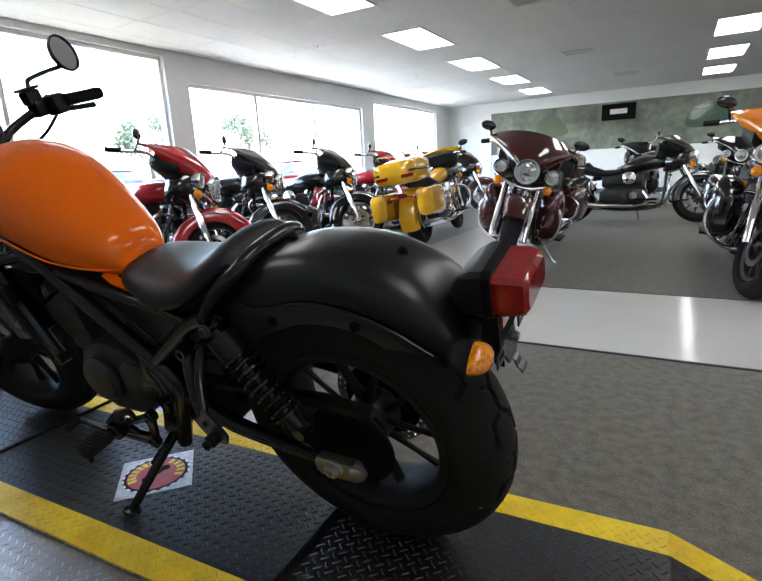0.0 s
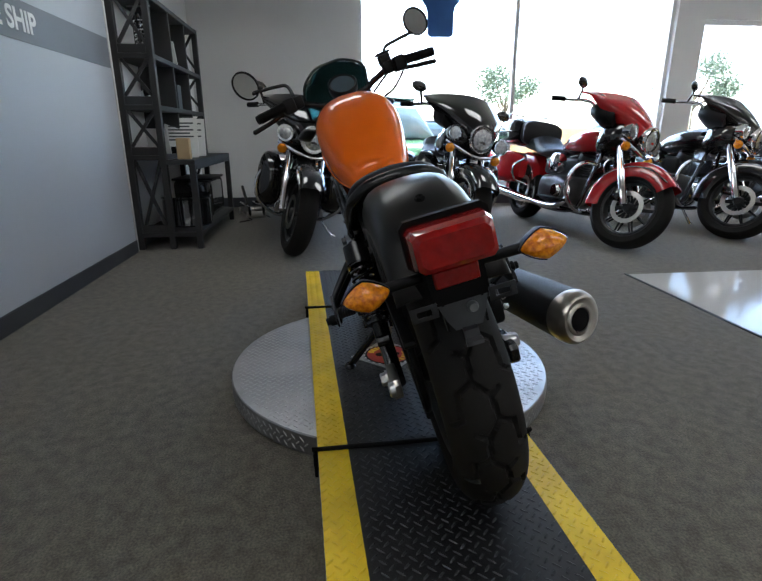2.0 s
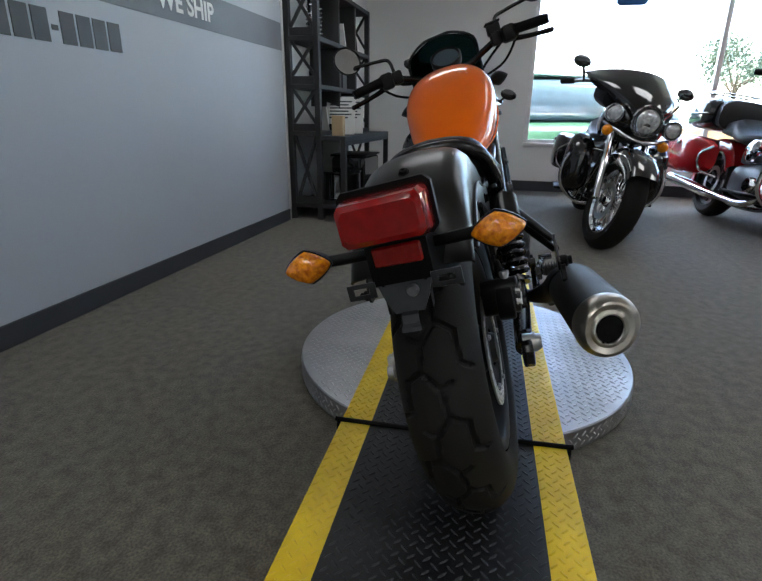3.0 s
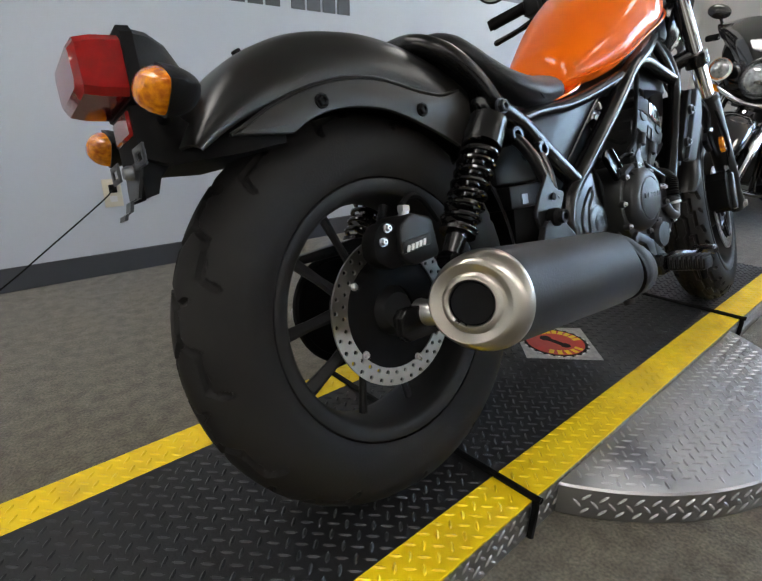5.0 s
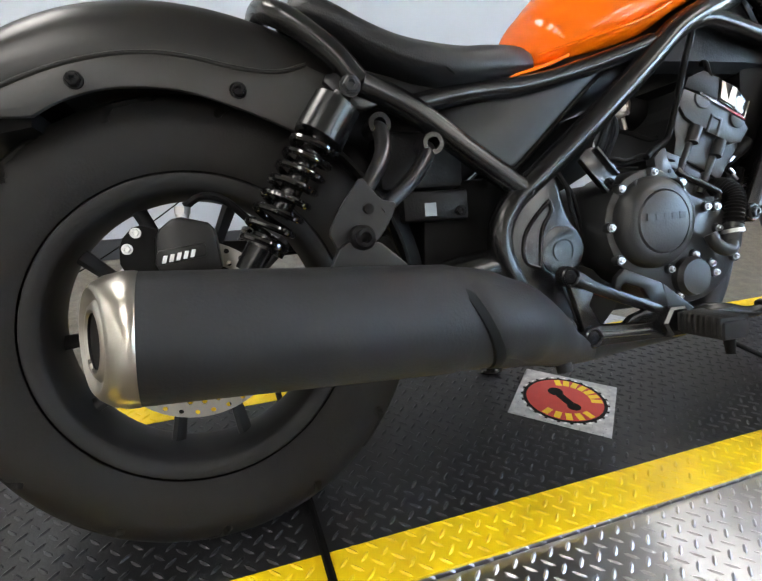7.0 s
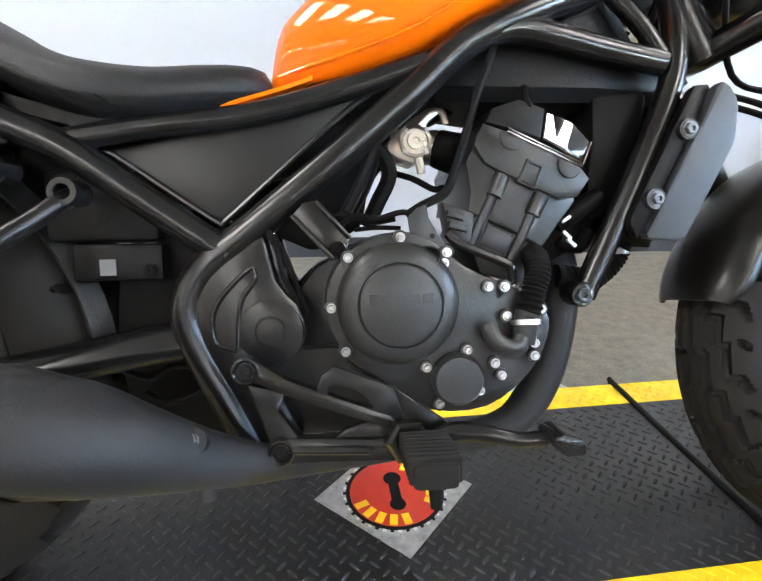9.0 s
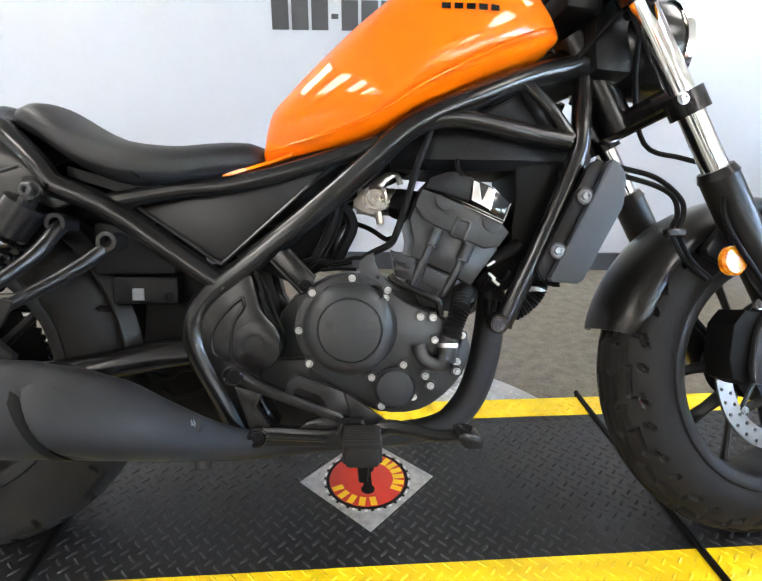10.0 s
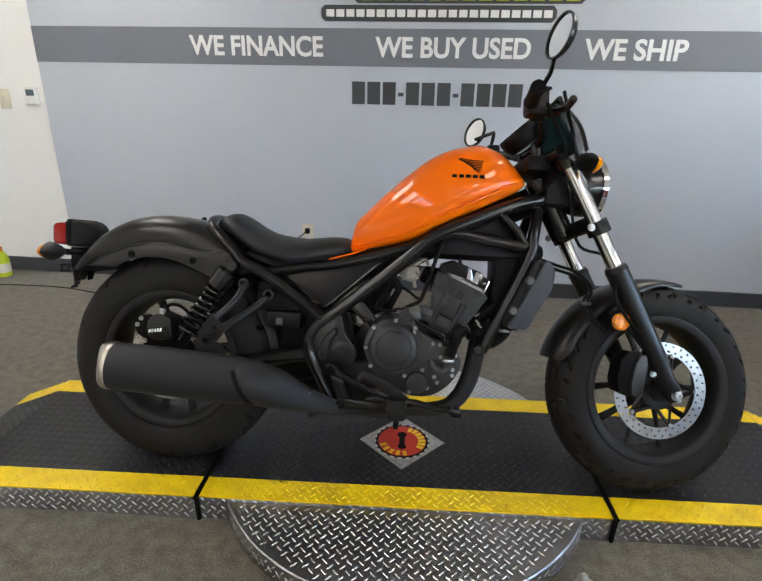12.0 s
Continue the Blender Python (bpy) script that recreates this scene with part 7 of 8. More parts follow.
        f("crash_bar", tube([(-0.42, sg * 0.05, 0.62), (-0.36, sg * 0.24, 0.62), (-0.36, sg * 0.34, 0.52), (-0.38, sg * 0.33, 0.35), (-0.42, sg * 0.20, 0.24), (-0.48, sg * 0.08, 0.22)], 0.016, 10, 5), "chrome", "chromed crash bar")
        f("floorboard", box(-0.80, -0.50, min(sg * 0.22, sg * 0.36), max(sg * 0.22, sg * 0.36), 0.285, 0.305, 0.006, 2), "rubber", "")
        if lowers:
            f("leg_shield", pod([(-0.50, sg * 0.26, 0.02, 0.34, 0.68), (-0.46, sg * 0.26, 0.09, 0.30, 0.72), (-0.38, sg * 0.25, 0.10, 0.30, 0.70), (-0.32, sg * 0.24, 0.07, 0.36, 0.64), (-0.30, sg * 0.24, 0.02, 0.42, 0.58)], 18, 0.7), p2, "painted leg shield")
        if bags:
            f("saddlebag", pod([(-2.10, sg * 0.285, 0.04, 0.40, 0.60), (-2.07, sg * 0.285, 0.095, 0.36, 0.66), (-1.75, sg * 0.285, 0.11, 0.34, 0.68), (-1.45, sg * 0.27, 0.10, 0.36, 0.66), (-1.36, sg * 0.25, 0.04, 0.42, 0.60)], 22, 0.5), p2, "painted hard saddlebag")
            f("bag_latch", box(-1.80, -1.74, sg * 0.398 - 0.006, sg * 0.398 + 0.006, 0.585, 0.615, 0.003), "chrome", "")
            f("bag_guard", tube([(-1.30, sg * 0.20, 0.36), (-1.34, sg * 0.33, 0.40), (-1.36, sg * 0.36, 0.52), (-1.32, sg * 0.28, 0.60)], 0.011, 8, 4), "chrome", "")
    if pack:
        DROP = Matrix.Translation((0.02, 0, -0.13))
        pk = f("top_case", moved(pod([(-2.16, 0, 0.16, 0.92, 1.06), (-2.13, 0, 0.25, 0.88, 1.12), (-1.95, 0, 0.29, 0.87, 1.15), (-1.75, 0, 0.29, 0.87, 1.15), (-1.66, 0, 0.24, 0.89, 1.12)], 26, 0.45), DROP), "bk_black" if paint == "bk_red" else paint, "top case with dark stripe")
        part("case_stripe", moved(pod([(-2.155, 0, 0.20, 0.985, 1.015), (-2.14, 0, 0.257, 0.985, 1.015), (-1.95, 0, 0.298, 0.985, 1.015), (-1.75, 0, 0.298, 0.985, 1.015), (-1.655, 0, 0.25, 0.985, 1.015)], 26, 0.45), DROP), "bk_black", pk)
        part("backrest", moved(pod([(-1.70, 0, 0.10, 0.92, 1.08), (-1.66, 0, 0.22, 0.88, 1.14), (-1.59, 0, 0.22, 0.88, 1.13), (-1.56, 0, 0.12, 0.92, 1.08)], 20, 0.6), DROP), "seat", pk, "black padded backrest")
        part("rack", moved(join(tube([(-2.08, -0.18, 1.16), (-2.10, -0.18, 1.20), (-1.78, -0.18, 1.20), (-1.76, -0.18, 1.15)], 0.007, 8, 3), tube([(-2.08, 0.18, 1.16), (-2.10, 0.18, 1.20), (-1.78, 0.18, 1.20), (-1.76, 0.18, 1.15)], 0.007, 8, 3), tube([(-2.08, -0.18, 1.20), (-2.08, 0.18, 1.20)], 0.007, 8, 1), tube([(-1.85, -0.18, 1.20), (-1.85, 0.18, 1.20)], 0.007, 8, 1)), DROP), "chrome", pk)
        for sg in (-1, 1):
            part("tail_lens", moved(box(-2.165, -2.14, min(sg * 0.08, sg * 0.22), max(sg * 0.08, sg * 0.22), 0.93, 0.97, 0.004), DROP), "red_lens", pk)
    f("tail_lamp", box(-2.04, -1.97, -0.05, 0.05, 0.58, 0.64, 0.01, 2), "red_lens", "red tail lamp")
    for sg in (-1, 1):
        f("turn_signal", join(ball(-2.0, sg * 0.17, 0.58, 0.03, 0.035, 0.035, 12, 8), tube([(-2.0, 0, 0.60), (-2.0, sg * 0.17, 0.58)], 0.01, 8, 1)), "red_lens" if paint == "bk_yellow" else "amber", "")
    # front: lamps, fairing, bars
    f("lamp_bar", tube([(-0.17, -0.23, 0.79), (-0.10, -0.12, 0.75), (-0.08, 0, 0.73), (-0.10, 0.12, 0.75), (-0.17, 0.23, 0.79)], 0.014, 10, 4), "chrome", "", True)
    zl = 0.86
    lm = f("headlight", moved(lathe([(0, -0.12), (0.07, -0.10), (0.098, -0.04), (0.102, 0.0), (0.098, 0.016), (0.088, 0.016), (0, 0.010)], 30, "x"), Matrix.Translation((-0.07, 0, zl))), "chrome", "round chromed headlight", True)
    f("lens", moved(lathe([(0.088, 0.008), (0.06, 0.022), (0, 0.028)], 26, "x"), Matrix.Translation((-0.07, 0, zl))), "clear_lens", "", True, lm)
    for sg in (-1, 1):
        pl = f("passing_lamp", moved(lathe([(0, -0.08), (0.045, -0.06), (0.060, -0.01), (0.060, 0.012), (0.052, 0.012), (0, 0.008)], 24, "x"), Matrix.Translation((-0.12, sg * 0.205, zl - 0.005))), "chrome", "small chromed passing lamp", True)
        f("lens", moved(lathe([(0.052, 0.008), (0.03, 0.018), (0, 0.02)], 20, "x"), Matrix.Translation((-0.12, sg * 0.205, zl - 0.005))), "clear_lens", "", True, pl)
        f("turn_signal", ball(-0.13, sg * 0.20, 0.745, 0.035, 0.035, 0.035, 14, 10), "amber", "amber turn signal", True)
    if fairing == "bat":
        fa = f("fairing", shell(0.37, 0.33, 0.17, -0.16, 0.83, sweep=0.20, lean=0.24), paint, "glossy painted batwing fairing", True)
        f("fairing_nose", pod([(-0.44, 0, 0.12, 0.70, 0.92), (-0.36, 0, 0.20, 0.68, 0.95), (-0.24, 0, 0.21, 0.72, 0.95), (-0.15, 0, 0.15, 0.78, 0.93), (-0.12, 0, 0.08, 0.82, 0.90)], 20, 0.7), "bk_black", "black lower fairing", True, fa)
        f("inner_dash", pod([(-0.54, 0, 0.22, 0.94, 1.06), (-0.44, 0, 0.28, 0.88, 1.10), (-0.30, 0, 0.25, 0.86, 1.04)], 20, 0.6), "plastic", "", True, fa)
    f("handlebar", tube([(-0.78, -0.42, 0.99), (-0.70, -0.36, 1.01), (-0.52, -0.26, 1.03), (-0.46, -0.10, 0.93), (-0.46, 0.10, 0.93), (-0.52, 0.26, 1.03), (-0.70, 0.36, 1.01), (-0.78, 0.42, 0.99)], 0.013, 10, 5), "chrome", "chromed handlebar", True)
    for sg in (-1, 1):
        f("grip", tube([(-0.79, sg * 0.425, 0.99), (-0.70, sg * 0.365, 1.01)], 0.020, 12, 1), "rubber", "", True)
        f("mirror", join(tube([(-0.62, sg * 0.32, 1.02), (-0.58, sg * 0.36, 1.08), (-0.57, sg * 0.385, 1.115)], 0.009, 8, 2), ball(-0.57, sg * 0.40, 1.135, 0.02, 0.065, 0.040, 14, 8)), "bk_black", "black mirror", True)
    f("side_stand", tube([(-0.75, 0.15, 0.24), (-0.72, 0.30, 0.06), (-0.70, 0.33, 0.062)], 0.012, 8, 2), "chrome", "")
    return t


cruiser(2.84, 0.52, 181, "bk_black", "glossy black touring motorcycle with fairing by the corner", spokes=10, steer=14, pack=False)
cruiser(2.77, -0.70, 178, "bk_black", "glossy black touring motorcycle with batwing fairing below the window", spokes=18, steer=16, pack=False)
cruiser(2.78, -2.04, 186, "bk_red", "glossy red touring motorcycle with black top case", spokes=10, steer=26, lowers=False, paint2="bk_red")
cruiser(3.04, -3.19, 188, "bk_black", "black cruiser motorcycle with chrome fork by the window", spokes=10, steer=26, pack=False, lowers=False)
cruiser(2.93, -4.50, 188, "bk_black", "black touring motorcycle with wire-spoked chrome wheels", spokes=22, steer=26, pack=False, lowers=False)
cruiser(2.32, -6.35, -84, "bk_yellow", "bright yellow touring motorcycle with yellow top case", spokes=10, steer=8, lowers=False)
cruiser(0.75, -3.20, 92, "bk_maroon", "dark maroon touring motorcycle with three chromed headlamps", spokes=22, steer=16)
cruiser(-0.93, -3.02, 88, "bk_orange", "orange and black touring motorcycle beside the tile aisle", spokes=10, steer=16, paint2="bk_black", pack=False)
cruiser(-0.75, -7.30, 182, "bk_black", "black cruiser motorcycle parked sideways with chrome engine", spokes=10, steer=6, pack=False, lowers=False, fairing="bat")
cruiser(3.0, -6.0, 184, "bk_red", "dark red cruiser motorcycle in the window row", spokes=18, steer=20, pack=False, lowers=False)
cruiser(3.0, -7.6, 184, "bk_black", "black motorcycle further down the window row", spokes=18, steer=20, pack=False)
cruiser(2.9, -9.2, 184, "bk_maroon", "maroon touring motorcycle further down the window row", spokes=18, steer=20)
cruiser(1.75, -8.6, 100, "bk_maroon", "maroon touring motorcycle behind the yellow one", spokes=18, steer=10)
cruiser(0.2, -9.3, 95, "bk_black", "black touring motorcycle in the back row", spokes=18, steer=10, glass="tint")
cruiser(-1.2, -9.6, 95, "bk_black", "black cruiser motorcycle in the back row", spokes=10, steer=10, pack=False)

# ---- shelf in the corner ----
shelf = thing("display_shelf", ROOM @ pose(3.16, WALL_V + 0.014, 0), "black wooden parts shelf with crossed side braces and a low table", "shelf")
SL, SH = 1.50, 1.84


def plank(x0, x1, y0, y1, z0, z1, name="board", lab=""):
    part(name, box(x0, x1, y0, y1, z0, z1, 0.003), "shelf", shelf, lab, 30)


for xx in (0.0, SL - 0.05):
    for yy in (-0.05, -0.29):
        plank(xx, xx + 0.05, yy, yy + 0.045, 0.0, SH, "post")
for zz in (0.10, 0.69, 1.05, 1.40, SH - 0.04):
    plank(0.0, SL, -0.29, -0.005, zz, zz + 0.035, "shelf_board")
    plank(0.004, 0.046, -0.245, -0.05, zz + 0.037, zz + 0.095, "rail")
for xx in (0.52, 1.0):
    plank(xx, xx + 0.03, -0.285, -0.01, 0.725, SH - 0.04, "divider")
for z0, z1 in ((0.135, 0.69), (0.79, 1.05), (1.15, 1.40), (1.50, SH - 0.04)):
    for xx in (0.012, SL - 0.04):
        for a, b in ((-0.245, -0.055), (-0.055, -0.245)):
            part("brace", tube([(xx + 0.013, a, z0), (xx + 0.013, b, z1)], 0.016, 4, 1), "shelf", shelf, "", 0)
plank(0.0, SL, -0.50, -0.29, 0.655, 0.69, "table_top", "low table board")
for xx in (0.0, SL - 0.045):
    plank(xx, xx + 0.045, -0.50, -0.455, 0.0, 0.655, "leg")
plank(0.0, SL, -0.50, -0.29, 0.10, 0.135, "lower_board")
plank(0.045, SL - 0.045, -0.50, -0.47, 0.615, 0.655, "apron")


def on_shelf(x, y, z, rz=0):
    return ROOM @ pose(3.16 + x, WALL_V + 0.014 + y, z, 0, 0, rz)


for x in (0.46, 0.74):
    br = thing("brochure_board", on_shelf(x, -0.30, 0.691, -84) @ pose(0, 0, 0, -16, 0, 0), "white printed price board leaning on the shelf", "sign", "price boards")
    part("panel", box(-0.13, 0.13, -0.004, 0.004, 0.0, 0.33), "card_white", br, "", 0)
    for i in range(6):
        part("text_bar", box(-0.10, 0.10 - 0.03 * (i % 2), -0.006, -0.0042, 0.28 - i * 0.028, 0.292 - i * 0.028), "dark_print", br, "", 0)
    part("picture_block", box(-0.10, 0.0, -0.006, -0.0042, 0.02, 0.09), "rubber", br, "", 0)
for k, (x, z) in enumerate(((0.14, 1.438), (0.24, 1.438), (0.34, 1.438), (0.62, 1.438), (0.72, 1.438))):
    sp = thing("shock_spring", on_shelf(x, -0.17, z), "spare shock absorber standing on the shelf", "shock", "spare shocks")
    coil = [(0.028 * math.cos(i * 0.7), 0.028 * math.sin(i * 0.7), 0.03 + i * 0.0034) for i in range(64)]
    part("spring", tube(coil, 0.005, 6, 1), "chrome", sp)
    part("body", lathe([(0, 0), (0.03, 0), (0.03, 0.03), (0.014, 0.032), (0.014, 0.27), (0.02, 0.28), (0, 0.28)], 16, "z"), "bk_black", sp)
wb = thing("wooden_block", on_shelf(0.13, -0.40, 0.691), "pale wooden block on the low table", "block")
part("block", box(-0.03, 0.03, -0.05, 0.05, 0, 0.16, 0.006), "wood", wb)
cp = thing("chrome_part", on_shelf(0.22, -0.16, 1.086), "chromed engine part on the shelf", "part")
part("body", join(ball(0, 0, 0.05, 0.09, 0.05, 0.05), tube([(-0.08, 0, 0.05), (0, 0.03, 0.10), (0.1, 0, 0.06)], 0.022, 10, 4)), "chrome", cp)
for x in (0.62, 0.78, 1.1):
    bx = thing("parts_box", on_shelf(x, -0.15, 1.086), "dark parts carton on the shelf", "box", "cartons")
    part("carton", box(-0.06, 0.06, -0.10, 0.10, 0, 0.20, 0.003), "base", bx)
dr = thing("black_drum", on_shelf(0.42, -0.30, 0.137), "low black drum under the table", "drum")
part("drum", lathe([(0, 0), (0.20, 0), (0.205, 0.01), (0.20, 0.02), (0.195, 0.22), (0.205, 0.23), (0.20, 0.245), (0, 0.245)], 36, "z"), "bk_black", dr)
bn = thing("storage_bin", on_shelf(1.02, -0.28, 0.137), "black storage bin under the low table", "bin")
part("bin", pod([(-0.26, 0, 0.15, 0.0, 0.30), (-0.25, 0, 0.17, 0.0, 0.34), (0.25, 0, 0.17, 0.0, 0.34), (0.26, 0, 0.15, 0.0, 0.30)], 24, 0.25), "bk_black", bn)
part("rim", box(-0.27, 0.27, -0.18, 0.18, 0.335, 0.355, 0.006, 2), "plastic", bn)
for x, y, z in ((0.35, -0.16, 0.727), (1.22, -0.16, 1.438), (0.85, -0.16, 1.438), (0.3, -0.14, 1.79)):
    bk = thing("leaning_panel", on_shelf(x, y, z, 80), "pale sample panel leaning on the shelf", "panel", "sample panels")
    part("panel", moved(box(-0.09, 0.09, -0.004, 0.004, 0, 0.20), Matrix.Rotation(radians(-14), 4, "X")), "card_white" if x < 1 else "base", bk, "", 0)
solid("loose_cable", tube([(0, 0, 0.006), (0.15, -0.10, 0.006), (0.32, -0.05, 0.006), (0.45, -0.2, 0.006), (0.30, -0.28, 0.006)], 0.005, 6, 6), "rubber", "black cable lying on the carpet by the shelf", "cable", m=ROOM @ pose(4.4, 1.15, 0))
jk = thing("floor_jack", ROOM @ pose(4.95, 1.10, 0, 0, 0, 20), "low red and black trolley jack by the wall", "jack")
part("frame", join(box(-0.28, 0.22, -0.09, -0.06, 0.02, 0.13, 0.01), box(-0.28, 0.22, 0.06, 0.09, 0.02, 0.13, 0.01), tube([(0.2, 0, 0.1), (0.42, 0, 0.28)], 0.018, 8, 1)), "bk_black", jk)
for x in (-0.24, 0.18):
    part("caster", moved(lathe([(0, -0.1), (0.035, -0.1), (0.035, 0.1), (0, 0.1)], 16), Matrix.Translation((x, 0, 0.035))), "steel", jk)

# ---- small things on the lettered wall ----
ol = thing("wall_outlet", ROOM @ pose(0.068, WALL_V, 0.345), "ivory wall outlet with a black plug", "outlet")
part("plate", box(-0.036, 0.036, -0.006, 0.0, -0.058, 0.058, 0.003, 2), "ivory", ol)
part("plug", join(box(-0.014, 0.014, -0.032, -0.006, 0.004, 0.036, 0.004, 2)), "rubber", ol)
part("socket", box(-0.014, 0.014, -0.008, -0.006, -0.036, -0.012), "card_white", ol)
solid("power_cord", tube([(0.06, WALL_V - 0.035, 0.362), (0.02, WALL_V - 0.06, 0.33), (-0.18, WALL_V - 0.12, 0.20), (-0.42, WALL_V - 0.22, 0.06), (-0.62, WALL_V - 0.34, 0.006), (-1.0, WALL_V - 0.40, 0.005), (-1.5, WALL_V - 0.30, 0.005), (-2.2, WALL_V - 0.34, 0.005)], 0.0032, 6, 6), "rubber", "thin black power cord hanging to the carpet", "cord", m=ROOM)
th = thing("thermostat", ROOM @ pose(-1.635, WALL_V + 0.02, 1.13), "white wall thermostat with grey display", "thermostat")
part("case", box(-0.045, 0.045, -0.024, 0.0, -0.05, 0.05, 0.006, 2), "trim_white", th)
part("display", box(-0.026, 0.026, -0.0255, -0.024, 0.0, 0.036), "dark_glass", th, "", 0)
sw = thing("light_switch", ROOM @ pose(-1.825, WALL_V + 0.02, 1.11), "ivory light switch plate", "switch")
part("plate", box(-0.036, 0.036, -0.006, 0.0, -0.058, 0.058, 0.003, 2), "ivory", sw)
part("toggle", box(-0.005, 0.005, -0.016, -0.006, -0.004, 0.014, 0.002), "ivory", sw)
bo = thing("spray_bottle", ROOM @ pose(-1.965, WALL_V - 0.14, 0.0), "green bottle with an orange cap by the wall", "bottle")
part("body", lathe([(0, 0), (0.038, 0), (0.04, 0.01), (0.04, 0.12), (0.03, 0.15), (0.014, 0.17), (0, 0.17)], 20, "z"), "lime", bo)
part("cap", lathe([(0, 0.17), (0.015, 0.17), (0.015, 0.20), (0, 0.20)], 14, "z"), "bk_orange", bo)
part("label_band", lathe([(0.0405, 0.03), (0.0412, 0.03), (0.0412, 0.09), (0.0405, 0.09)], 20, "z"), "card_white", bo)
cl = thing("turntable_clamp", pose(1.225, -0.475, 0, 0, 0, -40), "bright metal latch at the turntable edge", "latch")
part("bracket", box(-0.02, 0.02, -0.03, 0.03, 0.0, 0.05, 0.004), "steel", cl)
part("pin", lathe([(0, 0.05), (0.010, 0.05), (0.010, 0.075), (0.006, 0.08), (0, 0.08)], 14, "z"), "bolt", cl)

# hanging banner at the first window
bn = thing("hanging_banner", ROOM @ pose(WIN_U - 0.10, -1.13, 0), "dark blue banner with a rounded head, hung before the window", "banner")
part("cloth", moved(prism(chamfered([(-0.16, 1.96), (0.14, 1.96), (0.15, 2.25), (0.23, 2.36), (0.25, 2.48), (0.18, 2.57), (-0.18, 2.57), (-0.25, 2.48), (-0.24, 2.36), (-0.16, 2.26)], 0.03), -0.006, 0.006), Matrix.Rotation(radians(90), 4, "Z")), "blue_cloth", bn, "", 0)
for a in (-0.09, 0.07):
    part("pale_patch", box(-0.011, -0.0065, a, a + 0.07, 2.44, 2.47), "card_white", bn, "", 0)
part("hook", tube([(0, 0, 2.56), (0, 0, 2.60)], 0.004, 6, 1), "bolt", bn)

# mural on the far wall
mu = thing("wall_mural", ROOM @ pose(0, FAR_V + 0.001, 0), "long printed landscape mural, grey and green", "mural")
part("print", box(-4.0, 4.3, 0.0, 0.01, 1.15, 2.30), "mural", mu, "", 0)
part("sign_block", box(0.55, 1.35, 0.01, 0.03, 1.85, 2.25, 0.004), "rubber", mu, "dark square sign with a pale shape")
part("sign_bar", box(0.75, 1.15, 0.03, 0.034, 2.0, 2.12), "white", mu, "", 0)
for a, b, m_ in ((-1.6, -0.6, "green_van"), (-3.2, -2.2, "leaf"), (2.2, 3.0, "leaf")):
    part("print_patch", prism(rounded([(a, 1.6), (b, 1.55), (b - 0.1, 2.0), ((a + b) / 2, 2.1), (a + 0.15, 1.95)], 4), 0.011, 0.014), m_, mu, "", 0)
dw = thing("door_1", ROOM @ pose(4.3, FAR_V + 0.001, 0), "white side door panel in the far wall", "door", kind="structure")
part("leaf", box(0.0, 0.9, 0.0, 0.03, 0.0, 2.05, 0.006), "trim_white", dw)
part("door_handle", tube([(0.08, 0.03, 1.0), (0.08, 0.07, 1.0), (0.2, 0.07, 1.0)], 0.01, 8, 2), "steel", dw)

# ---- outside ----
slab("ground", box(WIN_U + 0.22, 600, -500, 500, -0.30, -0.16), "asphalt", "pale sunlit asphalt lot outside", "ground")
slab("pavement", box(WIN_U + 0.22, WIN_U + 1.8, -40, 30, -0.16, -0.02, 0.01), "wall_white", "concrete walk along the shop front", "pavement")
slab("lawn", box(32, 90, -120, 120, -0.16, -0.10), "grass", "strip of lawn beyond the lot", "ground")


def parked_car(u, v, heading, paint, label, tall=1.45, L=4.4):
    t = thing("parked_car", ROOM @ pose(u, v, -0.16, 0, 0, heading), label, "car", "parked vehicles")
    h = L / 2
    part("body", pod([(-h, 0, 0.70, 0.40, 0.80), (-h + 0.15, 0, 0.85, 0.28, 0.95), (-1.0, 0, 0.88, 0.26, 0.98), (0.8, 0, 0.88, 0.26, 0.95), (h - 0.3, 0, 0.84, 0.28, 0.85), (h, 0, 0.68, 0.38, 0.70)], 26, 0.5), paint, t, "glossy car body")
    part("cabin", pod([(-h + 0.5, 0, 0.55, 0.90, 1.0), (-h + 0.9, 0, 0.72, 0.90, tall - 0.06), (0.0, 0, 0.74, 0.90, tall), (0.55, 0, 0.70, 0.90, tall - 0.1), (1.15, 0, 0.6, 0.88, 0.98)], 26, 0.5), "dark_glass", t, "dark glazed cabin")
    part("roof", pod([(-h + 0.85, 0, 0.5, tall - 0.07, tall), (-0.4, 0, 0.66, tall - 0.05, tall + 0.03), (0.4, 0, 0.6, tall - 0.09, tall - 0.01)], 20, 0.6), paint, t)
    for x in (-h + 0.85, h - 0.85):
        for y in (-0.82, 0.82):
            w = part("wheel", closed_lathe([(0.18, -0.09), (0.32, -0.10), (0.34, 0), (0.32, 0.10), (0.18, 0.09), (0.17, 0)], 28), "tyre", t)
            w.matrix_local = Matrix.Translation((x, y, 0.34))
            r = part("rim", lathe([(0, -0.085), (0.19, -0.085), (0.19, 0.085), (0, 0.085)], 20), "steel", w)
    for y in (-0.6, 0.6):
        part("headlamp", ball(h - 0.10, y, 0.62, 0.10, 0.16, 0.08, 12, 8), "clear_lens", t)


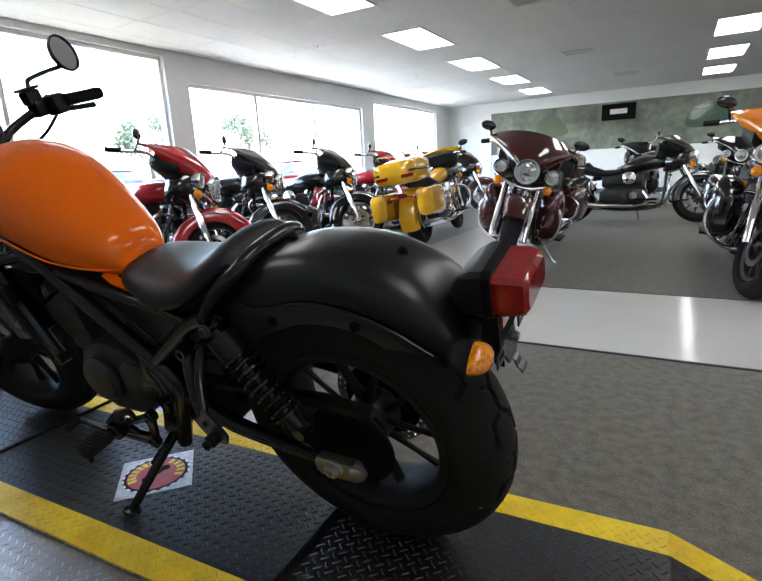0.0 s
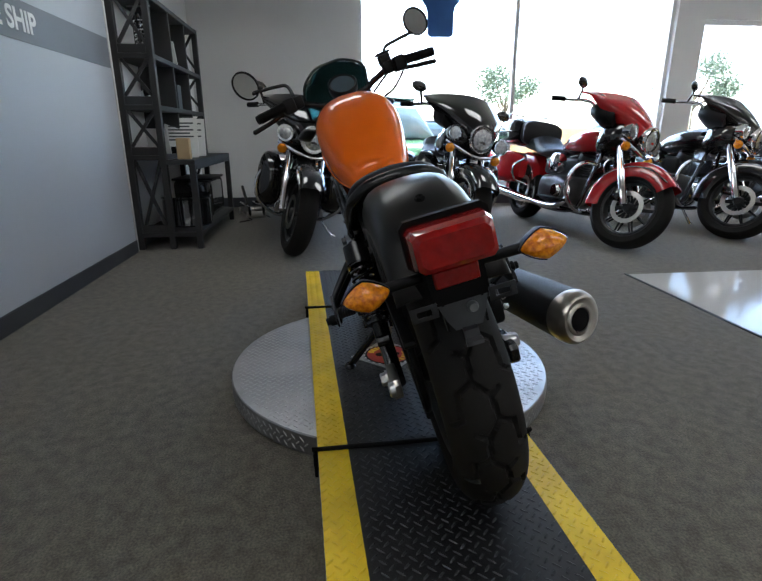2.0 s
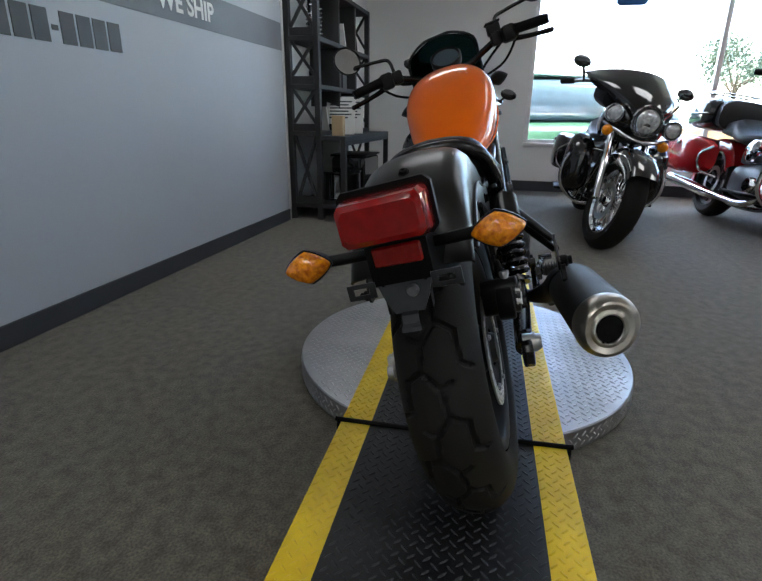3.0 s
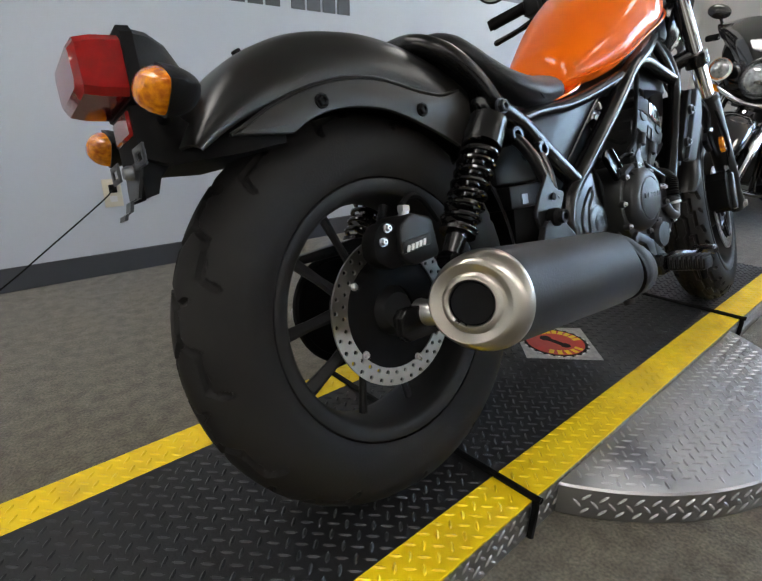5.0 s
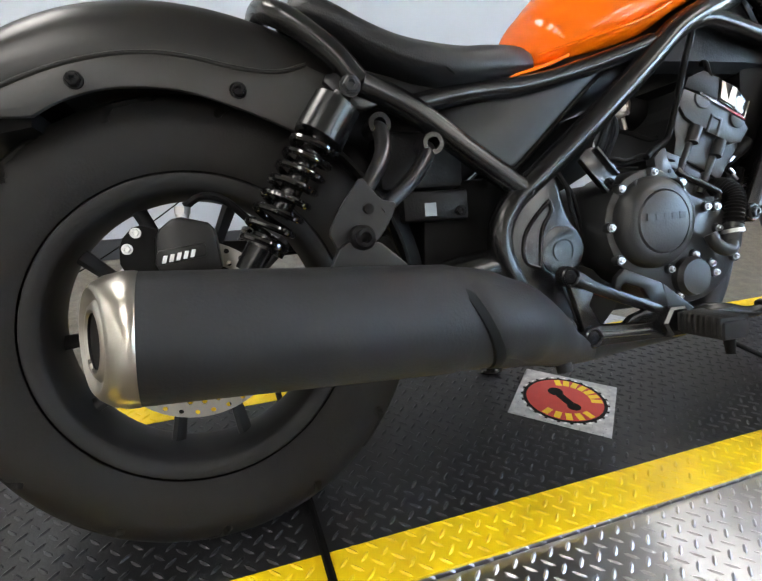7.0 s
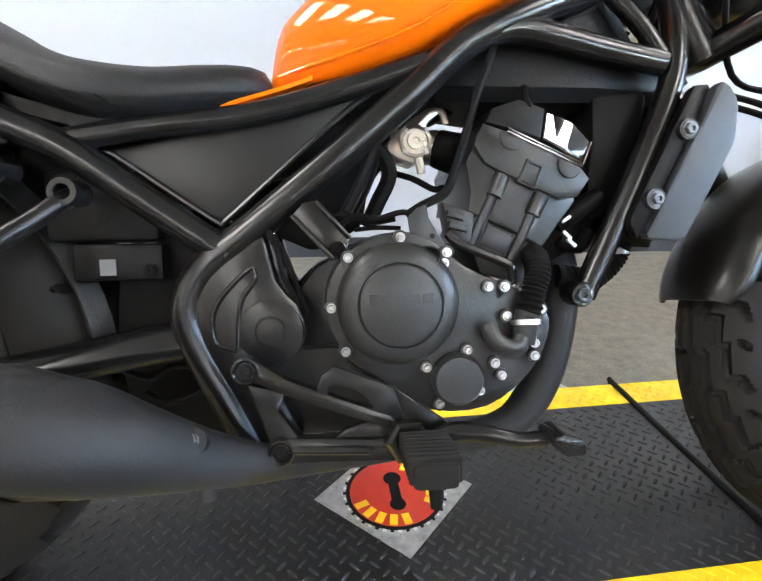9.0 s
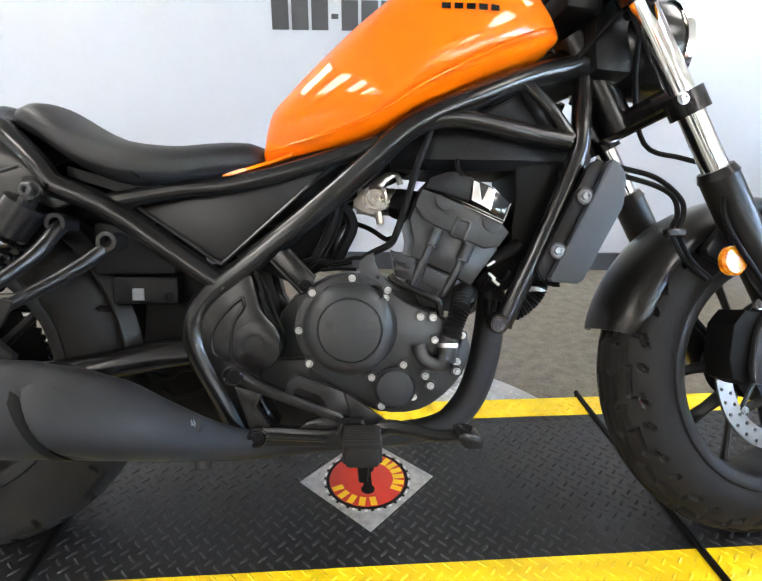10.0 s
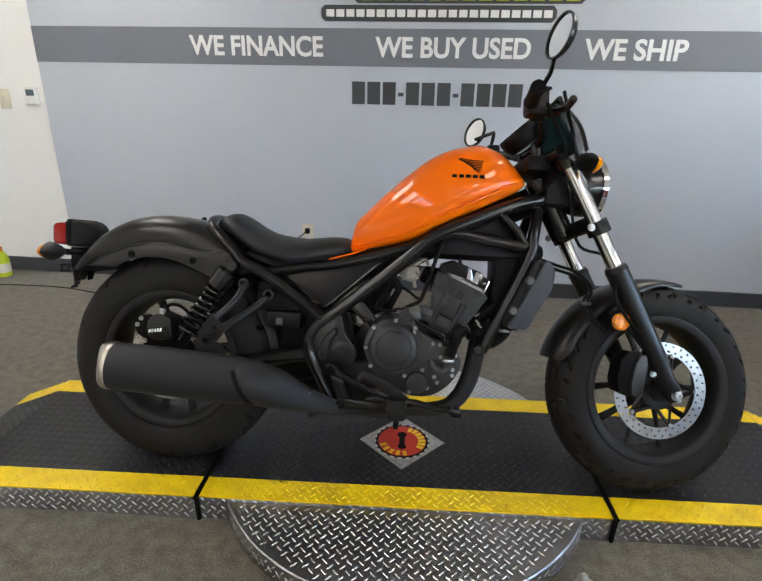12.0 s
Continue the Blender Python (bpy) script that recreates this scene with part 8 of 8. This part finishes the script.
parked_car(7.9, 0.2, 100, "green_van", "green and white pickup parked outside the window", 1.6)
parked_car(15.0, -8.5, 95, "silver_car", "silver car across the lot")
parked_car(13.5, -15.5, 100, "red_car", "red car parked across the lot", 1.6)
parked_car(17.0, -3.0, 85, "silver_car", "pale car across the lot")
for bu, bv, bh in ((6.6, -3.2, 0.62), (6.7, -4.4, 0.55), (6.6, -2.55, 0.4)):
    c = thing("cardboard_box", ROOM @ pose(bu, bv, -0.02, 0, 0, 12), "brown cardboard carton outside the window", "box", "cartons outside")
    part("carton", box(-0.3, 0.3, -0.35, 0.35, 0, bh + 0.35, 0.006), "card", c)
    part("tape_strip", box(-0.03, 0.03, -0.352, 0.352, bh + 0.351, bh + 0.353), "ivory", c, "", 0)


def tree(u, v, h, seed):
    rnd = random.Random(seed)
    t = thing("tree", ROOM @ pose(u, v, -0.10), "leafy green tree across the lot", "tree", "trees outside")
    tr = [tube([(0, 0, 0), (0.1, 0.05, h * 0.3), (0.0, 0.1, h * 0.6)], [0.22, 0.16, 0.08], 10, 4)]
    tips = []
    for i in range(9):
        a = 2 * math.pi * i / 9 + rnd.random()
        e = Vector((math.cos(a) * h * 0.28, math.sin(a) * h * 0.28, h * (0.55 + 0.35 * rnd.random())))
        tr.append(tube([(0, 0, h * (0.3 + 0.03 * i)), e * 0.6 + Vector((0, 0, h * 0.15)), e], [0.07, 0.045, 0.015], 6, 3))
        tips.append(e)
    part("trunk", join(*tr), "bark", t)
    vs, fs = [], []
    for i in range(3600):
        e = tips[i % 9]
        r = h * 0.17 * rnd.random() ** 0.5
        d = Vector((rnd.gauss(0, 1), rnd.gauss(0, 1), rnd.gauss(0, 0.8))).normalized() * r
        c = e + d
        a, b = Vector((rnd.gauss(0, 1), rnd.gauss(0, 1), rnd.gauss(0, 1))).normalized() * 0.12, Vector((rnd.gauss(0, 1), rnd.gauss(0, 1), rnd.gauss(0, 1))).normalized() * 0.12
        k = len(vs)
        vs += [tuple(c - a), tuple(c + b * 0.6), tuple(c + a), tuple(c - b * 0.6)]
        fs.append((k, k + 1, k + 2, k + 3))
    stuff("crown", vs, fs, "leaf", t, "loose green leaves")


for i, (tu, tv, hh) in enumerate(((40, -14, 6.2), (33, -24.5, 6.0), (36, -38, 7.0))):
    tree(tu, tv, hh, i + 3)
po = thing("utility_pole", ROOM @ pose(24, -4.2, -0.16), "grey lamp pole in the lot", "pole")
part("post", tube([(0, 0, 0), (0, 0, 5.2)], [0.09, 0.06], 12, 1), "steel", po)
part("arm", tube([(0, 0, 5.1), (0, 0.8, 5.2)], 0.04, 8, 1), "steel", po)
part("cross_arm", tube([(0, -0.6, 4.2), (0, 0.6, 4.2)], 0.03, 8, 1), "steel", po)
